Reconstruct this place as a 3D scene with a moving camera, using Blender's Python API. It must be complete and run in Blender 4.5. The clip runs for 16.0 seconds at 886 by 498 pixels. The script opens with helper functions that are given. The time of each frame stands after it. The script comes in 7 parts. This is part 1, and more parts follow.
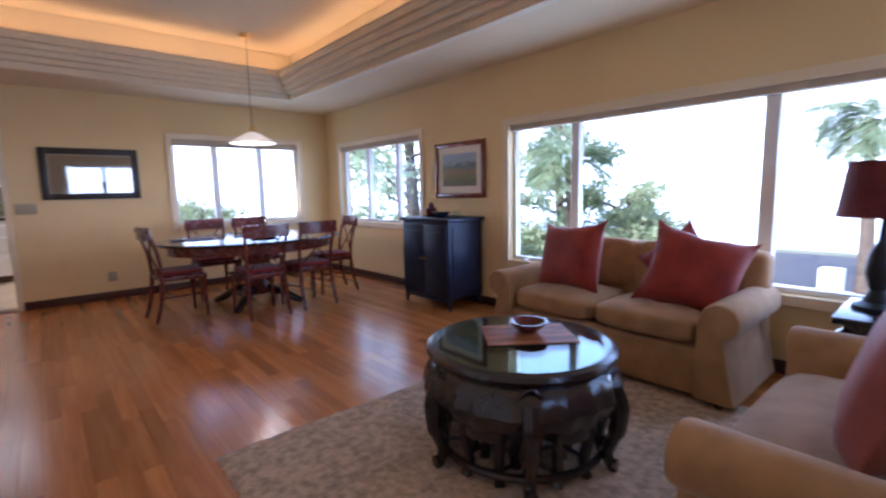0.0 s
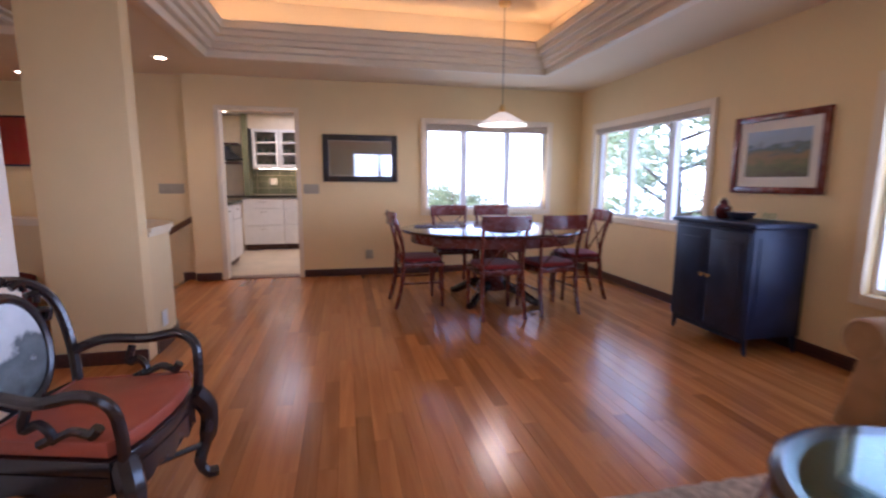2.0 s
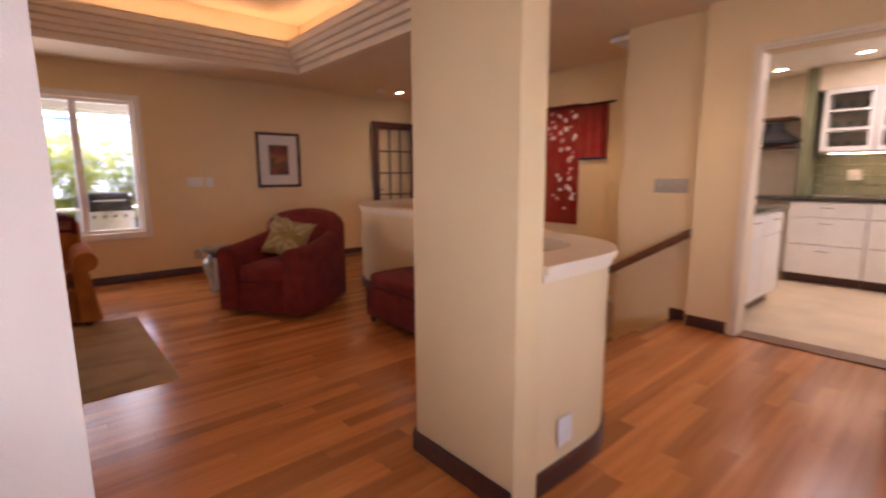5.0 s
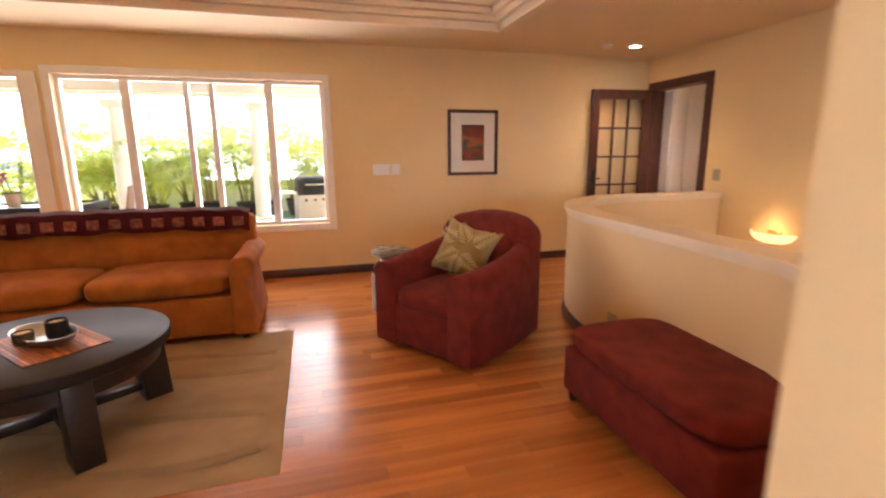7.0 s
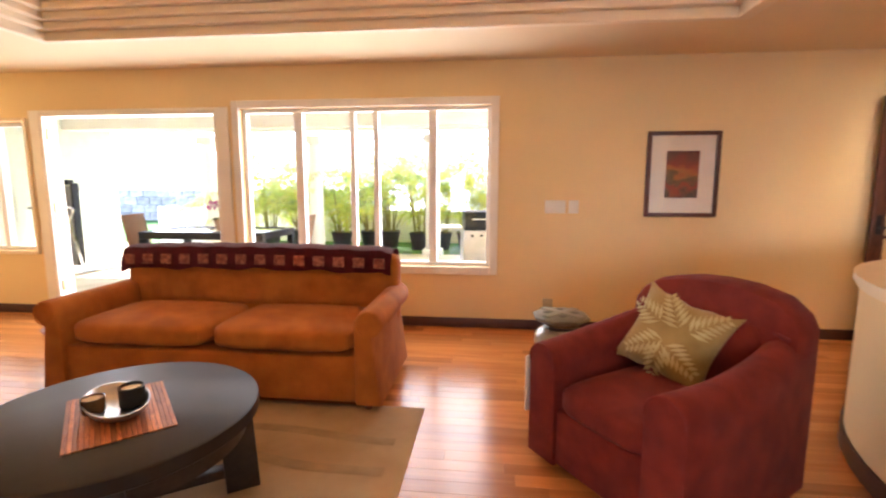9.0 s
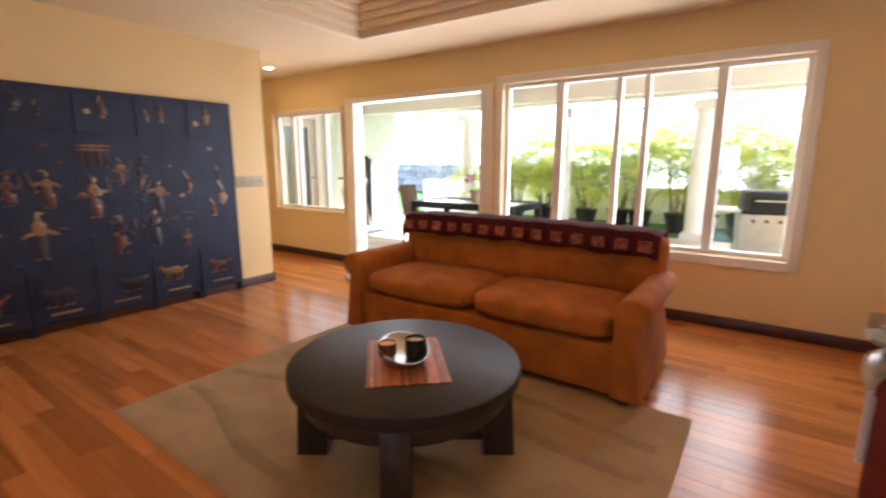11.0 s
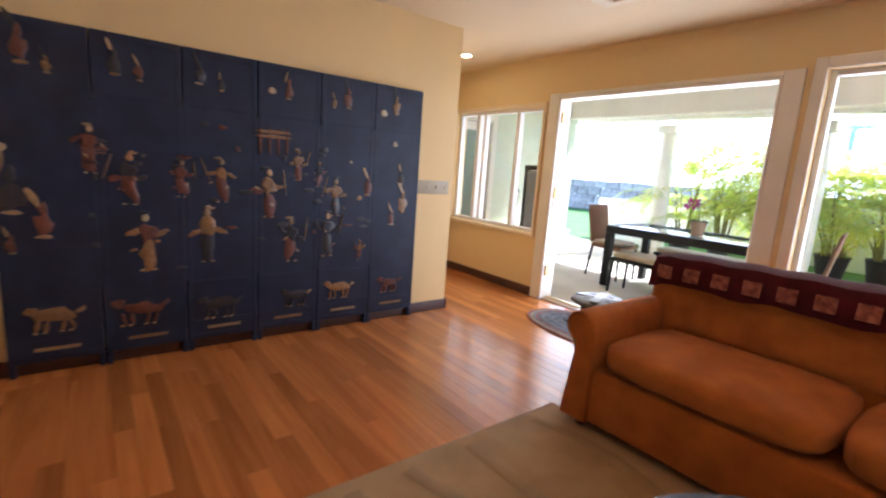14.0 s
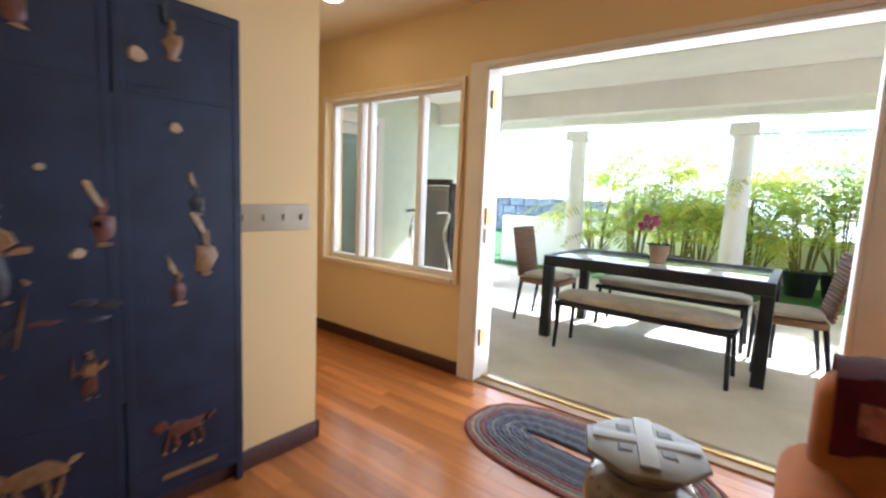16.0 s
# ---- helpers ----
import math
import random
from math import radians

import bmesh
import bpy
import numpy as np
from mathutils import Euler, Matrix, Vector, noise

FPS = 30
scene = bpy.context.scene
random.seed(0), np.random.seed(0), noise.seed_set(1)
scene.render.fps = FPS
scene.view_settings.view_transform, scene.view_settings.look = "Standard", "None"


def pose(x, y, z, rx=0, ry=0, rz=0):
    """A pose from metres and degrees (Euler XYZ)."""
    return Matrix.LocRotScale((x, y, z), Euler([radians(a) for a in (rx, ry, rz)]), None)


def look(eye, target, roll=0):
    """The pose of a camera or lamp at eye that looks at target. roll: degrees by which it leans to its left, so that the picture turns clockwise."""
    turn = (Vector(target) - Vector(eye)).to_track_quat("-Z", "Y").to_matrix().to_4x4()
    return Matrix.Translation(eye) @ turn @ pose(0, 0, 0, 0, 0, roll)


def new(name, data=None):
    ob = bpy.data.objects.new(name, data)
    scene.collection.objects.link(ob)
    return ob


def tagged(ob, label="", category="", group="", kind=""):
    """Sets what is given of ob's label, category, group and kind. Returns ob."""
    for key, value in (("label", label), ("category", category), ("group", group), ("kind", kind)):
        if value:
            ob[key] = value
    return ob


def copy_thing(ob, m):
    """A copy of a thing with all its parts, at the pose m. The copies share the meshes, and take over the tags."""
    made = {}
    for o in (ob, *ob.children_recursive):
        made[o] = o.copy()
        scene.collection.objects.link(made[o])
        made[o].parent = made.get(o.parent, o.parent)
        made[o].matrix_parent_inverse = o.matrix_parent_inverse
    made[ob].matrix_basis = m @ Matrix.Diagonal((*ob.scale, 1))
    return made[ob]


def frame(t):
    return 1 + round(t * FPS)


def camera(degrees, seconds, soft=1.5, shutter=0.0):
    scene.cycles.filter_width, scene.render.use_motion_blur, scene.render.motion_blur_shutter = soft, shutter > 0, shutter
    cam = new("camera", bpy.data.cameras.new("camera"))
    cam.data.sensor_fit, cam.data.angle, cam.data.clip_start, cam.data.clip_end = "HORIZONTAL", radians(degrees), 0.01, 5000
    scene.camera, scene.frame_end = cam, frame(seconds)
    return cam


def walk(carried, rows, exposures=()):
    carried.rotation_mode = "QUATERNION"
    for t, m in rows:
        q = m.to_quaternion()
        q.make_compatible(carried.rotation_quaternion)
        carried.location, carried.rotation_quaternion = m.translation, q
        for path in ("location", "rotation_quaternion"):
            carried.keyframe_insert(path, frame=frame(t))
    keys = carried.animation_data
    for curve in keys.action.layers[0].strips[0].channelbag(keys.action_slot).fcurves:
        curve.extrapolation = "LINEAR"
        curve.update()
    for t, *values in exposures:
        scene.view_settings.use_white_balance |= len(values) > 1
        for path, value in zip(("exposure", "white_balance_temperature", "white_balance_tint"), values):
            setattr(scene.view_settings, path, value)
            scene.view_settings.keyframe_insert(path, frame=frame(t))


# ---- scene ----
cam = camera(87.8, 16.0, 2.2, 0.5)
EXPO = [(0, 1.32, 4950, 24), (0.5, 1.27, 4900, 25), (1.5, 1.39, 5000, 28), (2.5, 1.62, 5200, 32), (5, 1.92, 5800, 35), (7.5, 3.15, 6100, 24), (8, 3.3, 6050, 24), (10.5, 2.65, 5750, 19), (12.5, 2.48, 5550, 20), (14.5, 2.31, 5200, 17), (16, 2.12, 5150, 14)]
PATH = [
    (0, (0.759, 0.361, 1.216), (-0.738, 1.664, 0.964), -1.2),
    (0.5, (0.654, 0.358, 1.205), (-0.999, 1.447, 0.92), -0.3),
    (1, (0.506, 0.393, 1.197), (-1.266, 1.269, 0.894), 0.2),
    (1.5, (0.296, 0.49, 1.196), (-1.551, 1.197, 0.898), 0.1),
    (2, (-0.011, 0.644, 1.216), (-1.946, 1.059, 0.924), 0.3),
    (2.5, (-0.372, 0.728, 1.206), (-2.347, 0.893, 0.935), 0.7),
    (3, (-0.752, 0.757, 1.193), (-2.731, 0.689, 0.916), -0.5),
    (3.5, (-1.151, 0.762, 1.204), (-3.089, 0.367, 0.908), -1.2),
    (4, (-1.543, 0.663, 1.224), (-3.365, -0.103, 0.918), -1.8),
    (4.5, (-1.866, 0.507, 1.212), (-3.498, -0.616, 0.937), -1.4),
    (5, (-2.173, 0.289, 1.198), (-3.47, -1.202, 0.885), -0.3),
    (5.2, (-2.271, 0.184, 1.198), (-3.451, -1.396, 0.866), -0.1),
    (7.5, (-3.029, -1.239, 1.314), (-3.383, -3.172, 0.946), -0.6),
    (8, (-3.101, -1.533, 1.318), (-3.249, -3.505, 1.018), -0.4),
    (10.3, (-2.996, -1.901, 1.298), (-2.244, -3.733, 1.021), 0.7),
    (10.5, (-2.974, -1.909, 1.299), (-2.112, -3.688, 0.994), 0.7),
    (11, (-2.886, -1.894, 1.298), (-1.76, -3.505, 0.928), 0.1),
    (11.5, (-2.816, -1.853, 1.3), (-1.454, -3.264, 0.907), -1.3),
    (12, (-2.726, -1.853, 1.304), (-1.208, -3.104, 0.943), -0.4),
    (12.5, (-2.544, -1.899, 1.3), (-0.927, -3.026, 0.962), 1.3),
    (13, (-2.312, -2.019, 1.294), (-0.665, -3.096, 0.941), 2.2),
    (13.5, (-2.028, -2.171, 1.288), (-0.39, -3.262, 0.932), 2.1),
    (14, (-1.673, -2.362, 1.268), (-0.119, -3.573, 0.922), 4.1),
    (14.5, (-1.295, -2.598, 1.251), (0.176, -3.918, 0.945), 4.7),
    (15, (-0.913, -2.896, 1.244), (0.516, -4.252, 0.897), 4.0),
    (15.5, (-0.571, -3.206, 1.235), (0.747, -4.675, 0.905), 3.7),
    (16, (-0.28, -3.576, 1.234), (0.948, -5.137, 0.995), 2.5),
]
walk(cam, [(t, look(eye, target, roll)) for t, eye, target, roll in PATH], EXPO)

# ---- world, sun, large lights ----
world = bpy.data.worlds.new("sky_world")
scene.world = world
world.use_nodes = True
wn = world.node_tree.nodes
sky = wn.new("ShaderNodeTexSky")
sky.sky_type, sky.sun_disc = "NISHITA", False
sky.sun_elevation, sky.sun_rotation = radians(38), radians(180)
world.node_tree.links.new(sky.outputs[0], wn["Background"].inputs[0])
wn["Background"].inputs[1].default_value = 0.15


INDOOR = 0.62  # strength of all lamps under the roof


def lamp(name, kind, m, energy, colour, size=0.1, size_y=None, spot=None):
    data = bpy.data.lights.new(name, kind)
    data.energy, data.color = energy if kind == "SUN" else energy * INDOOR, colour
    if kind == "AREA":
        data.size = size
        if size_y:
            data.shape, data.size_y = "RECTANGLE", size_y
    elif kind == "SUN":
        data.angle = size
    else:
        data.shadow_soft_size = size
    if spot:
        data.spot_size, data.spot_blend = radians(spot), 0.6
    ob = new(name, data)
    ob.matrix_world = m
    return ob


DAY, WARM = (0.70, 0.85, 1.0), (1.0, 0.62, 0.28)
lamp("sun", "SUN", look((-3.5, -27, 15.9), (0, -7, 0)), 5.0, (1.0, 0.95, 0.86), radians(0.6))
# daylight in the window openings
lamp("daylight_big_window", "AREA", look((-0.2, 3.95, 1.2), (-0.2, 0, 0.9)), 32, DAY, 4.0, 1.3)
lamp("daylight_dining_north", "AREA", look((-4.5, 3.95, 1.35), (-4.5, 0, 1.0)), 6.6, DAY, 1.8, 1.0)
lamp("daylight_dining_west", "AREA", look((-6.09, 2.5, 1.35), (0, 2.5, 1.0)), 6.6, DAY, 1.6, 1.0)
lamp("daylight_patio_door", "AREA", look((0.45, -6.2, 1.05), (0.45, 0, 0.9)), 10, (1.0, 0.97, 0.9), 1.8, 1.9)
lamp("daylight_family_window", "AREA", look((-1.9, -6.2, 1.3), (-1.9, 0, 1.0)), 13, (1.0, 0.97, 0.9), 2.3, 1.4)
lamp("daylight_hall_window", "AREA", look((2.25, -6.2, 1.3), (2.25, 0, 1.0)), 3, (1.0, 0.97, 0.9), 1.4, 1.2)

lamp("daylight_east_window", "AREA", look((2.66, 1.75, 1.55), (0, 1.75, 1.1)), 5.6, DAY, 1.4, 0.9)

# ---- materials ----
MATS = {}


def mat(name, colour, rough=0.6, metal=0.0, vary=0.12, scale=8.0, fine=90.0, bump=0.15, spec=0.5, rand=0.0, second=None, emit=None, coat=0.0):
    """A procedural surface: colour varied at two scales, with fine relief."""
    if name in MATS:
        return MATS[name]
    m = bpy.data.materials.new(name)
    m.use_nodes = True
    nt = m.node_tree
    n, l = nt.nodes, nt.links
    b = n["Principled BSDF"]
    b.inputs["Roughness"].default_value = rough
    b.inputs["Metallic"].default_value = metal
    b.inputs["Specular IOR Level"].default_value = spec
    b.inputs["Coat Weight"].default_value = coat
    b.inputs["Coat Roughness"].default_value = 0.12
    co = n.new("ShaderNodeTexCoord")
    big, small = n.new("ShaderNodeTexNoise"), n.new("ShaderNodeTexNoise")
    big.inputs["Scale"].default_value, big.inputs["Detail"].default_value = scale, 4
    small.inputs["Scale"].default_value, small.inputs["Detail"].default_value = fine, 3
    for t in (big, small):
        l.new(co.outputs["Object"], t.inputs["Vector"])
    mix = n.new("ShaderNodeMix")
    mix.data_type = "RGBA"
    c = Vector(colour)
    d = Vector(second) if second else c * (1 - vary)
    mix.inputs["A"].default_value = (*[min(1, v) for v in c * (1 + vary * 0.4)], 1)
    mix.inputs["B"].default_value = (*d, 1)
    ramp = n.new("ShaderNodeMapRange")
    ramp.inputs["From Min"].default_value, ramp.inputs["From Max"].default_value = 0.35, 0.68
    l.new(big.outputs["Fac"], ramp.inputs["Value"])
    l.new(ramp.outputs["Result"], mix.inputs["Factor"])
    out = mix.outputs["Result"]
    hsv = n.new("ShaderNodeHueSaturation")
    add = n.new("ShaderNodeMath")
    add.operation = "MULTIPLY_ADD"
    add.inputs[1].default_value, add.inputs[2].default_value = vary * 0.8, 1 - vary * 0.4
    l.new(small.outputs["Fac"], add.inputs[0])
    val = add.outputs[0]
    if rand:
        info = n.new("ShaderNodeObjectInfo")
        r = n.new("ShaderNodeMath")
        r.operation = "MULTIPLY_ADD"
        r.inputs[1].default_value, r.inputs[2].default_value = rand, -rand / 2
        l.new(info.outputs["Random"], r.inputs[0])
        s = n.new("ShaderNodeMath")
        l.new(val, s.inputs[0])
        l.new(r.outputs[0], s.inputs[1])
        val = s.outputs[0]
    l.new(val, hsv.inputs["Value"])
    l.new(out, hsv.inputs["Color"])
    l.new(hsv.outputs["Color"], b.inputs["Base Color"])
    if bump:
        bp = n.new("ShaderNodeBump")
        bp.inputs["Strength"].default_value, bp.inputs["Distance"].default_value = bump, 0.004
        l.new(small.outputs["Fac"], bp.inputs["Height"])
        l.new(bp.outputs["Normal"], b.inputs["Normal"])
    if emit:
        b.inputs["Emission Color"].default_value = (*emit[0], 1)
        b.inputs["Emission Strength"].default_value = emit[1]
    MATS[name] = m
    return m


def wood(name, dark, light, rough=0.35, along=(1.0, 14.0, 14.0), coat=0.0, island=0.0, rand=0.0, scale=3.0):
    """Wood with stretched grain; island and rand vary plank from plank."""
    if name in MATS:
        return MATS[name]
    m = bpy.data.materials.new(name)
    m.use_nodes = True
    n, l = m.node_tree.nodes, m.node_tree.links
    b = n["Principled BSDF"]
    b.inputs["Roughness"].default_value = rough
    b.inputs["Coat Weight"].default_value = coat
    b.inputs["Coat Roughness"].default_value = 0.18
    co, mp = n.new("ShaderNodeTexCoord"), n.new("ShaderNodeMapping")
    geo, info = n.new("ShaderNodeNewGeometry"), n.new("ShaderNodeObjectInfo")
    mp.inputs["Scale"].default_value = along
    l.new(co.outputs["Object"], mp.inputs["Vector"])
    pick = n.new("ShaderNodeMath")
    pick.operation = "ADD"
    l.new(geo.outputs["Random Per Island"], pick.inputs[0])
    l.new(info.outputs["Random"], pick.inputs[1])
    off = n.new("ShaderNodeVectorMath")
    off.operation = "ADD"
    comb = n.new("ShaderNodeCombineXYZ")
    mul = n.new("ShaderNodeMath")
    mul.operation = "MULTIPLY"
    mul.inputs[1].default_value = 37.0
    l.new(pick.outputs[0], mul.inputs[0])
    for k in range(3):
        l.new(mul.outputs[0], comb.inputs[k])
    l.new(mp.outputs[0], off.inputs[0])
    l.new(comb.outputs[0], off.inputs[1])
    g1, g2 = n.new("ShaderNodeTexNoise"), n.new("ShaderNodeTexNoise")
    g1.inputs["Scale"].default_value, g1.inputs["Detail"].default_value, g1.inputs["Distortion"].default_value = scale, 6, 1.2
    g2.inputs["Scale"].default_value, g2.inputs["Detail"].default_value = scale * 6, 4
    for g in (g1, g2):
        l.new(off.outputs[0], g.inputs["Vector"])
    mix = n.new("ShaderNodeMix")
    mix.data_type = "RGBA"
    mix.inputs["A"].default_value, mix.inputs["B"].default_value = (*dark, 1), (*light, 1)
    mr = n.new("ShaderNodeMapRange")
    mr.inputs["From Min"].default_value, mr.inputs["From Max"].default_value = 0.3, 0.7
    l.new(g1.outputs["Fac"], mr.inputs["Value"])
    l.new(mr.outputs["Result"], mix.inputs["Factor"])
    hsv = n.new("ShaderNodeHueSaturation")
    l.new(mix.outputs["Result"], hsv.inputs["Color"])
    frac = n.new("ShaderNodeMath")
    frac.operation = "FRACT"
    l.new(pick.outputs[0], frac.inputs[0])
    v1 = n.new("ShaderNodeMath")
    v1.operation = "MULTIPLY_ADD"
    spread = island + rand
    v1.inputs[1].default_value, v1.inputs[2].default_value = spread, 1 - spread / 2
    l.new(frac.outputs[0], v1.inputs[0])
    v2 = n.new("ShaderNodeMath")
    v2.operation = "MULTIPLY_ADD"
    v2.inputs[1].default_value = 0.22
    l.new(g2.outputs["Fac"], v2.inputs[0])
    sub = n.new("ShaderNodeMath")
    sub.operation = "SUBTRACT"
    sub.inputs[1].default_value = 0.11
    l.new(v1.outputs[0], sub.inputs[0])
    l.new(sub.outputs[0], v2.inputs[2])
    l.new(v2.outputs[0], hsv.inputs["Value"])
    l.new(hsv.outputs["Color"], b.inputs["Base Color"])
    rr = n.new("ShaderNodeMath")
    rr.operation = "MULTIPLY_ADD"
    rr.inputs[1].default_value, rr.inputs[2].default_value = 0.12, rough - 0.05
    l.new(g2.outputs["Fac"], rr.inputs[0])
    l.new(rr.outputs[0], b.inputs["Roughness"])
    bp = n.new("ShaderNodeBump")
    bp.inputs["Strength"].default_value, bp.inputs["Distance"].default_value = 0.06, 0.002
    l.new(g2.outputs["Fac"], bp.inputs["Height"])
    l.new(bp.outputs["Normal"], b.inputs["Normal"])
    MATS[name] = m
    return m


def glass(name, tint=(1, 1, 1), rough=0.0, base=0.035):
    """A thin pane: mostly clear, with a mirror-like gloss that grows at a slant."""
    if name in MATS:
        return MATS[name]
    m = bpy.data.materials.new(name)
    m.use_nodes = True
    n, l = m.node_tree.nodes, m.node_tree.links
    n.remove(n["Principled BSDF"])
    tr, gl, mx, fr = n.new("ShaderNodeBsdfTransparent"), n.new("ShaderNodeBsdfGlossy"), n.new("ShaderNodeMixShader"), n.new("ShaderNodeLayerWeight")
    tr.inputs[0].default_value = (*tint, 1)
    gl.inputs["Roughness"].default_value = rough
    fr.inputs[0].default_value = 0.5
    up, lift = n.new("ShaderNodeMath"), n.new("ShaderNodeMath")
    up.operation, lift.operation = "POWER", "MULTIPLY_ADD"
    up.inputs[1].default_value, lift.inputs[1].default_value, lift.inputs[2].default_value = 5.0, 0.85, base
    l.new(fr.outputs["Facing"], up.inputs[0])
    l.new(up.outputs[0], lift.inputs[0])
    l.new(lift.outputs[0], mx.inputs[0])
    l.new(tr.outputs[0], mx.inputs[1])
    l.new(gl.outputs[0], mx.inputs[2])
    l.new(mx.outputs[0], n["Material Output"].inputs[0])
    MATS[name] = m
    return m


def weave(name, c1, c2, scale, rough=0.9):
    """Cloth in two colours with a fine woven relief."""
    m = mat(name, c1, rough, vary=0.2, second=c2, scale=scale, fine=420, bump=0.4, spec=0.2)
    m.node_tree.nodes["Principled BSDF"].inputs["Sheen Weight"].default_value = 0.25
    return m


WALL = mat("wall_paint", (0.80, 0.60, 0.30), 0.7, vary=0.05, scale=1.2, fine=160, bump=0.12, spec=0.3)
CEIL = mat("ceiling_paint", (0.80, 0.65, 0.42), 0.75, vary=0.04, scale=1.0, fine=140, bump=0.12, spec=0.25)
TRIM = mat("white_trim", (0.82, 0.76, 0.66), 0.4, vary=0.05, scale=4, bump=0.05)
CASING = mat("cream_casing", (0.80, 0.66, 0.45), 0.5, vary=0.05, scale=3, bump=0.05)
VINYL = mat("window_vinyl", (0.80, 0.78, 0.74), 0.4, vary=0.05, bump=0.05)
CREAM = mat("cream_moulding", (0.82, 0.70, 0.50), 0.55, vary=0.05, scale=3, bump=0.06)
BASEB = wood("baseboard_wood", (0.030, 0.010, 0.008), (0.085, 0.026, 0.016), 0.38)
FLOORW = wood("floor_oak", (0.41, 0.143, 0.032), (0.57, 0.222, 0.056), 0.20, (0.6, 9, 9), 0.20, 0.50, 0.0, 1.4)
FLOORW.node_tree.nodes["Principled BSDF"].inputs["Coat Roughness"].default_value = 0.24
CHERRY = wood("cherry_wood", (0.11, 0.018, 0.011), (0.17, 0.032, 0.017), 0.26, (1, 1, 1), 0.3)
BLACKW = wood("black_carved_wood", (0.010, 0.008, 0.009), (0.032, 0.018, 0.016), 0.24, (4, 4, 4), 0.4)
ESPRESSO = wood("espresso_wood", (0.014, 0.011, 0.010), (0.034, 0.024, 0.019), 0.32, (2, 9, 9))
TEAK = wood("teak_veneer", (0.40, 0.19, 0.075), (0.56, 0.29, 0.12), 0.42, (2, 2, 10))
TEAKT = wood("teak_top", (0.34, 0.13, 0.04), (0.48, 0.21, 0.07), 0.3, (2, 10, 10))
DARKDOOR = wood("dark_door_wood", (0.045, 0.012, 0.008), (0.11, 0.032, 0.018), 0.35, (6, 6, 2))
RAILW = wood("rail_wood", (0.10, 0.035, 0.015), (0.20, 0.08, 0.03), 0.35, (8, 2, 8))
# bluish haze that lifts dark tones is put into this base colour
LACQ = mat("lifted_black_lacquer", (0.017, 0.025, 0.058), 0.5, vary=0.3, scale=6, bump=0.05, spec=0.35)
GLASS = glass("clear_glass")
PICGLASS = glass("picture_glass", (1, 1, 1), 0.02, 0.22)
GLASSG = glass("green_glass", (0.86, 0.95, 0.92))
CHROME = mat("polished_steel", (0.72, 0.72, 0.74), 0.16, 1.0, 0.08, bump=0.02)
BRASS = mat("brass", (0.72, 0.50, 0.20), 0.28, 1.0, 0.12, bump=0.03)
BLACKM = mat("black_metal", (0.02, 0.02, 0.022), 0.45, 0.4, 0.2)
PLATE = mat("switch_plate", (0.42, 0.35, 0.23), 0.45, vary=0.05, bump=0.02)
PLATEW = mat("white_plate", (0.80, 0.77, 0.70), 0.4, vary=0.04, bump=0.02)

# ---- building helpers ----


def box(x0, y0, z0, x1, y1, z1, bevel=0.0, seg=2, bm=None):
    """A box between two corners, its edges rounded."""
    own = bmesh.new()
    bmesh.ops.create_cube(own, size=1.0)
    for v in own.verts:
        v.co = Vector(((x0 + x1) / 2 + v.co.x * (x1 - x0), (y0 + y1) / 2 + v.co.y * (y1 - y0), (z0 + z1) / 2 + v.co.z * (z1 - z0)))
    if bevel:
        bmesh.ops.bevel(own, geom=own.edges[:], offset=bevel, segments=seg, affect="EDGES", profile=0.5)
    return join(bm, own)


def join(bm, other):
    if bm is None:
        return other
    me = bpy.data.meshes.new("tmp")
    other.to_mesh(me)
    other.free()
    bm.from_mesh(me)
    bpy.data.meshes.remove(me)
    return bm


def turned(bm, m):
    bmesh.ops.transform(bm, matrix=m, verts=bm.verts[:])
    return bm


def lathe(profile, seg=32, sx=1.0, sy=1.0, bm=None):
    """Turns (radius, height) pairs round z."""
    own = bmesh.new()
    rings = []
    for r, z in profile:
        if r < 1e-5:
            rings.append([own.verts.new((0, 0, z))])
        else:
            rings.append([own.verts.new((r * sx * math.cos(2 * math.pi * k / seg), r * sy * math.sin(2 * math.pi * k / seg), z)) for k in range(seg)])
    for a, b in zip(rings, rings[1:]):
        for k in range(seg):
            j = (k + 1) % seg
            if len(a) == 1 and len(b) == 1:
                continue
            if len(a) == 1:
                own.faces.new((a[0], b[k], b[j]))
            elif len(b) == 1:
                own.faces.new((a[k], a[j], b[0]))
            else:
                own.faces.new((a[k], a[j], b[j], b[k]))
    bmesh.ops.recalc_face_normals(own, faces=own.faces[:])
    return join(bm, own)


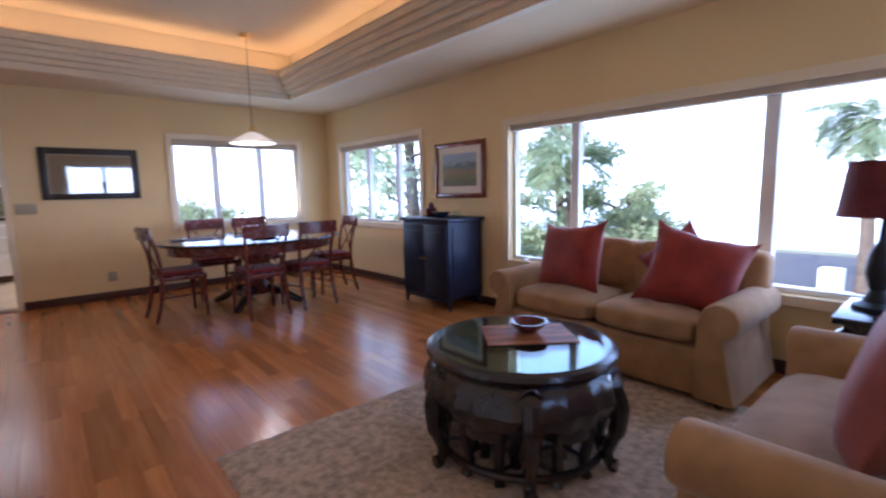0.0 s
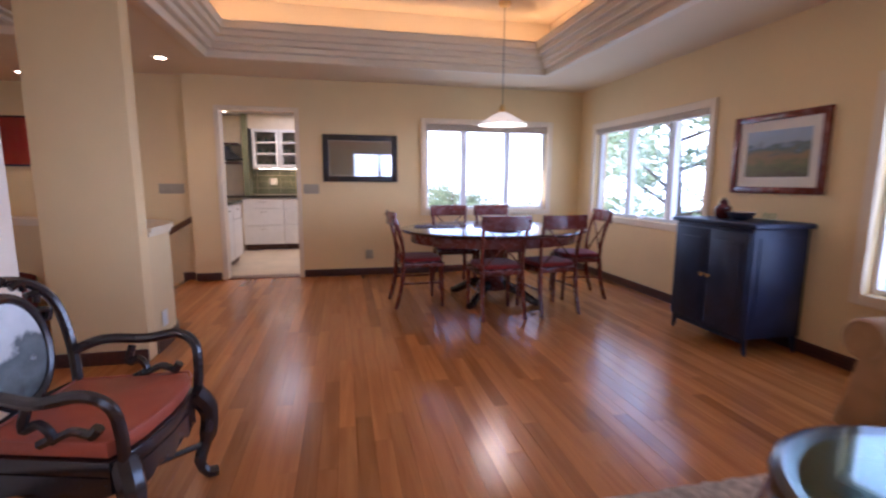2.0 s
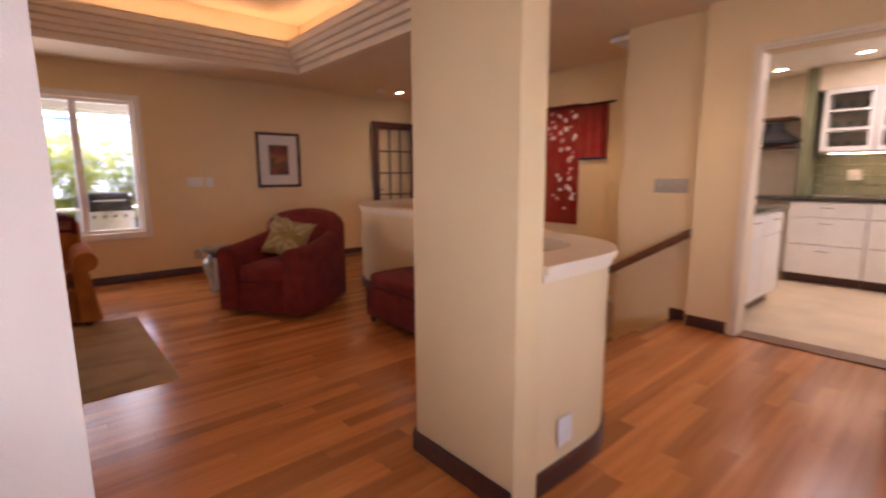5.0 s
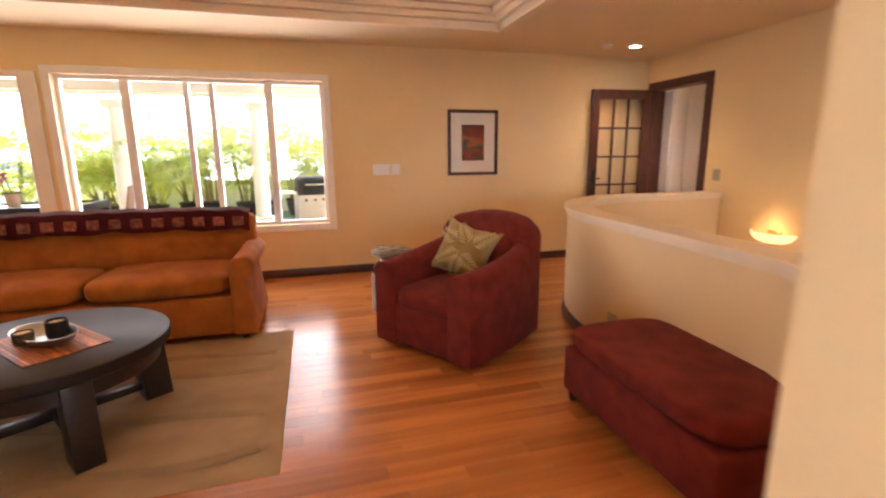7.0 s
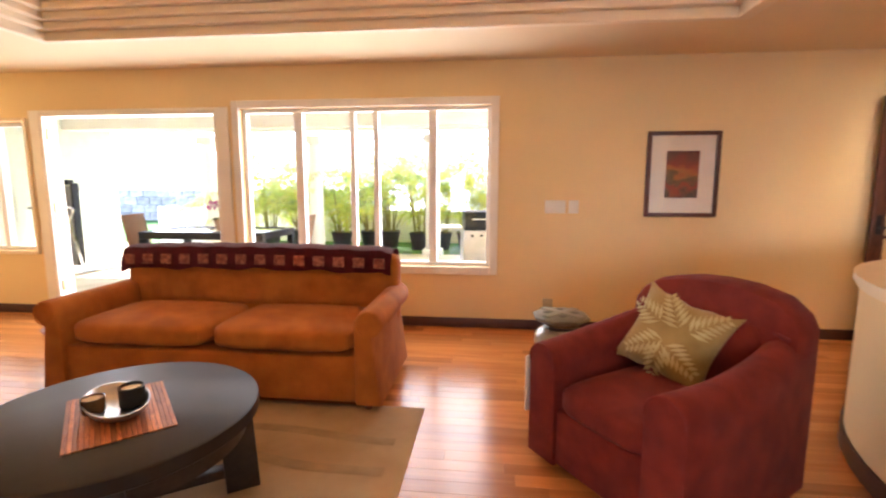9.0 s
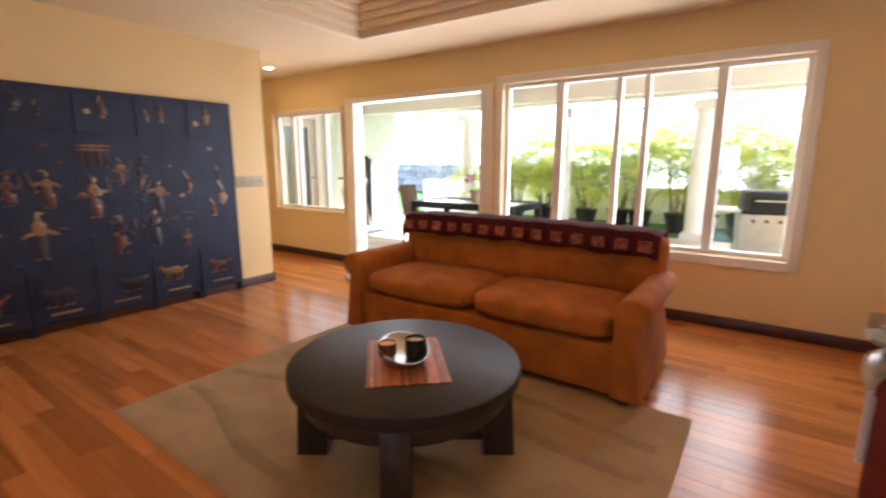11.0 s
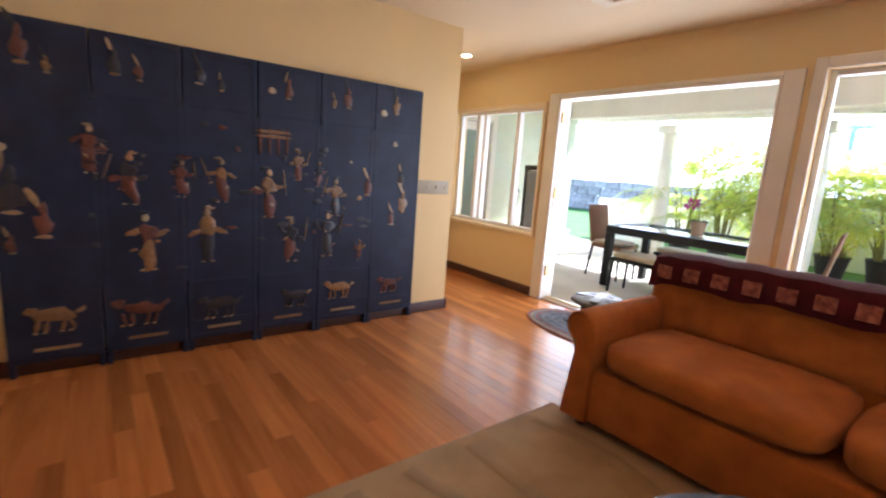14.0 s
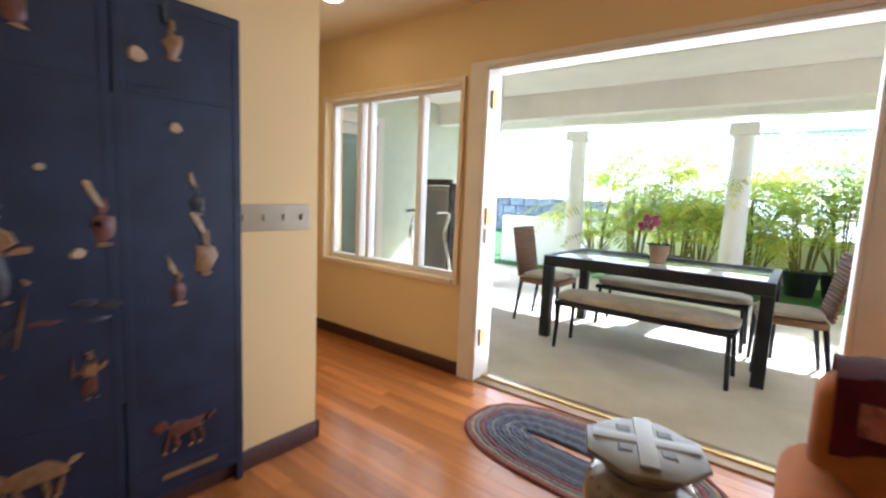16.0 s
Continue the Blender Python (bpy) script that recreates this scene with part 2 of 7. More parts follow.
def tube(points, radius, seg=8, closed=False, bm=None, flat=1.0):
    """Sweeps a round section along points; radius may be a list."""
    own = bmesh.new()
    pts = [Vector(p) for p in points]
    n = len(pts)
    rad = radius if isinstance(radius, (list, tuple)) else [radius] * n
    rings, up = [], Vector((0, 0, 1))
    for i, p in enumerate(pts):
        a = pts[(i - 1) % n] if closed or i else p
        b = pts[(i + 1) % n] if closed or i < n - 1 else p
        d = (b - a).normalized()
        if i == 0 and abs(d.dot(up)) > 0.95:
            up = Vector((1, 0, 0))
        s = d.cross(up)
        if s.length < 1e-4:
            s = d.orthogonal()
        s.normalize()
        up = s.cross(d).normalized()
        rings.append([own.verts.new(p + rad[i] * (math.cos(2 * math.pi * k / seg) * s + flat * math.sin(2 * math.pi * k / seg) * up)) for k in range(seg)])
    for i in range(n if closed else n - 1):
        a, b = rings[i], rings[(i + 1) % n]
        for k in range(seg):
            own.faces.new((a[k], a[(k + 1) % seg], b[(k + 1) % seg], b[k]))
    if not closed:
        own.faces.new(rings[0][::-1])
        own.faces.new(rings[-1])
    bmesh.ops.recalc_face_normals(own, faces=own.faces[:])
    return join(bm, own)


def smooth_path(points, steps=5):
    """A smooth line through a few points."""
    pts = [Vector(p) for p in points]
    out = []
    for i in range(len(pts) - 1):
        p0, p1, p2, p3 = pts[max(i - 1, 0)], pts[i], pts[i + 1], pts[min(i + 2, len(pts) - 1)]
        for k in range(steps):
            t = k / steps
            out.append(0.5 * (2 * p1 + (p2 - p0) * t + (2 * p0 - 5 * p1 + 4 * p2 - p3) * t * t + (3 * p1 - p0 - 3 * p2 + p3) * t ** 3))
    out.append(pts[-1])
    return out


def prism(outline, z0, z1, bevel=0.0, bm=None):
    """A flat outline raised from z0 to z1."""
    own = bmesh.new()
    lo = [own.verts.new((x, y, z0)) for x, y in outline]
    hi = [own.verts.new((x, y, z1)) for x, y in outline]
    n = len(lo)
    own.faces.new(lo[::-1])
    own.faces.new(hi)
    for k in range(n):
        own.faces.new((lo[k], lo[(k + 1) % n], hi[(k + 1) % n], hi[k]))
    bmesh.ops.recalc_face_normals(own, faces=own.faces[:])
    if bevel:
        bmesh.ops.bevel(own, geom=[e for e in own.edges if abs(e.verts[0].co.z - e.verts[1].co.z) < 1e-6], offset=bevel, segments=2, affect="EDGES", profile=0.5)
    return join(bm, own)


def upright(outline, y0, y1, bevel=0.0):
    """An outline in x and z, carried along y."""
    bm = prism(outline, 0, y1 - y0, bevel)
    return turned(bm, Matrix.Translation((0, y1, 0)) @ Matrix.Rotation(radians(90), 4, "X"))


def cushion(w, d, h, fullness=0.25, n=7, crown=0.0):
    """A soft block: rounded edges and domed faces, its base at z = 0."""
    bm = bmesh.new()
    bmesh.ops.create_cube(bm, size=2.0)
    bmesh.ops.subdivide_edges(bm, edges=bm.edges[:], cuts=n, use_grid_fill=True)
    for v in bm.verts:
        p = v.co
        s = Vector([math.copysign(abs(c) ** 0.8, c) for c in p])
        m = max(abs(c) for c in p)
        k = (abs(s.x) ** 6 + abs(s.y) ** 6 + abs(s.z) ** 6) ** (1 / 6)
        q = p * (m / k if k else 1)
        dome = 1 + fullness * (1 - abs(p.x) ** 2.5) * (1 - abs(p.y) ** 2.5)
        v.co = Vector((q.x * w / 2, q.y * d / 2, h / 2 + q.z * h / 2 * dome / (1 + fullness * 0.5) + crown * (1 - p.x ** 2)))
    return bm


def pillow(w, h, t, n=9):
    """A scatter cushion with four drawn-out corners, standing in x and z."""
    bm = bmesh.new()
    bmesh.ops.create_cube(bm, size=2.0)
    bmesh.ops.subdivide_edges(bm, edges=bm.edges[:], cuts=n, use_grid_fill=True)
    for v in bm.verts:
        x, y, z = v.co
        puff = max(0.04, ((1 - x ** 4) * (1 - z ** 4)) ** 0.5)
        pull = 1 - 0.15 * (1 - z * z) * abs(x) ** 4
        pullz = 1 - 0.17 * (1 - x * x) * abs(z) ** 4
        v.co = Vector((x * w / 2 * pull, y * t / 2 * puff, z * h / 2 * pullz + 0.006 * math.sin(9 * x + 5 * z)))
    return bm


def mesh_of(name, bm, smooth):
    me = bpy.data.meshes.new(name)
    if smooth:
        for f in bm.faces:
            f.smooth = True
        for e in bm.edges:
            if len(e.link_faces) == 2 and e.calc_face_angle(0) > radians(38):
                e.smooth = False
    bm.to_mesh(me)
    bm.free()
    return me


def part(name, bm, material, parent=None, label="", smooth=True, at=None):
    ob = new(name, mesh_of(name, bm, smooth))
    ob.data.materials.append(material)
    if parent:
        ob.parent = parent
    if at is not None:
        ob.matrix_basis = at
    if label:
        ob["label"] = label
    return ob


def thing(name, label, category, at=None, group=""):
    ob = new(name)
    ob.empty_display_size = 0.1
    if at is not None:
        ob.matrix_basis = at
    return tagged(ob, label, category, group)


def structure(name, bm, material, label="", smooth=False):
    return tagged(part(name, bm, material, None, "", smooth), label, kind="structure")


# ---- large structure ----
XW, YN, YS, XE, H = -6.0, 3.86, -6.05, 1.53, 2.42


def wall(name, axis, face, back, a0, a1, z0, z1, holes=(), material=None, label="smooth wall painted warm cream"):
    """A wall along x or y from a0 to a1, between its two faces, with openings (a, b, low, high) through it."""
    bm = bmesh.new()

    def piece(p, q, lo, hi):
        if q - p > 1e-4 and hi - lo > 1e-4:
            if axis == "x":
                box(p, min(face, back), lo, q, max(face, back), hi, bm=bm)
            else:
                box(min(face, back), p, lo, max(face, back), q, hi, bm=bm)

    at = a0
    for p, q, lo, hi in sorted(holes):
        piece(at, p, z0, z1)
        piece(p, q, z0, lo)
        piece(p, q, hi, z1)
        at = q
    piece(at, a1, z0, z1)
    bmesh.ops.remove_doubles(bm, verts=bm.verts[:], dist=1e-5)
    return structure(name, bm, material or WALL, label)


wall("wall_north", "x", YN, YN + 0.16, -6.16, 2.76, -0.3, 3.0, [(-5.56, -3.64, 0.80, 1.88), (-2.24, 1.75, 0.52, 1.82)])
wall("wall_west", "y", XW, XW - 0.16, -1.14, YN, -0.3, 3.0, [(-0.79, 0.10, -0.3, 2.05), (1.70, 3.37, 0.84, 1.94)])
wall("wall_stair_side", "y", -6.1, -6.22, -1.80, -1.14, -3.0, 3.0)
wall("wall_stair_return", "x", -1.80, -1.68, -7.0, -6.22, -3.0, 3.0)
wall("wall_family_west", "y", -7.0, -7.16, -6.21, -1.68, -3.0, 3.0, [(-5.92, -5.08, 0.0, 2.06)])
wall("wall_south", "x", YS, YS - 0.16, -7.0, 4.3, -0.3, 3.0, [(-3.06, -0.70, 0.58, 2.04), (-0.47, 1.37, -0.3, 2.02), (1.56, 2.95, 0.66, 1.95)])
wall("wall_east_family", "y", XE, XE + 0.14, -4.91, -1.22, -0.3, 3.0)
wall("wall_divider", "x", -0.67, -1.22, -2.19, 2.6, -0.3, 3.0, material=mat("divider_paint", (0.80, 0.68, 0.52), 0.7, vary=0.05, scale=1.2, fine=160, bump=0.12, spec=0.3))
wall("wall_niche_side", "y", 0.70, XE, -1.53, -1.22, -0.3, 3.0)
wall("wall_east_living", "y", 2.6, 2.76, -0.67, YN, -0.3, 3.0, [(0.95, 2.55, 1.05, 2.05)])
wall("wall_hall_north", "x", -4.91, -4.77, XE + 0.14, 4.3, -0.3, 3.0)
wall("wall_hall_end", "y", 4.3, 4.46, -6.21, -4.77, -0.3, 3.0)
PIER = structure("pier", box(-3.46, -1.22, 0, -3.32, -0.66, H, 0.012), WALL, "square wall pier painted warm cream", True)


# flat ceilings with two raised trays
def ceiling_with_hole(name, x0, y0, x1, y1, hole, z=H):
    a, b, c, d = hole
    bm = bmesh.new()
    for r in ((x0, y0, x1, b), (x0, d, x1, y1), (x0, b, a, d), (c, b, x1, d)):
        if r[2] - r[0] > 0.001 and r[3] - r[1] > 0.001:
            box(r[0], r[1], z, r[2], r[3], z + 0.05, bm=bm)
    return structure(name, bm, CEIL, "flat cream painted ceiling")


TRAYS = [("living", (-5.04, -0.66, 1.3, 2.92)), ("family", (-4.66, -5.12, 0.29, -1.75))]
ceiling_with_hole("ceiling_living", -6.16, -1.22, 2.76, 4.0, TRAYS[0][1])
ceiling_with_hole("ceiling_family", -7.16, -6.2, 4.46, -1.22, TRAYS[1][1])


def tray(name, r):
    """A ceiling tray: stepped moulding, a lip that hides the cove lamps, and the raised ceiling."""
    x0, y0, x1, y1 = r
    top = 2.93
    bm = bmesh.new()
    box(x0 - 0.1, y0 - 0.1, top, x1 + 0.1, y1 + 0.1, top + 0.05, bm=bm)
    structure("ceiling_tray_" + name, bm, CEIL, "raised cream tray ceiling lit by a cove")
    bm = bmesh.new()
    for p in ((x0 - 0.04, y0 - 0.04, x0, y1 + 0.04), (x1, y0 - 0.04, x1 + 0.04, y1 + 0.04), (x0, y0 - 0.04, x1, y0), (x0, y1, x1, y1 + 0.04)):
        box(p[0], p[1], H + 0.05, p[2], p[3], top, bm=bm)
    structure("tray_side_" + name, bm, CEIL, "cream side of the raised tray")
    # stepped profile: (inset, low, high)
    steps = [(-0.07, H - 0.022, H - 0.002, 0.07), (0.0, H - 0.045, H + 0.03, 0.06), (0.06, H + 0.02, H + 0.075, 0.06), (0.11, H + 0.07, H + 0.125, 0.06), (0.16, H + 0.12, H + 0.175, 0.06), (0.21, H + 0.17, H + 0.235, 0.05)]
    mould = tagged(new("tray_moulding_" + name), "stepped cream moulding round the tray", kind="structure")
    for i, (inset, lo, hi, wide) in enumerate(steps):
        a, b, c, d = x0 + inset, y0 + inset, x1 - inset, y1 - inset
        e = wide
        bm = bmesh.new()
        for q in ((a, b, a + e, d), (c - e, b, c, d), (a + e, b, c - e, b + e), (a + e, d - e, c - e, d)):
            box(q[0], q[1], lo, q[2], q[3], hi, 0.006, 1, bm=bm)
        part("moulding_step", bm, CREAM, mould, smooth=False)
    bm = bmesh.new()
    a, b, c, d = x0, y0, x1, y1
    for q in ((a, b, a + 0.26, d), (c - 0.26, b, c, d), (a + 0.26, b, c - 0.26, b + 0.26), (a + 0.26, d - 0.26, c - 0.26, d)):
        box(q[0], q[1], H + 0.235, q[2], q[3], H + 0.25, bm=bm)
    part("cove_shelf", bm, CREAM, mould, smooth=False)
    w, g = x1 - x0, y1 - y0
    z = H + 0.262
    for k, (px, py, sx, sy) in enumerate(((x0 + 0.15, (y0 + y1) / 2, 0.05, g - 0.3), (x1 - 0.15, (y0 + y1) / 2, 0.05, g - 0.3), ((x0 + x1) / 2, y0 + 0.15, w - 0.4, 0.05), ((x0 + x1) / 2, y1 - 0.15, w - 0.4, 0.05))):
        lamp("cove_light", "AREA", pose(px, py, z, 180, 0, 0), 0.80 * max(sx, sy), WARM, sx, sy)


for tray_name, tray_rect in TRAYS:
    tray(tray_name, tray_rect)

# floors
structure("subfloor", box(-6.2, -1.22, -0.3, 2.76, 4.0, -0.012), BASEB, "dark subfloor under the boards")
bm = box(-4.72, -6.2, -0.3, 4.46, -1.22, -0.012)
box(-7.1, -6.2, -0.3, -4.72, -4.95, -0.012, bm=bm)
structure("subfloor_family", bm, BASEB, "dark subfloor under the boards")
structure("kitchen_floor", box(-9.4, -2.0, -0.3, -6.2, 3.0, -0.004), mat("kitchen_tile", (0.62, 0.50, 0.34), 0.35, vary=0.12, scale=3), "pale beige kitchen floor")


def baseboards(runs):
    for k, (x0, y0, x1, y1, thick_x, thick_y) in enumerate(runs):
        structure("baseboard_%d" % (k + 1), box(x0, y0, 0.0, x1 + thick_x, y1 + thick_y, 0.092, 0.006), BASEB, "dark stained wooden baseboard", True)


B = 0.016
baseboards([
    (XW + 0.002, YN - B, 2.58, YN - 0.002, 0, 0),
    (XW + 0.002, 0.135, XW + B, YN - B - 0.002, 0, 0),
    (XW + 0.002, -1.13, XW + B, -0.84, 0, 0),
    (-6.098, -1.30, -6.098 + B, -1.15, 0, 0),
    (-6.98, YS + 0.002, -0.56, YS + B, 0, 0),
    (1.47, YS + 0.002, 4.28, YS + B, 0, 0),
    (XE - B, -4.91, XE - 0.002, -1.55, 0, 0),
    (XE - B, -4.91 - B, XE + 0.14, -4.912, 0, 0),
    (-3.318, -1.222, -3.318 + B, -0.662, 0, 0),
    (-3.456, -1.222 - B, -3.322, -1.222, 0, 0),
    (-2.206, -1.216, -2.192, -0.676, 0, 0),
    (-2.19, -0.668, 2.58, -0.668 + B, 0, 0),
])


# curved low wall round the stairs
def arc(cx, cy, r, a0, a1, n=10):
    return [(cx + r * math.cos(radians(a0 + (a1 - a0) * k / n)), cy + r * math.sin(radians(a0 + (a1 - a0) * k / n))) for k in range(n + 1)]


def ribbon(line, t0, t1, z0, z1, bm=None):
    """A strip that follows a line of points, from t0 to t1 to its left."""
    own = bmesh.new()
    rows = []
    n = len(line)
    for i, (x, y) in enumerate(line):
        a, b = line[max(i - 1, 0)], line[min(i + 1, n - 1)]
        d = Vector((b[0] - a[0], b[1] - a[1], 0)).normalized()
        s = Vector((-d.y, d.x, 0))
        rows.append([own.verts.new(Vector((x, y, 0)) + s * t + Vector((0, 0, z))) for t, z in ((t0, z0), (t1, z0), (t1, z1), (t0, z1))])
    for a, b in zip(rows, rows[1:]):
        for k in range(4):
            own.faces.new((a[k], a[(k + 1) % 4], b[(k + 1) % 4], b[k]))
    own.faces.new(rows[0])
    own.faces.new(rows[-1][::-1])
    bmesh.ops.recalc_face_normals(own, faces=own.faces[:])
    return join(bm, own)


LOW = [(-3.46, -0.67), (-3.75, -0.67)] + arc(-3.80, -1.12, 0.45, 90, 190, 14)[1:] + [(-4.42, -1.45), (-4.62, -1.80), (-4.76, -2.2), (-4.81, -2.8), (-4.83, -3.3)] + [(-5.98 + 1.14 * math.cos(radians(a)), -3.5 - 1.27 * math.sin(radians(a))) for a in range(0, 91, 6)] + [(-6.4, -4.77), (-6.995, -4.77)]
low = tagged(new("low_wall"), "curved cream half wall round the stairwell with a moulded cap", kind="structure")
part("wall_body", ribbon(LOW, 0.0, 0.14, -0.3, 0.84), mat("half_wall_paint", (0.78, 0.59, 0.31), 0.7, vary=0.05, scale=1.2, fine=160, bump=0.12, spec=0.3), low)
part("cap", ribbon(LOW, -0.03, 0.17, 0.858, 0.89), CASING, low, "cream painted cap")
part("cap_moulding", ribbon(LOW, -0.014, 0.154, 0.828, 0.858), CASING, low)
part("kick_board", ribbon(LOW, -0.014, -0.002, 0.0, 0.092), BASEB, low, "dark stained kick board")
part("kick_board", ribbon(LOW, 0.142, 0.154, 0.0, 0.092), BASEB, low, "dark stained kick board")


# ---- windows, doors, stairs ----
def window(name, axis, face, back, a0, a1, z0, z1, bars, trim=0.07, valance=0.0, label="", room=1, casing=None):
    """A window in its opening: casing on the room's side, vinyl frame, mullions at bars, a pane between each two. room: +1 where the room lies to greater coordinates."""
    w = tagged(new(name), label or "white vinyl window with painted casing", kind="structure")
    casing = casing or CASING

    def put(nm, p, q, f0, f1, lo, hi, m, bev=0.004, label_=""):
        bm = box(p, f0, lo, q, f1, hi, bev, 1) if axis == "x" else box(f0, p, lo, f1, q, hi, bev, 1)
        return part(nm, bm, m, w, label_, smooth=False)

    t0, t1 = (face + room * 0.002, face + room * 0.026)
    f0, f1 = min(t0, t1), max(t0, t1)
    put("casing", a0 - trim, a0, f0, f1, z0 - trim, z1 + trim, casing)
    put("casing", a1, a1 + trim, f0, f1, z0 - trim, z1 + trim, casing)
    put("casing", a0, a1, f0, f1, z1, z1 + trim, casing)
    put("window_sill", a0, a1, f0, f1 + (0.012 if room > 0 else 0), z0 - trim, z0, casing)
    mid = (face + back) / 2
    d0, d1 = mid - 0.03, mid + 0.03
    e = 0.035
    put("window_frame", a0, a0 + e, d0, d1, z0, z1, VINYL)
    put("window_frame", a1 - e, a1, d0, d1, z0, z1, VINYL)
    put("window_frame", a0 + e, a1 - e, d0, d1, z0, z0 + e, VINYL)
    put("window_frame", a0 + e, a1 - e, d0, d1, z1 - e, z1, VINYL)
    edges = [a0 + e]
    for p, q in bars:
        put("mullion", p, q, d0 - 0.005, d1 + 0.005, z0 + e, z1 - e, VINYL)
        edges += [p, q]
    edges.append(a1 - e)
    for p, q in zip(edges[::2], edges[1::2]):
        if q - p > 0.02:
            pane = put("pane", p, q, mid - 0.003, mid + 0.003, z0 + e, z1 - e, GLASS, 0)
            pane.visible_shadow = False
    if valance:
        put("blind_box", a0 + 0.005, a1 - 0.005, min(mid - room * 0.0, face), max(mid + room * 0.0, face), z1 - valance, z1 - 0.002, mat("blind_fabric", (0.52, 0.42, 0.30), 0.85, vary=0.1), label_="rolled tan blind")
    return w


window("window_1", "y", XW, XW - 0.16, 1.70, 3.37, 0.84, 1.94, [(2.18, 2.255), (2.785, 2.86)], valance=0.08, label="three-light white casement window above the dining table")
window("window_2", "x", YN, YN + 0.16, -5.56, -3.64, 0.80, 1.88, [(-4.93, -4.85), (-4.22, -4.14)], valance=0.06, room=-1, label="three-light white casement window in the dining corner")
window("window_3", "x", YN, YN + 0.16, -2.24, 1.75, 0.52, 1.82, [(-1.58, -1.50), (-0.16, -0.07)], valance=0.05, room=-1, label="wide white picture window above the loveseat")
window("window_4", "x", YS, YS - 0.16, -3.06, -0.70, 0.58, 2.04, [(-2.565, -2.49), (-2.02, -1.97), (-1.795, -1.745), (-1.29, -1.21)], trim=0.07, label="white sliding window onto the covered patio", casing=TRIM)
window("window_5", "x", YS, YS - 0.16, 1.56, 2.95, 0.66, 1.95, [(1.93, 1.98), (2.47, 2.51), (2.58, 2.63)], trim=0.035, label="white sliding window in the hall")

window("window_6", "y", 2.6, 2.76, 0.95, 2.55, 1.05, 2.05, [(1.70, 1.80)], room=-1, label="white two-light window in the east wall")
# bronze cranks on the casements
for k, (x, y, z) in enumerate(((-5.955, 2.95, 0.885), (-5.955, 2.05, 0.885), (-4.5, 3.82, 0.815), (-2.0, 3.81, 0.535))):
    c = thing("window_crank", "small pale metal crank handle on the window sill", "window crank", pose(x, y, z), "casement cranks")
    part("crank_base", box(-0.02, -0.015, 0, 0.02, 0.015, 0.018, 0.004), CHROME, c)
    part("crank_handle", tube([(0.0, 0.0, 0.018), (0.01, 0.03, 0.03), (0.02, 0.07, 0.022)], 0.005), CHROME, c)


def door_casing(name, axis, face, a0, a1, z1, trim, thick, material, label, deep, head=None):
    """Casing and jambs round a doorway; deep: the coordinate of the far side of the wall."""
    d = tagged(new(name), label, kind="structure")

    def put(nm, p, q, f0, f1, lo, hi):
        f0, f1 = min(f0, f1), max(f0, f1)
        bm = box(p, f0, lo, q, f1, hi, 0.004, 1) if axis == "x" else box(f0, p, lo, f1, q, hi, 0.004, 1)
        part(nm, bm, material, d, smooth=False)

    f0 = face + math.copysign(0.002, thick)
    head = trim if head is None else head
    put("casing", a0 - trim, a0, f0, face + thick, 0, z1 + head)
    put("casing", a1, a1 + trim, f0, face + thick, 0, z1 + head)
    put("casing", a0, a1, f0, face + thick, z1, z1 + head)
    put("jamb", a0 + 0.001, a0 + 0.022, face + thick, deep, 0, z1 - 0.001)
    put("jamb", a1 - 0.022, a1 - 0.001, face + thick, deep, 0, z1 - 0.001)
    put("head_jamb", a0 + 0.022, a1 - 0.022, face + thick, deep, z1 - 0.022, z1 - 0.001)
    return d


door_casing("door_1", "y", XW, -0.79, 0.10, 2.05, 0.03, 0.018, CASING, "cased cream doorway into the kitchen", XW - 0.16)
patio = door_casing("door_2", "x", YS, -0.47, 1.37, 2.02, 0.12, 0.022, TRIM, "wide white patio doorway standing open", YS - 0.16, 0.035)
part("door_threshold", box(-0.47, -6.22, -0.02, 1.37, -6.04, 0.012, 0.004), mat("bronze_sill", (0.30, 0.20, 0.11), 0.4, 0.3), patio, "bronze door sill")
part("threshold_rail", box(-0.47, -6.16, 0.012, 1.37, -6.12, 0.024, 0.003), BRASS, patio)
for z in (0.25, 1.05, 1.78):
    part("hinge", box(1.338, -6.135, z, 1.346, -6.075, z + 0.10, 0.002), BRASS, patio, "brass hinge", smooth=False)
    part("hinge_pin", lathe([(0.007, 0), (0.007, 0.11), (0, 0.11)], 10), BRASS, patio, at=pose(1.338, -6.068, z - 0.005))
part("strike_lock", box(1.33, -6.10, 0.93, 1.347, -6.06, 1.02, 0.004), PLATEW, patio)

# folding patio door leaf, opened back outside
frdoor = door_casing("door_3", "y", -7.0, -5.92, -5.08, 2.06, 0.07, 0.02, DARKDOOR, "dark wooden door frame to the passage", -7.16)
leaf = thing("french_door", "dark wooden glazed french door standing open beside the wall", "door", pose(-6.955, -5.90, 0.012, 0, 0, -5))
part("stile", box(0, -0.022, 0, 0.10, 0.022, 2.03, 0.004), DARKDOOR, leaf)
part("stile", box(0.68, -0.022, 0, 0.78, 0.022, 2.03, 0.004), DARKDOOR, leaf)
for lo, hi in ((0, 0.22), (1.92, 2.03)):
    part("rail", box(0.10, -0.022, lo, 0.68, 0.022, hi, 0.003), DARKDOOR, leaf)
for k in range(1, 5):
    z = 0.22 + k * 1.70 / 5
    part("glazing_bar", box(0.10, -0.013, z - 0.012, 0.68, 0.013, z + 0.012), DARKDOOR, leaf)
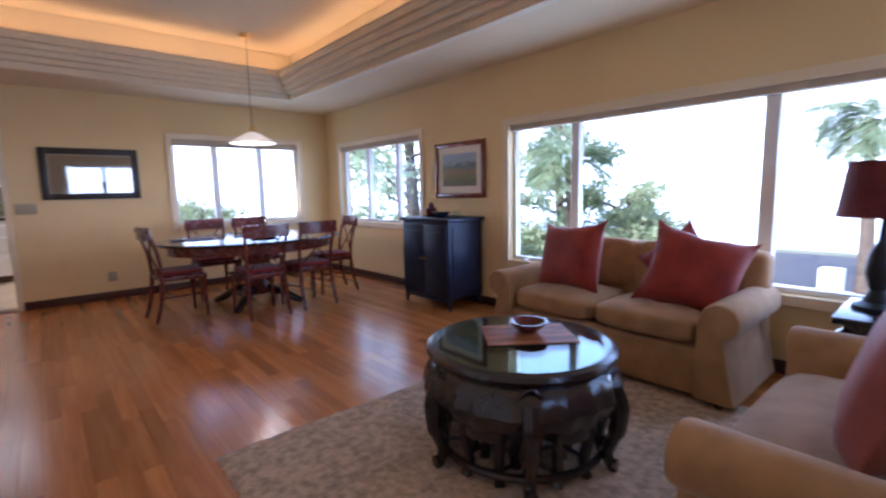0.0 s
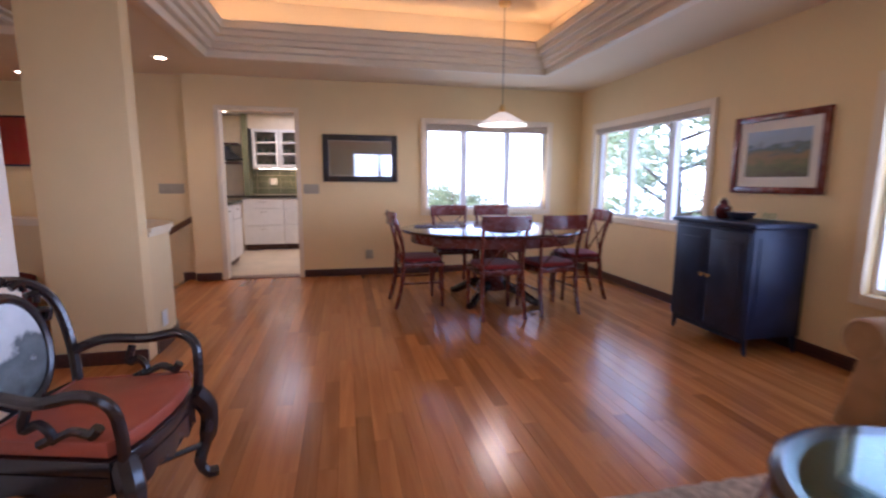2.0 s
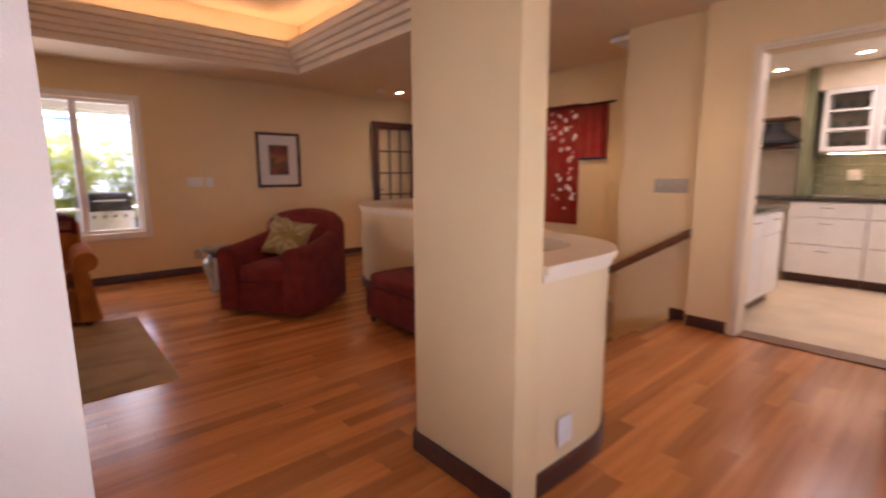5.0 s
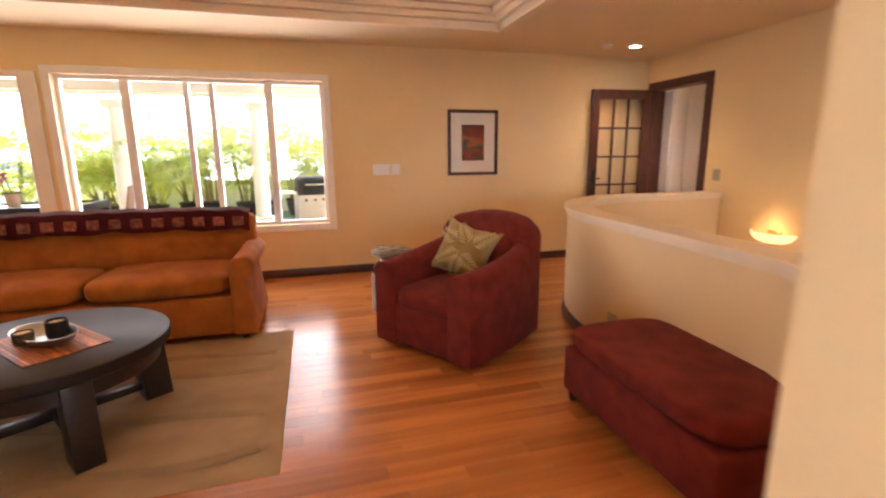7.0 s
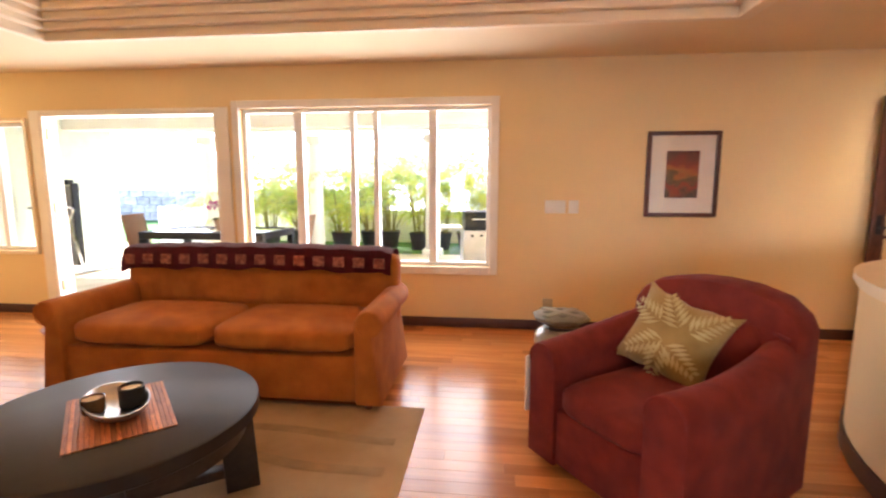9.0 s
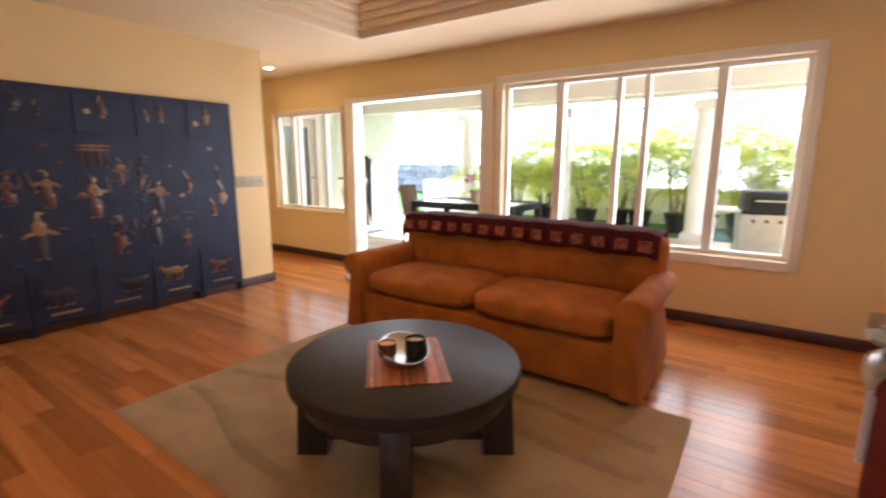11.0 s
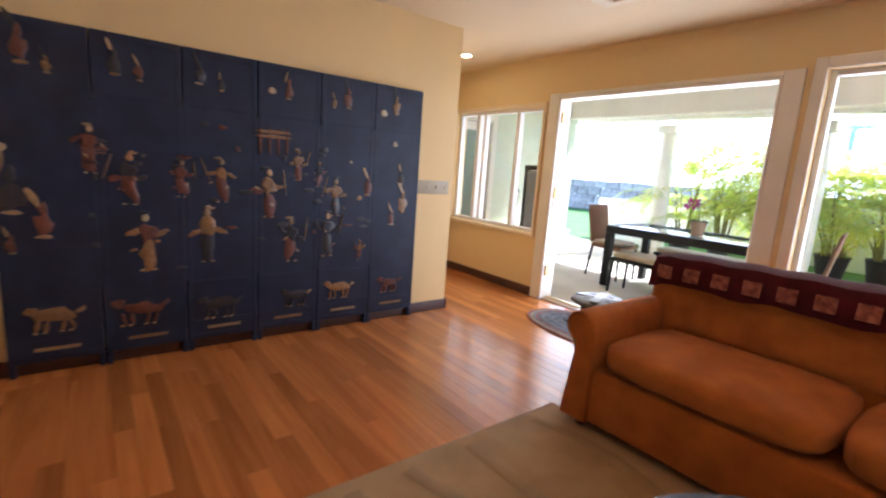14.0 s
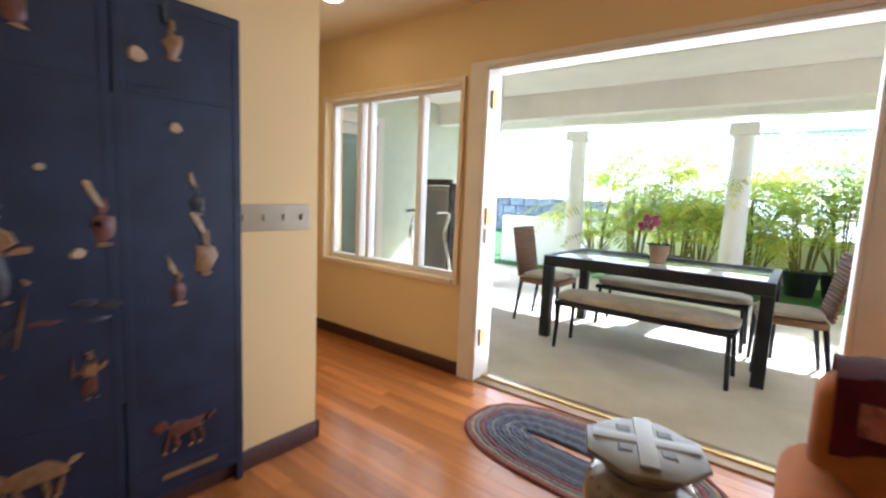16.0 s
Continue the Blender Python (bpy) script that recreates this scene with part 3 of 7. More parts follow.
for k in (1, 2):
    x = 0.10 + k * 0.58 / 3
    part("glazing_bar", box(x - 0.012, -0.011, 0.22, x + 0.012, 0.011, 1.92), DARKDOOR, leaf)
for i in range(3):
    for k in range(5):
        part("pane", box(0.113 + i * 0.1933, -0.003, 0.235 + k * 0.34, 0.28 + i * 0.1933, 0.003, 0.546 + k * 0.34), GLASS, leaf).visible_shadow = False
part("handle", tube([(0.73, 0.022, 0.98), (0.73, 0.065, 0.98), (0.66, 0.07, 0.98)], 0.009), BLACKM, leaf, "black lever handle")
part("lock_plate", box(0.71, 0.022, 0.92, 0.75, 0.028, 1.08, 0.003), BLACKM, leaf)

# passage behind the dark frame
wall("wall_passage", "y", -7.9, -8.0, -6.3, -4.3, 0, 2.42, material=mat("passage_paint", (0.80, 0.77, 0.74), 0.7, vary=0.04, scale=2), label="pale grey passage wall")
wall("wall_passage_side", "x", -6.3, -6.4, -8.0, -7.16, 0, 2.42, material=MATS["passage_paint"], label="pale grey passage wall")
wall("wall_passage_end", "x", -4.3, -4.2, -8.0, -7.16, 0, 2.42, material=MATS["passage_paint"], label="pale grey passage wall")
structure("ceiling_passage", box(-8.0, -6.4, 2.42, -7.16, -4.2, 2.46), CEIL, "plain passage ceiling")
structure("floor_passage", box(-8.0, -6.4, -0.1, -7.001, -4.2, -0.004), FLOORW, "wood floor of the passage")
white_door = thing("flush_door", "plain off-white flush door in the passage", "door", pose(-7.2, -5.80, 0.008, 0, 0, -96))
part("door_leaf", box(-0.02, -0.02, 0, 0.62, 0.02, 2.02, 0.003), mat("flush_white", (0.66, 0.62, 0.58), 0.45, vary=0.04), white_door)
part("door_knob", lathe([(0, 0), (0.012, 0.0), (0.012, 0.03), (0.028, 0.045), (0.02, 0.065), (0, 0.07)], 16), BRASS, white_door, at=pose(0.55, 0.02, 0.95, -90))

# stairs going down
stairs = tagged(new("stairs"), "wooden stairs going down behind the half wall", kind="structure")
for k in range(12):
    y = -1.30 - 0.27 * k
    z = -0.18 * (k + 1)
    part("tread", box(-6.10 if k < 2 else -6.99, y - 0.29, z - 0.03, -4.5, y, z, 0.006), FLOORW, stairs)
    part("riser", box(-6.10 if k < 2 else -6.99, y - 0.015, z, -4.5, y, z + 0.15), TRIM, stairs)
part("nosing", box(-6.10, -1.30, -0.03, -4.14, -1.24, 0.0, 0.006), FLOORW, stairs)
structure("stairwell_end", box(-7.0, -4.92, -3.0, -4.6, -4.78, -0.31), WALL, "cream stairwell wall")
structure("stairwell_side", box(-4.52, -4.78, -3.0, -4.40, -1.25, -0.31), WALL, "cream stairwell wall")
structure("stairwell_bottom", box(-7.2, -5.0, -3.1, -4.4, -1.2, -3.0), FLOORW, "wooden floor at the foot of the stairs")
rail = thing("handrail", "dark wooden handrail on brass brackets beside the stairs", "handrail", pose(-6.03, -1.16, 0.74))
part("rail_bar", tube([(0, 0.06, 0.035), (0, 0, 0), (0, -0.6, -0.36), (0, -2.4, -1.5)], 0.026, 10, flat=1.3), RAILW, rail)
for k, y in enumerate((-0.12, -0.62)):
    part("bracket", tube([(-0.07, y, y * 0.62 - 0.07), (-0.03, y, y * 0.62 - 0.06), (0, y, y * 0.62 - 0.02)], 0.007), BRASS, rail)
sconce = thing("wall_sconce", "glowing alabaster half-bowl wall sconce above the stairs", "wall lamp", pose(-6.999, -4.14, 0.52))
part("back_plate", box(0.0, -0.06, -0.07, 0.010, 0.06, 0.06, 0.003), BRASS, sconce)
half = bmesh.new()
rows_ = []
for h, rad in ((-0.060, 0.06), (-0.048, 0.12), (-0.022, 0.175), (0.012, 0.205), (0.034, 0.214), (0.042, 0.208)):
    rows_.append([half.verts.new((0.012 + rad * 0.72 * math.sin(math.pi * k / 18), rad * math.cos(math.pi * k / 18), h)) for k in range(19)])
for ra, rb in zip(rows_, rows_[1:]):
    for k in range(18):
        half.faces.new((ra[k], ra[k + 1], rb[k + 1], rb[k]))
bmesh.ops.solidify(half, geom=half.faces[:], thickness=0.004)
part("glass_bowl", half, mat("lamp_glow", (1, 0.8, 0.5), 0.5, vary=0.15, scale=9, emit=((1.0, 0.66, 0.32), 0.12), bump=0), sconce, "warm glowing bowl")
lamp("sconce_light", "POINT", pose(-6.90, -4.14, 0.62), 0.22, WARM, 0.04)

# ---- kitchen seen through the doorway ----
mat("strip_glow", (1, 0.85, 0.6), 0.4, emit=((1.0, 0.76, 0.46), 6.0), bump=0)
KWHITE = mat("kitchen_white", (0.80, 0.78, 0.74), 0.35, vary=0.04, bump=0.03)
wall("wall_kitchen_back", "y", -9.1, -9.2, -2.0, 1.4, -0.3, 2.5, material=mat("kitchen_wall_paint", (0.76, 0.66, 0.50), 0.7, vary=0.05), label="pale kitchen wall")
wall("wall_kitchen_south", "x", -1.68, -1.60, -9.2, -6.22, -0.3, 2.5, material=MATS["kitchen_wall_paint"], label="pale kitchen wall")
wall("wall_kitchen_north", "x", 1.3, 1.4, -9.2, -6.16, -0.3, 2.5, material=MATS["kitchen_wall_paint"], label="pale kitchen wall")
structure("ceiling_kitchen", box(-9.2, -2.0, 2.36, -6.16, 1.4, 2.40), KWHITE, "white kitchen ceiling")
lamp("kitchen_light", "AREA", pose(-7.7, 0.2, 2.34), 15, (1.0, 0.9, 0.76), 1.6, 1.6)
GREEN = mat("green_tile", (0.19, 0.20, 0.115), 0.3, vary=0.15, scale=10)
splash = tagged(new("backsplash"), "olive green tiled backsplash", kind="structure")
for i in range(12):
    for k in range(4):
        part("tile", box(-9.098, -1.10 + i * 0.2, 0.96 + k * 0.115, -9.088, -0.905 + i * 0.2, 1.07 + k * 0.115, 0.002, 1), GREEN, splash, smooth=False)
pil = structure("tiled_pilaster", box(-9.086, -1.075, 0.947, -8.74, -0.975, 2.35, 0.004), GREEN, "olive tiled pilaster in the kitchen")


def base_unit(y, w, drawers):
    u = thing("base_cabinet", "white kitchen base cabinet with drawers and steel pulls", "kitchen cabinet", pose(-9.08, y, 0), "kitchen base cabinets")
    part("body", box(0, 0.003, 0.10, 0.56, w - 0.003, 0.91), KWHITE, u, smooth=False)
    part("toe_kick", box(0, 0.003, 0, 0.50, w - 0.003, 0.098), BASEB, u, "dark toe kick")
    z = 0.11
    for h in drawers:
        f = part("drawer_front", box(0.562, 0.01, z, 0.582, w - 0.01, z + h - 0.012, 0.004), KWHITE, u, smooth=False)
        part("pull", tube([(0.584, w / 2 - 0.06, z + h - 0.07), (0.61, w / 2 - 0.05, z + h - 0.07), (0.61, w / 2 + 0.05, z + h - 0.07), (0.584, w / 2 + 0.06, z + h - 0.07)], 0.005, 6), CHROME, f)
        z += h


for y, w in ((-1.07, 0.68), (-0.39, 0.68), (0.29, 0.68)):
    base_unit(y, w, (0.33, 0.30, 0.17))
tagged(part("worktop", box(-9.085, -1.66, 0.912, -8.48, 1.28, 0.945, 0.004), mat("dark_stone", (0.035, 0.032, 0.03), 0.15, vary=0.4, scale=30)), "dark polished stone kitchen worktop", "worktop")


def upper_unit(y, w):
    u = thing("wall_cabinet", "white glass-fronted kitchen wall cabinet with dishes", "kitchen cabinet", pose(-9.08, y, 1.44), "kitchen wall cabinets")
    t = 0.02
    for nm, b in (("side", (0, 0.002, 0, 0.33, t, 0.66)), ("side", (0, w - t, 0, 0.33, w - 0.002, 0.66)), ("bottom", (0, t, 0, 0.33, w - t, t)), ("top", (0, t, 0.64, 0.33, w - t, 0.66)), ("back", (0, t, t, 0.01, w - t, 0.64)), ("shelf", (0.01, t, 0.22, 0.31, w - t, 0.235)), ("shelf", (0.01, t, 0.43, 0.31, w - t, 0.445))):
        part(nm, box(*b), KWHITE if nm != "back" else mat("cabinet_inside", (0.30, 0.28, 0.25), 0.6), u, smooth=False)
    d = part("door_frame", join(join(join(box(0.332, 0.004, 0.004, 0.352, 0.05, 0.656), box(0.332, w - 0.05, 0.004, 0.352, w - 0.004, 0.656)), box(0.332, 0.05, 0.004, 0.352, w - 0.05, 0.05)), box(0.332, 0.05, 0.61, 0.352, w - 0.05, 0.656)), KWHITE, u, smooth=False)
    for z in (0.24, 0.43):
        part("glazing_bar", box(0.334, 0.05, z - 0.008, 0.35, w - 0.05, z + 0.008), KWHITE, d, smooth=False)
    part("pane", box(0.338, 0.05, 0.05, 0.342, w - 0.05, 0.61), GLASS, d).visible_shadow = False
    return u


for y in (-0.90, -0.45, 0.0, 0.45):
    upper_unit(y, 0.44)
    for j in range(3):
        for z in (1.46, 1.676, 1.886):
            tagged(part("glass_tumbler", lathe([(0, 0), (0.025, 0), (0.032, 0.09), (0.029, 0.09), (0.023, 0.006), (0, 0.006)], 10), GLASSG, at=pose(-8.92, y + 0.09 + j * 0.12, z)), "clear glass tumbler on a cabinet shelf", "glass", "glasses in the cabinets")
structure("kitchen_soffit", box(-9.09, -0.96, 2.102, -8.74, 1.29, 2.355), MATS["kitchen_wall_paint"], "pale soffit above the wall cabinets")
strip = thing("under_cabinet_light", "slim warm strip light under the wall cabinets", "strip light", pose(-8.84, -0.25, 1.438))
part("housing", box(-0.03, -0.60, -0.016, 0.03, 0.60, -0.001, 0.003), KWHITE, strip)
part("tube", box(-0.012, -0.57, -0.022, 0.012, 0.57, -0.0165, 0.002), MATS["strip_glow"], strip, "glowing tube")
lamp("strip_light", "AREA", pose(-8.84, -0.25, 1.412), 1.6, WARM, 0.04, 1.1)
outlet = thing("wall_socket", "white power socket on the tiled backsplash", "power socket", pose(-9.086, -0.62, 1.19, 0, 0, 90))
part("cover", box(-0.06, -0.008, -0.06, 0.06, 0, 0.06, 0.003), PLATEW, outlet)
for dx in (-0.028, 0.028):
    part("socket", box(dx - 0.014, -0.012, -0.03, dx + 0.014, -0.0078, 0.03, 0.002), PLATEW, outlet)
# open shelves, hood and hob at the side
for z in (1.50, 1.83):
    tagged(part("wall_shelf", box(-9.08, -1.58, z, -8.80, -1.16, z + 0.03, 0.004), BASEB), "dark wooden kitchen wall shelf", "shelf", "kitchen shelves")
hood = thing("range_hood", "dark metal range hood above the hob", "range hood", pose(-8.88, -1.38, 1.56))
part("canopy", lathe([(0.30, 0.0), (0.30, 0.03), (0.10, 0.16), (0.09, 0.24), (0, 0.24)], 4, 0.7, 0.95), BLACKM, hood)
island = thing("kitchen_peninsula", "white kitchen peninsula cabinet with a dark green stone top", "kitchen cabinet", pose(-6.30, -1.49, 0))
part("body", box(-1.15, 0, 0.10, 0, 0.60, 0.88), KWHITE, island, smooth=False)
part("toe_kick", box(-1.15, 0.02, 0, 0, 0.54, 0.098), BASEB, island)
part("counter", box(-1.18, -0.02, 0.882, 0.02, 0.64, 0.912, 0.005), mat("green_stone", (0.06, 0.075, 0.05), 0.2, vary=0.3, scale=30), island, "dark green stone top")
for k in range(2):
    f = part("cabinet_door", box(-1.13 + k * 0.56, 0.602, 0.12, -0.59 + k * 0.56, 0.62, 0.66, 0.003), KWHITE, island, smooth=False)
    f2 = part("drawer_front", box(-1.13 + k * 0.56, 0.602, 0.675, -0.59 + k * 0.56, 0.62, 0.86, 0.003), KWHITE, island, smooth=False)
    part("pull", tube([(-0.92 + k * 0.56, 0.622, 0.80), (-0.92 + k * 0.56, 0.64, 0.80), (-0.80 + k * 0.56, 0.64, 0.80), (-0.80 + k * 0.56, 0.622, 0.80)], 0.005, 6), CHROME, f2)
structure("kitchen_threshold", box(-6.18, -0.765, -0.01, -6.0, 0.075, 0.010, 0.003), RAILW, "wooden threshold at the kitchen door")


# ---- small fixtures of walls and ceilings ----
def downlight(x, y, z=H, power=12):
    d = thing("downlight", "recessed ceiling downlight with white trim, lit", "ceiling light", pose(x, y, z), "recessed downlights")
    part("trim_ring", lathe([(0.052, -0.001), (0.055, -0.010), (0.082, -0.006), (0.085, -0.0005)], 28), TRIM, d)
    part("bulb", lathe([(0, -0.004), (0.05, -0.004), (0.05, -0.002), (0, -0.002)], 24), mat("bulb_glow", (1, 0.85, 0.6), 0.4, emit=((1.0, 0.76, 0.46), 14.0), bump=0), d, "glowing warm bulb")
    lamp("downlight_beam", "SPOT", pose(x, y, z - 0.02), power * 0.75, (1.0, 0.72, 0.42), 0.05, spot=110)


for x, y in ((-5.30, -1.11), (-6.33, -5.44), (-6.35, -2.9), (2.2, -5.5)):
    downlight(x, y, H, 4 if x > 0 else 24 if y == -2.9 else 12)
# added lamp to brighten the passage, no such fixture known there
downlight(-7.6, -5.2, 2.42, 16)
downlight(-8.3, -0.55, 2.36, 12)
downlight(-8.6, -1.3, 2.36, 16)


def plate(x, y, z, axis, turn, gangs, tone, label, cat):
    p = thing(cat.replace(" ", "_"), label, cat, pose(x, y, z, 0, 0, turn))
    w = 0.045 + 0.046 * (gangs - 1)
    part("cover", box(-w - 0.0, -0.006, -0.058, w, 0, 0.058, 0.003), tone, p)
    for g in range(gangs):
        cx = (g - (gangs - 1) / 2) * 0.092
        if cat == "light switch":
            part("toggle", box(cx - 0.006, -0.016, -0.012, cx + 0.006, -0.005, 0.014, 0.002), tone, p)
        else:
            for dz in (-0.02, 0.02):
                part("socket", box(cx - 0.014, -0.009, dz - 0.013, cx + 0.014, -0.005, dz + 0.013, 0.002), tone, p)


plate(-5.998, 0.25, 1.11, "y", 90, 2, PLATE, "beige double light switch beside the kitchen door", "light switch")
plate(-6.098, -1.24 - 0.12, 1.11, "y", 90, 3, PLATE, "beige triple light switch above the handrail", "light switch")
plate(XE - 0.002, -1.62, 1.13, "y", -90, 2, PLATE, "beige double light switch beside the lacquer screen", "light switch")
plate(XE - 0.002, -4.68, 1.10, "y", -90, 4, PLATE, "beige four-gang light switch beside the lacquer screen", "light switch")
plate(-3.64, YS + 0.002, 1.14, "x", 180, 2, PLATEW, "white double light switch on the patio wall", "light switch")
plate(-3.80, YS + 0.002, 1.14, "x", 180, 1, PLATEW, "white single light switch on the patio wall", "light switch")
plate(-6.998, -4.86, 1.06, "y", 90, 1, PLATE, "beige light switch beside the dark door frame", "light switch")
plate(-3.6, YS + 0.002, 0.24, "x", 180, 1, PLATE, "beige power socket near the baseboard", "power socket")
plate(-5.998, 0.95, 0.27, "y", 90, 1, PLATE, "beige power socket near the baseboard", "power socket")
plate(-3.62, -0.658, 0.22, "x", 180, 1, PLATEW, "white power socket in the half wall", "power socket")
plate(-4.682, -3.3, 0.24, "y", 90, 1, PLATE, "beige power socket in the half wall", "power socket")
plate(-3.0, YN - 0.002, 0.27, "x", 0, 1, PLATE, "beige power socket below the picture", "power socket")
smoke = thing("smoke_detector", "white round smoke detector on the ceiling", "smoke detector", pose(-6.01, -5.48, H))
part("case", lathe([(0, -0.035), (0.04, -0.035), (0.06, -0.022), (0.065, 0), (0, 0)], 24), PLATEW, smoke)


# ---- dining corner ----
REDSEAT = weave("red_seat_cloth", (0.24, 0.020, 0.016), (0.17, 0.014, 0.012), 14)


def dining_chair(at, label):
    c = thing("dining_chair", label, "chair", at, "chairs round the dining table")
    part("seat_frame", prism([(-0.20, -0.20), (0.20, -0.20), (0.225, 0.20), (-0.225, 0.20)], 0.395, 0.44, 0.006), CHERRY, c)
    part("seat", turned(cushion(0.41, 0.40, 0.055, 0.3), Matrix.Translation((0, 0.0, 0.438))), REDSEAT, c, "deep red padded seat")
    for s in (-1, 1):
        part("leg", tube([(s * 0.20, 0.18, 0.41), (s * 0.20, 0.185, 0.2), (s * 0.205, 0.19, 0.0)], [0.022, 0.019, 0.014], 8), CHERRY, c)
        part("leg", tube(smooth_path([(s * 0.185, -0.19, 0.42), (s * 0.19, -0.215, 0.2), (s * 0.195, -0.27, 0.0)], 4), [0.022] * 4 + [0.019] * 4 + [0.015], 8), CHERRY, c)
        part("back_post", tube(smooth_path([(s * 0.185, -0.19, 0.41), (s * 0.19, -0.20, 0.6), (s * 0.20, -0.25, 0.80), (s * 0.205, -0.29, 0.90)], 4), 0.017, 8), CHERRY, c)
        part("side_stretcher", tube([(s * 0.20, 0.17, 0.24), (s * 0.195, -0.20, 0.24)], 0.010, 6), CHERRY, c)
        part("cross_splat", tube(smooth_path([(s * 0.165, -0.205, 0.48), (s * 0.03, -0.222, 0.62), (s * -0.03, -0.235, 0.68), (s * -0.17, -0.262, 0.82)], 4), 0.010, 6, flat=0.7), CHERRY, c)
    n = 9
    rail_pts = [(-0.225 + 0.45 * k / (n - 1), -0.275 - 0.03 * math.sin(math.pi * k / (n - 1)), 0.865) for k in range(n)]
    part("top_rail", ribbon_up(rail_pts, 0.022, 0.80, 0.925), CHERRY, c)
    return c


def ribbon_up(line, thick, z0, z1):
    bm = ribbon([(p[0], p[1]) for p in line], -thick / 2, thick / 2, z0, z1)
    bmesh.ops.bevel(bm, geom=bm.edges[:], offset=0.003, segments=1, affect="EDGES")
    return bm


first = dining_chair(pose(-4.50, 1.36, 0, 0, 0, 4), "cherry dining chair with red seat at the table's end")
for x, y, turn, lab in ((-3.99, 1.99, 91, "cherry dining chair with red seat tucked under the table"), (-4.03, 2.52, 97, "cherry dining chair with red seat tucked under the table"), (-4.48, 3.05, 172, "cherry dining chair with red seat near the corner window"), (-5.22, 1.89, -90, "cherry dining chair with red seat below the west window"), (-5.22, 2.44, -88, "cherry dining chair with red seat below the west window")):
    tagged(copy_thing(first, pose(x, y, 0, 0, 0, turn)), lab)

table = thing("dining_table", "oval dark cherry pedestal dining table with a polished top", "dining table", pose(-4.50, 2.14, 0))
part("tabletop", lathe([(0, 0.715), (0.93, 0.715), (0.955, 0.722), (0.965, 0.735), (0.955, 0.748), (0.93, 0.752), (0, 0.752)], 64, 0.80, 1.0), wood("polished_cherry", (0.028, 0.007, 0.006), (0.075, 0.016, 0.011), 0.13, (9, 2, 2), 0.8), table, "mirror-polished dark top")
part("apron", lathe([(0.84, 0.62), (0.855, 0.62), (0.855, 0.714), (0.84, 0.714)], 64, 0.79, 1.0), CHERRY, table)
part("pedestal", lathe([(0, 0.12), (0.16, 0.12), (0.17, 0.16), (0.11, 0.24), (0.09, 0.38), (0.13, 0.50), (0.14, 0.60), (0.22, 0.66), (0.22, 0.71), (0, 0.71)], 24), CHERRY, table)
for a in (40, 140, 220, 320):
    ca, sa = math.cos(radians(a)), math.sin(radians(a))
    part("foot", tube(smooth_path([(ca * 0.10, sa * 0.10, 0.17), (ca * 0.28, sa * 0.30, 0.13), (ca * 0.42, sa * 0.48, 0.045), (ca * 0.48, sa * 0.55, 0.03)], 4), [0.05] * 5 + [0.042] * 4 + [0.034] * 3 + [0.03], 8), BLACKW, table)
runner = tagged(part("placemat", lathe([(0, 0), (0.19, 0), (0.19, 0.005), (0, 0.006)], 28), mat("dark_placemat", (0.05, 0.02, 0.02), 0.7)), "dark round placemat on the dining table", "placemat")
runner.matrix_basis = pose(-4.45, 2.2, 0.753)
tagged(part("placemat", box(-0.21, -0.14, 0, 0.21, 0.14, 0.005, 0.002), MATS["dark_placemat"], at=pose(-4.62, 1.55, 0.753, 0, 0, 80)), "dark oblong placemat on the dining table", "placemat")
tray_dish = thing("serving_dish", "shallow dark wooden serving dish on the dining table", "dish", pose(-4.2, 2.15, 0.753))
part("bowl", lathe([(0, 0.004), (0.10, 0.004), (0.16, 0.03), (0.165, 0.03), (0.105, 0.0), (0, 0.0)], 28), CHERRY, tray_dish)

pend = thing("pendant_lamp", "white glass pendant lamp on a thin cord over the table", "pendant lamp", pose(-4.54, 2.216, 0))
part("canopy", lathe([(0, 2.928), (0.065, 2.928), (0.065, 2.914), (0.05, 2.890), (0.012, 2.880), (0, 2.880)], 24), BRASS, pend, "round bronze canopy")
part("cord", tube([(0, 0, 2.885), (0, 0, 1.95)], 0.0035, 6), BLACKM, pend)
part("socket", lathe([(0, 1.97), (0.022, 1.97), (0.031, 1.925), (0.034, 1.885), (0, 1.885)], 16), BRASS, pend)
part("shade", lathe([(0.034, 1.90), (0.09, 1.877), (0.17, 1.827), (0.238, 1.785), (0.243, 1.774), (0.232, 1.778), (0.164, 1.818), (0.085, 1.866), (0.034, 1.888)], 40), mat("opal_glass", (0.86, 0.78, 0.64), 0.25, vary=0.08, scale=5, emit=((1.0, 0.86, 0.62), 0.2)), pend, "frosted opal glass shade")
part("bulb", lathe([(0, 1.765), (0.034, 1.782), (0.043, 1.815), (0.028, 1.86), (0.014, 1.88)], 16), mat("pendant_bulb", (1, 0.95, 0.85), 0.4, emit=((1.0, 0.88, 0.68), 12.0), bump=0), pend, "lit bulb")
lamp("pendant_light", "POINT", pose(-4.54, 2.216, 1.755), 6.5, (1.0, 0.82, 0.56), 0.05)


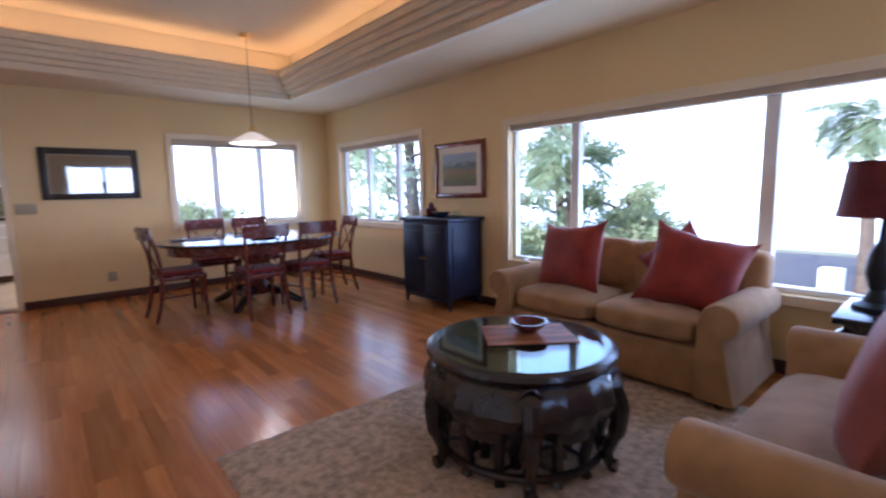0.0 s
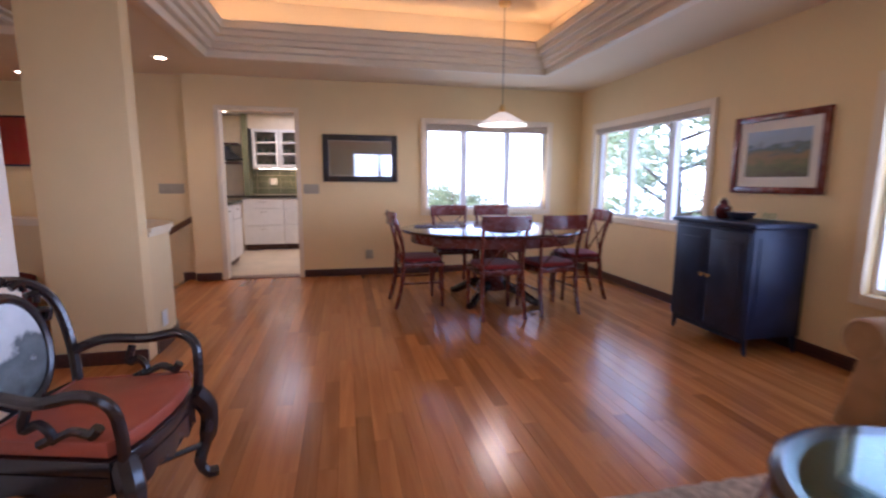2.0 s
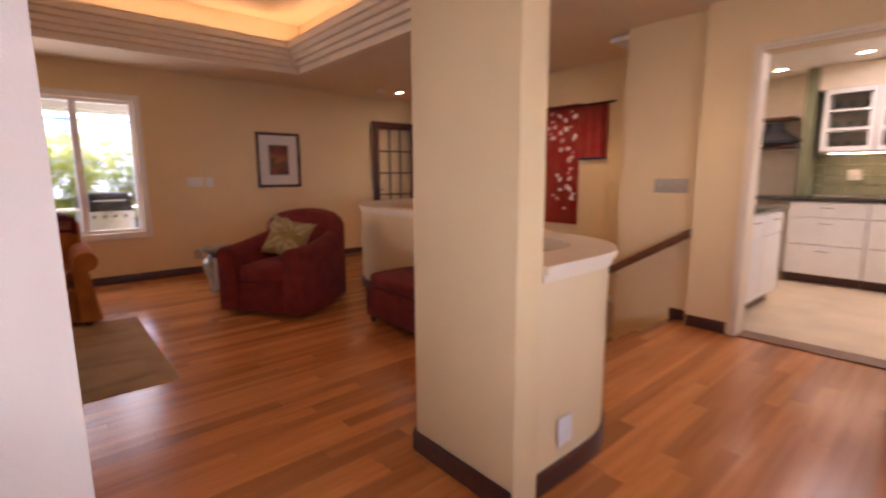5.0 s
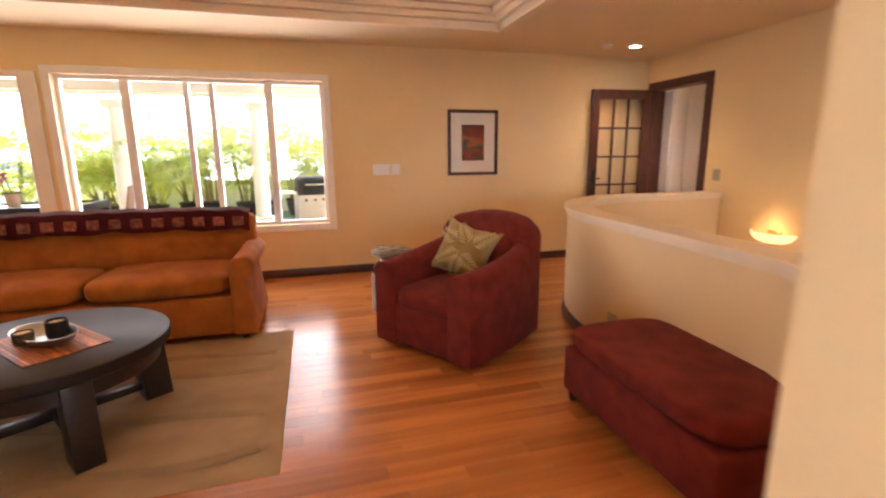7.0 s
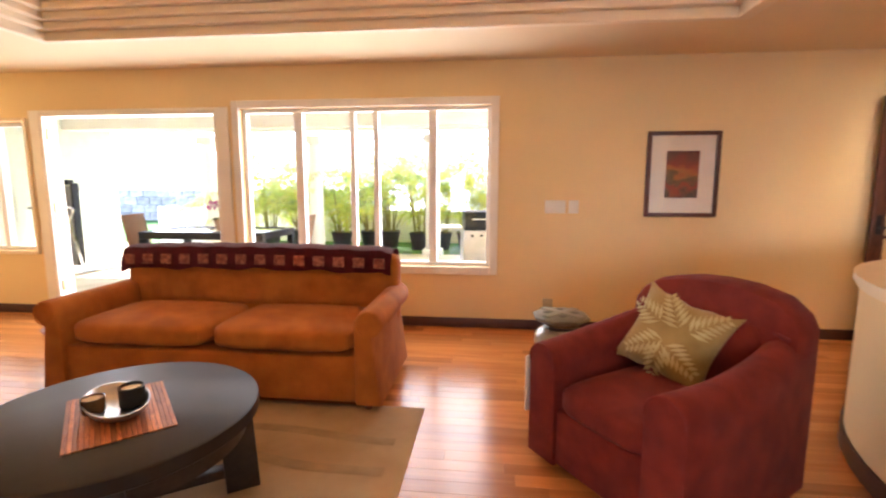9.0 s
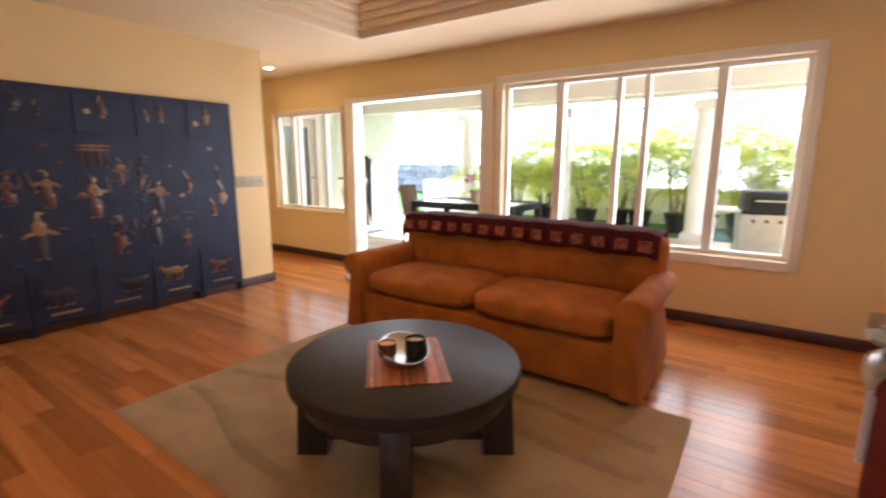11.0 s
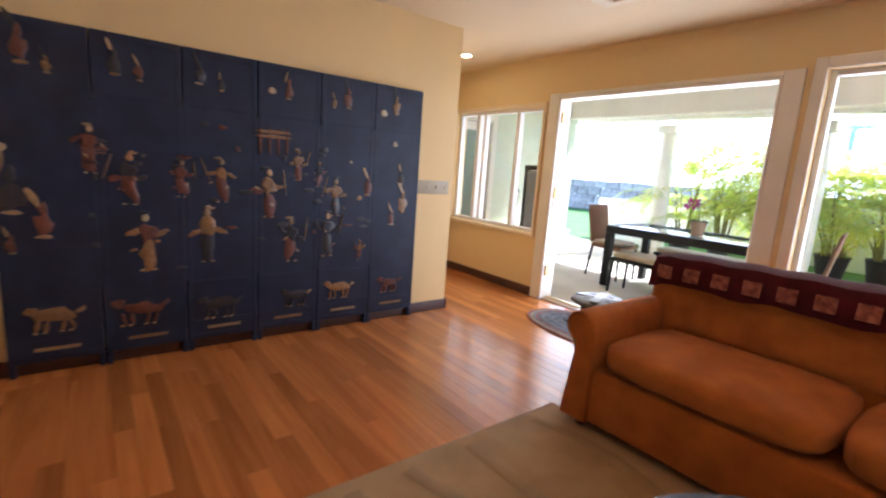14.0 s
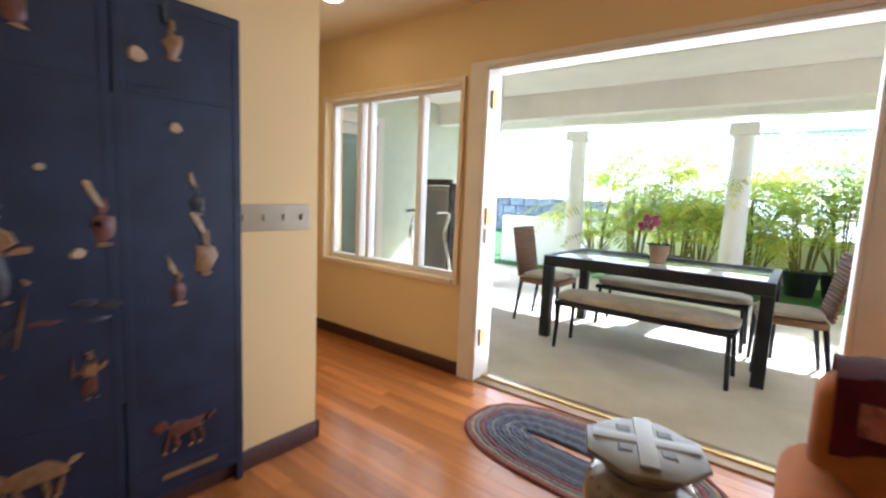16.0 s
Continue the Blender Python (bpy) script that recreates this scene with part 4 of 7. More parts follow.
def picture(name, at, w, h, frame_w, frame_m, mat_w, art, label, gloss=False, deep=0.03, inner=None):
    """A framed picture that hangs in x and z and faces -y."""
    p = thing(name, label, "picture", at)
    for nm, b in (("frame_side", (-w / 2, -deep, -h / 2, -w / 2 + frame_w, 0, h / 2)), ("frame_side", (w / 2 - frame_w, -deep, -h / 2, w / 2, 0, h / 2)), ("frame_rail", (-w / 2 + frame_w, -deep, -h / 2, w / 2 - frame_w, 0, -h / 2 + frame_w)), ("frame_rail", (-w / 2 + frame_w, -deep, h / 2 - frame_w, w / 2 - frame_w, 0, h / 2))):
        part(nm, box(*b, 0.005, 2), frame_m, p)
    iw, ih = w / 2 - frame_w, h / 2 - frame_w
    part("mount", box(-iw, -0.012, -ih, iw, -0.004, ih), inner or mat("mat_board", (0.78, 0.72, 0.60), 0.8, vary=0.04), p, smooth=False)
    part("painting", box(-iw + mat_w, -0.0145, -ih + mat_w, iw - mat_w, -0.0122, ih - mat_w), art, p, smooth=False)
    if gloss is not None:
        part("picture_glass", box(-iw, -0.019, -ih, iw, -0.017, ih), PICGLASS if gloss else GLASS, p, smooth=False).visible_shadow = False
    return p


def paint(name, stops, scale, stretch=(1, 1, 1), axis="Z", low=-0.3, high=0.3, noise_amount=0.5):
    """Loose painted colours: bands along one axis broken by noise."""
    m = bpy.data.materials.new(name)
    m.use_nodes = True
    n, l = m.node_tree.nodes, m.node_tree.links
    b = n["Principled BSDF"]
    b.inputs["Roughness"].default_value = 0.55
    co, mp, nz, sep, mr, mx, rp = n.new("ShaderNodeTexCoord"), n.new("ShaderNodeMapping"), n.new("ShaderNodeTexNoise"), n.new("ShaderNodeSeparateXYZ"), n.new("ShaderNodeMapRange"), n.new("ShaderNodeMath"), n.new("ShaderNodeValToRGB")
    mp.inputs["Scale"].default_value = stretch
    nz.inputs["Scale"].default_value, nz.inputs["Detail"].default_value = scale, 5
    l.new(co.outputs["Object"], mp.inputs["Vector"])
    l.new(mp.outputs[0], nz.inputs["Vector"])
    l.new(co.outputs["Object"], sep.inputs[0])
    mr.inputs["From Min"].default_value, mr.inputs["From Max"].default_value = low, high
    l.new(sep.outputs[axis], mr.inputs["Value"])
    mx.operation = "MULTIPLY_ADD"
    mx.inputs[1].default_value = noise_amount
    l.new(nz.outputs["Fac"], mx.inputs[0])
    l.new(mr.outputs["Result"], mx.inputs[2])
    sub = n.new("ShaderNodeMath")
    sub.operation = "SUBTRACT"
    sub.inputs[1].default_value = noise_amount / 2
    l.new(mx.outputs[0], sub.inputs[0])
    while len(rp.color_ramp.elements) < len(stops):
        rp.color_ramp.elements.new(0.5)
    for e, (pos, col) in zip(rp.color_ramp.elements, stops):
        e.position, e.color = pos, (*col, 1)
    l.new(sub.outputs[0], rp.inputs[0])
    l.new(rp.outputs[0], b.inputs["Base Color"])
    return m


LAND = paint("landscape_paint", [(0, (0.10, 0.07, 0.03)), (0.28, (0.17, 0.17, 0.05)), (0.45, (0.30, 0.20, 0.07)), (0.6, (0.10, 0.14, 0.12)), (0.72, (0.34, 0.40, 0.44)), (1.0, (0.36, 0.46, 0.58))], 9, (1, 1, 2.5), low=-0.2, high=0.2)
DARKART = paint("dark_print", [(0, (0.03, 0.025, 0.02)), (0.4, (0.07, 0.05, 0.035)), (0.7, (0.10, 0.075, 0.05)), (0.9, (0.16, 0.05, 0.03)), (1.0, (0.05, 0.04, 0.035))], 6, low=-0.3, high=0.3)
ABST = paint("abstract_print", [(0, (0.05, 0.03, 0.015)), (0.25, (0.30, 0.035, 0.015)), (0.42, (0.06, 0.055, 0.02)), (0.55, (0.40, 0.13, 0.025)), (0.7, (0.22, 0.02, 0.012)), (1.0, (0.10, 0.03, 0.015))], 9, low=-0.2, high=0.2, noise_amount=1.2)
picture("framed_print", pose(-5.998, 0.86, 1.49, 0, 0, 90), 0.92, 0.58, 0.072, ESPRESSO, 0.012, DARKART, "wide dark framed print under reflecting glass by the kitchen door", True, inner=mat("dark_mount", (0.42, 0.38, 0.32), 0.8))
picture("framed_landscape", pose(-2.95, YN - 0.002, 1.435, 0, 0, 0), 0.78, 0.60, 0.05, CHERRY, 0.075, LAND, "wood-framed landscape painting with a cream mount", None)
picture("framed_abstract", pose(-4.70, YS + 0.002, 1.425, 0, 0, 180), 0.60, 0.73, 0.035, DARKDOOR, 0.13, ABST, "dark-framed red abstract print with a cream mount")

cab = thing("black_cabinet", "tall black lacquered cabinet with tapered legs against the wall", "cabinet", pose(-2.97, 3.59, 0))
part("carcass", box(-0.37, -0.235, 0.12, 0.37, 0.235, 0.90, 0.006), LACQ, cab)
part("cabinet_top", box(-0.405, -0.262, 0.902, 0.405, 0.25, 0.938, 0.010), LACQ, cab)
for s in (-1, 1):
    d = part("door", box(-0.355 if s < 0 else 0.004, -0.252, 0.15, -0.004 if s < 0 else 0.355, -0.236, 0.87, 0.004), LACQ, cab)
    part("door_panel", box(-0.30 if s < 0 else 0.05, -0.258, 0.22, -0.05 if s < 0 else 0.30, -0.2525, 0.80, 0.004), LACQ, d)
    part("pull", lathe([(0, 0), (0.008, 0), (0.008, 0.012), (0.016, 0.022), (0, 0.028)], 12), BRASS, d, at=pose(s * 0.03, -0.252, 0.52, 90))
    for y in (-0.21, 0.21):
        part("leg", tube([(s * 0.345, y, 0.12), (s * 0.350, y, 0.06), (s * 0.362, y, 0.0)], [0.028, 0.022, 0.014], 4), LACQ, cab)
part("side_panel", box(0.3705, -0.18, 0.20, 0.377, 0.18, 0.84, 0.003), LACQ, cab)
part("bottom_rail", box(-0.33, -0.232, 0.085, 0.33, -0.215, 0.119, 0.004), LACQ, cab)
vase = thing("red_vase", "small dark red lidded pot on the cabinet", "vase", pose(-3.12, 3.58, 0.938))
part("pot", lathe([(0, 0), (0.04, 0), (0.062, 0.04), (0.058, 0.085), (0.03, 0.11), (0.028, 0.125), (0, 0.125)], 24), mat("red_glaze", (0.10, 0.012, 0.012), 0.2, vary=0.3, scale=12), vase)
part("lid", lathe([(0.03, 0.125), (0.034, 0.132), (0.012, 0.146), (0.012, 0.158), (0, 0.16)], 20), MATS["red_glaze"], vase)
bowl = thing("silver_bowl", "low silvery bowl on the cabinet", "bowl", pose(-2.93, 3.56, 0.938))
part("bowl_body", lathe([(0, 0.004), (0.04, 0.0), (0.075, 0.02), (0.10, 0.06), (0.095, 0.06), (0.07, 0.024), (0, 0.01)], 28), CHROME, bowl)
for k, x in enumerate((-2.72, -2.66)):
    tagged(part("small_candle_glass", lathe([(0, 0), (0.02, 0), (0.022, 0.05), (0.014, 0.07), (0, 0.07)], 14), GLASSG, at=pose(x, 3.56, 0.938)), "small clear glass candle holder on the cabinet", "candle holder", "candle holders")


# ---- living room seats ----
TAN = weave("tan_upholstery", (0.42, 0.245, 0.105), (0.34, 0.19, 0.078), 8)
TANL = weave("pale_upholstery", (0.38, 0.24, 0.125), (0.30, 0.185, 0.09), 8)
ORANGE = weave("rust_upholstery", (0.42, 0.135, 0.016), (0.33, 0.098, 0.012), 7)
ORANGE.node_tree.nodes["Principled BSDF"].inputs["Sheen Weight"].default_value = 0.06
BURG = weave("burgundy_upholstery", (0.175, 0.022, 0.012), (0.125, 0.014, 0.009), 10)
BURG.node_tree.nodes["Principled BSDF"].inputs["Sheen Weight"].default_value = 0.04
REDP = weave("red_silk", (0.29, 0.034, 0.016), (0.21, 0.020, 0.011), 6, 0.55)


def arm_outline(x, s, h, w, roll):
    """Upright arm of width w at x, topped by a roll to the outside (s: which way is out)."""
    pts = [(x - s * w / 2, 0.05), (x - s * w / 2, h - roll * 1.3)]
    for k in range(13):
        a = radians(180 - 20 - k * 20)
        pts.append((x + s * (0.01 + roll * math.cos(a)), h - roll + roll * math.sin(a)))
    pts.append((x + s * w / 2, 0.05))
    return pts if s > 0 else pts[::-1]


def sofa(name, label, at, w, d, arm_h, back_h, seat_h, cloth, seats, backs, cat="sofa", arm_w=0.20, roll=0.10, seat_cloth=None, rake=0.06):
    """An upholstered seat that faces +y, its middle at the origin."""
    s = thing(name, label, cat, at)
    seat_cloth = seat_cloth or cloth
    part("base", box(-w / 2 + arm_w - 0.02, -d / 2 + 0.04, 0.05, w / 2 - arm_w + 0.02, d / 2 - 0.045, seat_h - 0.13, 0.02, 3), cloth, s)
    for side in (-1, 1):
        x = side * (w / 2 - arm_w / 2)
        a = part("arm", upright(arm_outline(x, side, arm_h, arm_w, roll), -d / 2 + 0.05, d / 2 - 0.012, 0.012), cloth, s)
        ring = [(x + side * (0.01 + (roll - 0.012) * math.cos(radians(t))), d / 2 - 0.010, arm_h - roll + (roll - 0.012) * math.sin(radians(t))) for t in range(-60, 250, 20)]
        part("arm_piping", tube(ring, 0.006, 6), cloth, a)
        for y in (-d / 2 + 0.1, d / 2 - 0.08):
            part("foot", lathe([(0, 0), (0.022, 0), (0.03, 0.05), (0, 0.05)], 12), BASEB, s, at=pose(side * (w / 2 - 0.09), y, 0))
    iw = w - 2 * arm_w
    bk = box(-w / 2 + 0.04, -0.09, 0.05, w / 2 - 0.04, 0.09, back_h, 0.055, 4)
    bmesh.ops.subdivide_edges(bk, edges=[e for e in bk.edges if abs(e.verts[0].co.x - e.verts[1].co.x) > 0.5], cuts=8)
    for v in bk.verts:
        u = v.co.x / (w / 2)
        if v.co.z > 0.3:
            v.co.z += 0.035 * (1 - u * u) * (v.co.z - 0.3)
            v.co.y -= rake * (v.co.z - 0.3)
    part("back", turned(bk, Matrix.Translation((0, -d / 2 + 0.14, 0))), cloth, s)
    cw = iw / seats
    for k in range(seats):
        x = -iw / 2 + cw * (k + 0.5)
        part("seat_cushion", turned(cushion(cw - 0.006, d - 0.24, 0.17, 0.30), Matrix.Translation((x, 0.10, seat_h - 0.13))), seat_cloth, s)
    if backs:
        bw = iw / backs
        for k in range(backs):
            x = -iw / 2 + bw * (k + 0.5)
            cu = turned(cushion(bw - 0.008, back_h - seat_h + 0.02, 0.17, 0.35), Matrix.Translation((x, -d / 2 + 0.24, seat_h + 0.035 + (back_h - seat_h) / 2)) @ Matrix.Rotation(radians(97), 4, "X"))
            part("back_cushion", cu, cloth, s)
    return s


sofa("loveseat", "tan upholstered loveseat with rolled arms below the picture window", pose(-0.83, 3.38, 0, 0, 0, 180), 1.72, 0.84, 0.60, 0.80, 0.45, TAN, 2, 2)
for x, z, turn, lean, tilt in ((-1.20, 0.68, 172, 16, 5), (-0.33, 0.665, 196, 20, -14)):
    tagged(part("throw_pillow", pillow(0.58, 0.54, 0.19), REDP, at=pose(x, 3.34, z + 0.02, lean, tilt, turn)), "plump dark red silk throw pillow on the loveseat", "pillow", "red pillows")
tagged(part("throw_pillow", pillow(0.44, 0.42, 0.15), REDP, at=pose(-0.46, 3.46, 0.71, 14, 40, 184)), "plump dark red silk throw pillow on the loveseat", "pillow", "red pillows")
sofa("armchair", "tan upholstered armchair with a pale seat beside the coffee table", pose(0.74, 2.20, 0, 0, 0, 90), 1.36, 0.92, 0.60, 0.82, 0.44, TAN, 1, 1, "armchair", 0.19, 0.095, TANL)
tagged(part("throw_pillow", pillow(0.46, 0.46, 0.16), weave("rose_silk", (0.34, 0.10, 0.085), (0.26, 0.07, 0.06), 6, 0.6), at=pose(0.66, 2.02, 0.69, 16, 0, 96)), "faded rose throw pillow on the armchair", "pillow")


def plush_rug(name, label, x0, y0, x1, y1, material, rise, seed, fringe=0.012):
    bm = bmesh.new()
    nx, ny = int((x1 - x0) / 0.035), int((y1 - y0) / 0.035)
    g = [[None] * (ny + 1) for _ in range(nx + 1)]
    for i in range(nx + 1):
        for k in range(ny + 1):
            p = Vector((x0 + (x1 - x0) * i / nx, y0 + (y1 - y0) * k / ny, 0))
            edge = min(i, k, nx - i, ny - k)
            w = noise.noise(p * 9 + Vector((seed, 0, 0))) * 0.004 + noise.noise(p * 30) * 0.003
            p.z = (rise + w) if edge else 0.002
            if edge == 0:
                p += Vector((noise.noise(p * 20) * fringe, noise.noise(p * 21 + Vector((3, 3, 3))) * fringe, 0))
            g[i][k] = bm.verts.new(p)
    for i in range(nx):
        for k in range(ny):
            bm.faces.new((g[i][k], g[i + 1][k], g[i + 1][k + 1], g[i][k + 1]))
    return tagged(part(name, bm, material), label, "rug")


plush_rug("shag_rug", "thick beige shag rug under the coffee table", -1.47, 0.86, 1.7, 3.18, mat("shag_wool", (0.58, 0.45, 0.33), 0.95, vary=0.35, scale=26, fine=240, bump=1.0, spec=0.1), 0.016, 1.0)

# carved round table with stools pushed under it
CTX, CTY = -0.58, 1.99
ct = thing("coffee_table", "round carved black wooden coffee table with a glass top", "coffee table", pose(CTX, CTY, 0.016, 0, 0, 15) @ Matrix.Diagonal((0.95, 0.95, 1.03, 1.0)))
part("glass_top", lathe([(0, 0.478), (0.425, 0.478), (0.43, 0.484), (0.425, 0.490), (0, 0.490)], 64), GLASSG, ct, "clear glass top")
part("table_top", lathe([(0, 0.43), (0.40, 0.43), (0.405, 0.474), (0.0, 0.474)], 64), wood("marble_black", (0.012, 0.014, 0.014), (0.05, 0.055, 0.05), 0.1, (2, 2, 2)), ct, "dark inset top")
part("top_rim", lathe([(0.405, 0.43), (0.40, 0.478), (0.432, 0.490), (0.455, 0.480), (0.462, 0.462), (0.45, 0.445), (0.43, 0.43)], 64), BLACKW, ct)
ap = lathe([(0.42, 0.43), (0.44, 0.41), (0.465, 0.37), (0.48, 0.32), (0.465, 0.285), (0.44, 0.27), (0.42, 0.28), (0.40, 0.43)], 96)
for v in ap.verts:
    a = math.atan2(v.co.y, v.co.x)
    r = math.hypot(v.co.x, v.co.y)
    k = 1 + 0.014 * math.sin(a * 24) * (1 if r > 0.44 else 0) + 0.02 * math.cos(a * 6) * (0.43 - v.co.z) * 4
    v.co.x, v.co.y = v.co.x * k, v.co.y * k
    if v.co.z < 0.30:
        v.co.z -= 0.03 * abs(math.sin(a * 3))
part("carved_apron", ap, BLACKW, ct, "bulging apron carved with scrolls")
for k in range(6):
    a = radians(60 * k)
    c, s = math.cos(a), math.sin(a)
    leg = tube(smooth_path([(c * r, s * r, z) for r, z in ((0.44, 0.36), (0.475, 0.27), (0.465, 0.17), (0.43, 0.08), (0.445, 0.025), (0.475, 0.02))], 4), [0.046] * 5 + [0.040] * 4 + [0.030] * 4 + [0.026] * 4 + [0.03] * 4, 8)
    part("leg", leg, BLACKW, ct)
    part("bead_roll", tube([(c * 0.455 + j * 0.012 * -s, s * 0.455 + j * 0.012 * c, 0.435 - 0.002 * j * j) for j in range(-4, 5)], 0.008, 6), BLACKW, ct)
part("base_ring", tube([(0.40 * math.cos(radians(t)), 0.40 * math.sin(radians(t)), 0.05) for t in range(0, 360, 10)], 0.018, 8, True), BLACKW, ct)
for k in range(6):
    a = radians(60 * k + 30)
    st = thing("nested_stool", "small carved black stool pushed under the table", "stool", pose(CTX + 0.285 * math.cos(a + radians(15)), CTY + 0.285 * math.sin(a + radians(15)), 0.016, 0, 0, 60 * k + 45), "stools under the coffee table")
    part("stool_seat", lathe([(0, 0.36), (0.11, 0.36), (0.125, 0.375), (0.12, 0.395), (0, 0.398)], 24), BLACKW, st)
    part("stool_apron", lathe([(0.105, 0.19), (0.128, 0.20), (0.135, 0.26), (0.122, 0.33), (0.118, 0.358), (0.10, 0.358)], 24), BLACKW, st)
    for j in range(4):
        b = radians(45 + 90 * j)
        part("leg", tube(smooth_path([(0.105 * math.cos(b), 0.105 * math.sin(b), 0.33), (0.12 * math.cos(b), 0.12 * math.sin(b), 0.2), (0.095 * math.cos(b), 0.095 * math.sin(b), 0.06), (0.115 * math.cos(b), 0.115 * math.sin(b), 0.0)], 3), 0.024, 6), BLACKW, st)
    part("foot_ring", tube([(0.095 * math.cos(radians(t)), 0.095 * math.sin(radians(t)), 0.06) for t in range(0, 360, 20)], 0.009, 6, True), BLACKW, st)


def slat_mat(name, label, at, w, d, slats, m):
    p = thing(name, label, "placemat", at)
    step_ = d / slats
    for k in range(slats):
        part("slat", box(-w / 2, -d / 2 + k * step_, 0, w / 2, -d / 2 + (k + 0.9) * step_, 0.005, 0.001, 1), m, p, smooth=False)


BAMBOO = wood("bamboo_slats", (0.20, 0.055, 0.018), (0.42, 0.15, 0.045), 0.45, (3, 12, 12), 0, 0.0, 0.6)
slat_mat("bamboo_mat", "reddish bamboo mat on the glass coffee table", pose(CTX - 0.02, CTY + 0.08, 0.522, 0, 0, 52), 0.42, 0.30, 14, BAMBOO)
bw = thing("red_bowl", "glossy dark red ceramic bowl on the bamboo mat", "bowl", pose(CTX - 0.03, CTY + 0.10, 0.5275))
part("bowl_body", lathe([(0, 0.006), (0.035, 0.0), (0.045, 0.004), (0.075, 0.03), (0.092, 0.055), (0.086, 0.055), (0.066, 0.03), (0.03, 0.012), (0, 0.012)], 32), mat("oxblood_glaze", (0.13, 0.012, 0.012), 0.12, vary=0.25, scale=14, coat=0.5), bw)

# carved armchair with a marble back
ac = thing("carved_armchair", "carved black wooden armchair with marble back and red seat", "armchair", pose(-1.72, -0.20, 0, 0, 0, -8) @ Matrix.Diagonal((0.85, 0.89, 0.94, 1.0)))
seat_outline = [(-0.25, -0.24), (0.25, -0.24)] + [(0.31 * math.sin(t), 0.20 + 0.07 * math.cos(t)) for t in (1.45, 1.0, 0.5, 0.0, -0.5, -1.0, -1.45)]
part("seat_frame", prism(seat_outline, 0.36, 0.415, 0.008), BLACKW, ac)
sc = prism([(x * 0.97, y * 0.97) for x, y in seat_outline], 0.416, 0.485, 0.022)
part("seat_cushion", sc, mat("red_leather", (0.40, 0.085, 0.040), 0.42, vary=0.12, scale=9, fine=200, bump=0.25), ac, "brick red leather seat cushion")
part("cushion_piping", tube([(x * 0.985, y * 0.985, 0.478) for x, y in seat_outline], 0.005, 6, True), MATS["red_leather"], ac)
sk = prism([(x * 1.0, y * 1.0) for x, y in seat_outline], 0.27, 0.36)
bmesh.ops.subdivide_edges(sk, edges=[e for e in sk.edges if abs(e.verts[0].co.z - e.verts[1].co.z) < 1e-6], cuts=7)
for v in sk.verts:
    if v.co.z < 0.3:
        v.co.z += 0.035 * (1 + math.sin(v.co.x * 42 + v.co.y * 38)) / 2
part("carved_apron", sk, BLACKW, ac)
for s in (-1, 1):
    part("leg", tube(smooth_path([(s * 0.265, 0.235, 0.40), (s * 0.305, 0.275, 0.31), (s * 0.295, 0.27, 0.20), (s * 0.265, 0.24, 0.09), (s * 0.275, 0.265, 0.03), (s * 0.30, 0.30, 0.018)], 4), [0.045] * 5 + [0.04] * 4 + [0.028] * 4 + [0.022] * 4 + [0.026] * 4, 8), BLACKW, ac)
    part("leg", tube(smooth_path([(s * 0.24, -0.22, 0.40), (s * 0.25, -0.25, 0.20), (s * 0.26, -0.31, 0.0)], 4), [0.03] * 5 + [0.024] * 4, 8), BLACKW, ac)
    part("arm", tube(smooth_path([(s * 0.255, -0.245, 0.60), (s * 0.29, -0.14, 0.635), (s * 0.325, 0.02, 0.625), (s * 0.325, 0.16, 0.645), (s * 0.31, 0.235, 0.60), (s * 0.295, 0.25, 0.50), (s * 0.285, 0.245, 0.41)], 5), 0.021, 8), BLACKW, ac, "curving black arm")
    part("arm_scroll", tube(smooth_path([(s * 0.28, -0.02, 0.47), (s * 0.29, 0.03, 0.50), (s * 0.295, 0.0, 0.545), (s * 0.30, -0.05, 0.53), (s * 0.30, -0.03, 0.60)], 4), 0.017, 6), BLACKW, ac)
    part("arm_scroll", tube(smooth_path([(s * 0.28, 0.02, 0.48), (s * 0.29, 0.09, 0.515), (s * 0.285, 0.15, 0.50), (s * 0.285, 0.175, 0.525)], 4), [0.015] * 8 + [0.02] * 5, 6), BLACKW, ac)
    part("back_post", tube(smooth_path([(s * 0.24, -0.23, 0.40), (s * 0.265, -0.26, 0.62), (s * 0.255, -0.30, 0.80), (s * 0.16, -0.33, 0.90), (0.0, -0.34, 0.935)], 5), 0.021, 8), BLACKW, ac)
oval = [(0.165 * math.cos(radians(t)), 0.165 * 1.18 * math.sin(radians(t))) for t in range(0, 360, 10)]
tilt_m = Matrix.Translation((0, -0.29, 0.68)) @ Matrix.Rotation(radians(9), 4, "X")
part("marble_panel", turned(upright([(x, z) for x, z in oval], -0.008, 0.008), tilt_m), paint("dream_marble", [(0, (0.05, 0.06, 0.06)), (0.3, (0.16, 0.19, 0.19)), (0.5, (0.10, 0.12, 0.12)), (0.62, (0.58, 0.60, 0.58)), (1, (0.72, 0.74, 0.72))], 7, (1, 1, 1.4), low=0.50, high=0.86, noise_amount=1.1), ac, "grey and white veined marble oval")
part("oval_frame", turned(tube([(x, 0, z) for x, z in oval], 0.022, 8, True), tilt_m), BLACKW, ac)
for k in range(7):
    a = radians(30 + 20 * k)
    part("crest_carving", turned(tube(smooth_path([(0.20 * math.cos(a), 0, 0.235 * math.sin(a)), (0.225 * math.cos(a + 0.12), 0.012, 0.262 * math.sin(a + 0.12)), (0.215 * math.cos(a + 0.25), 0, 0.25 * math.sin(a + 0.25))], 3), 0.014, 6), tilt_m), BLACKW, ac)
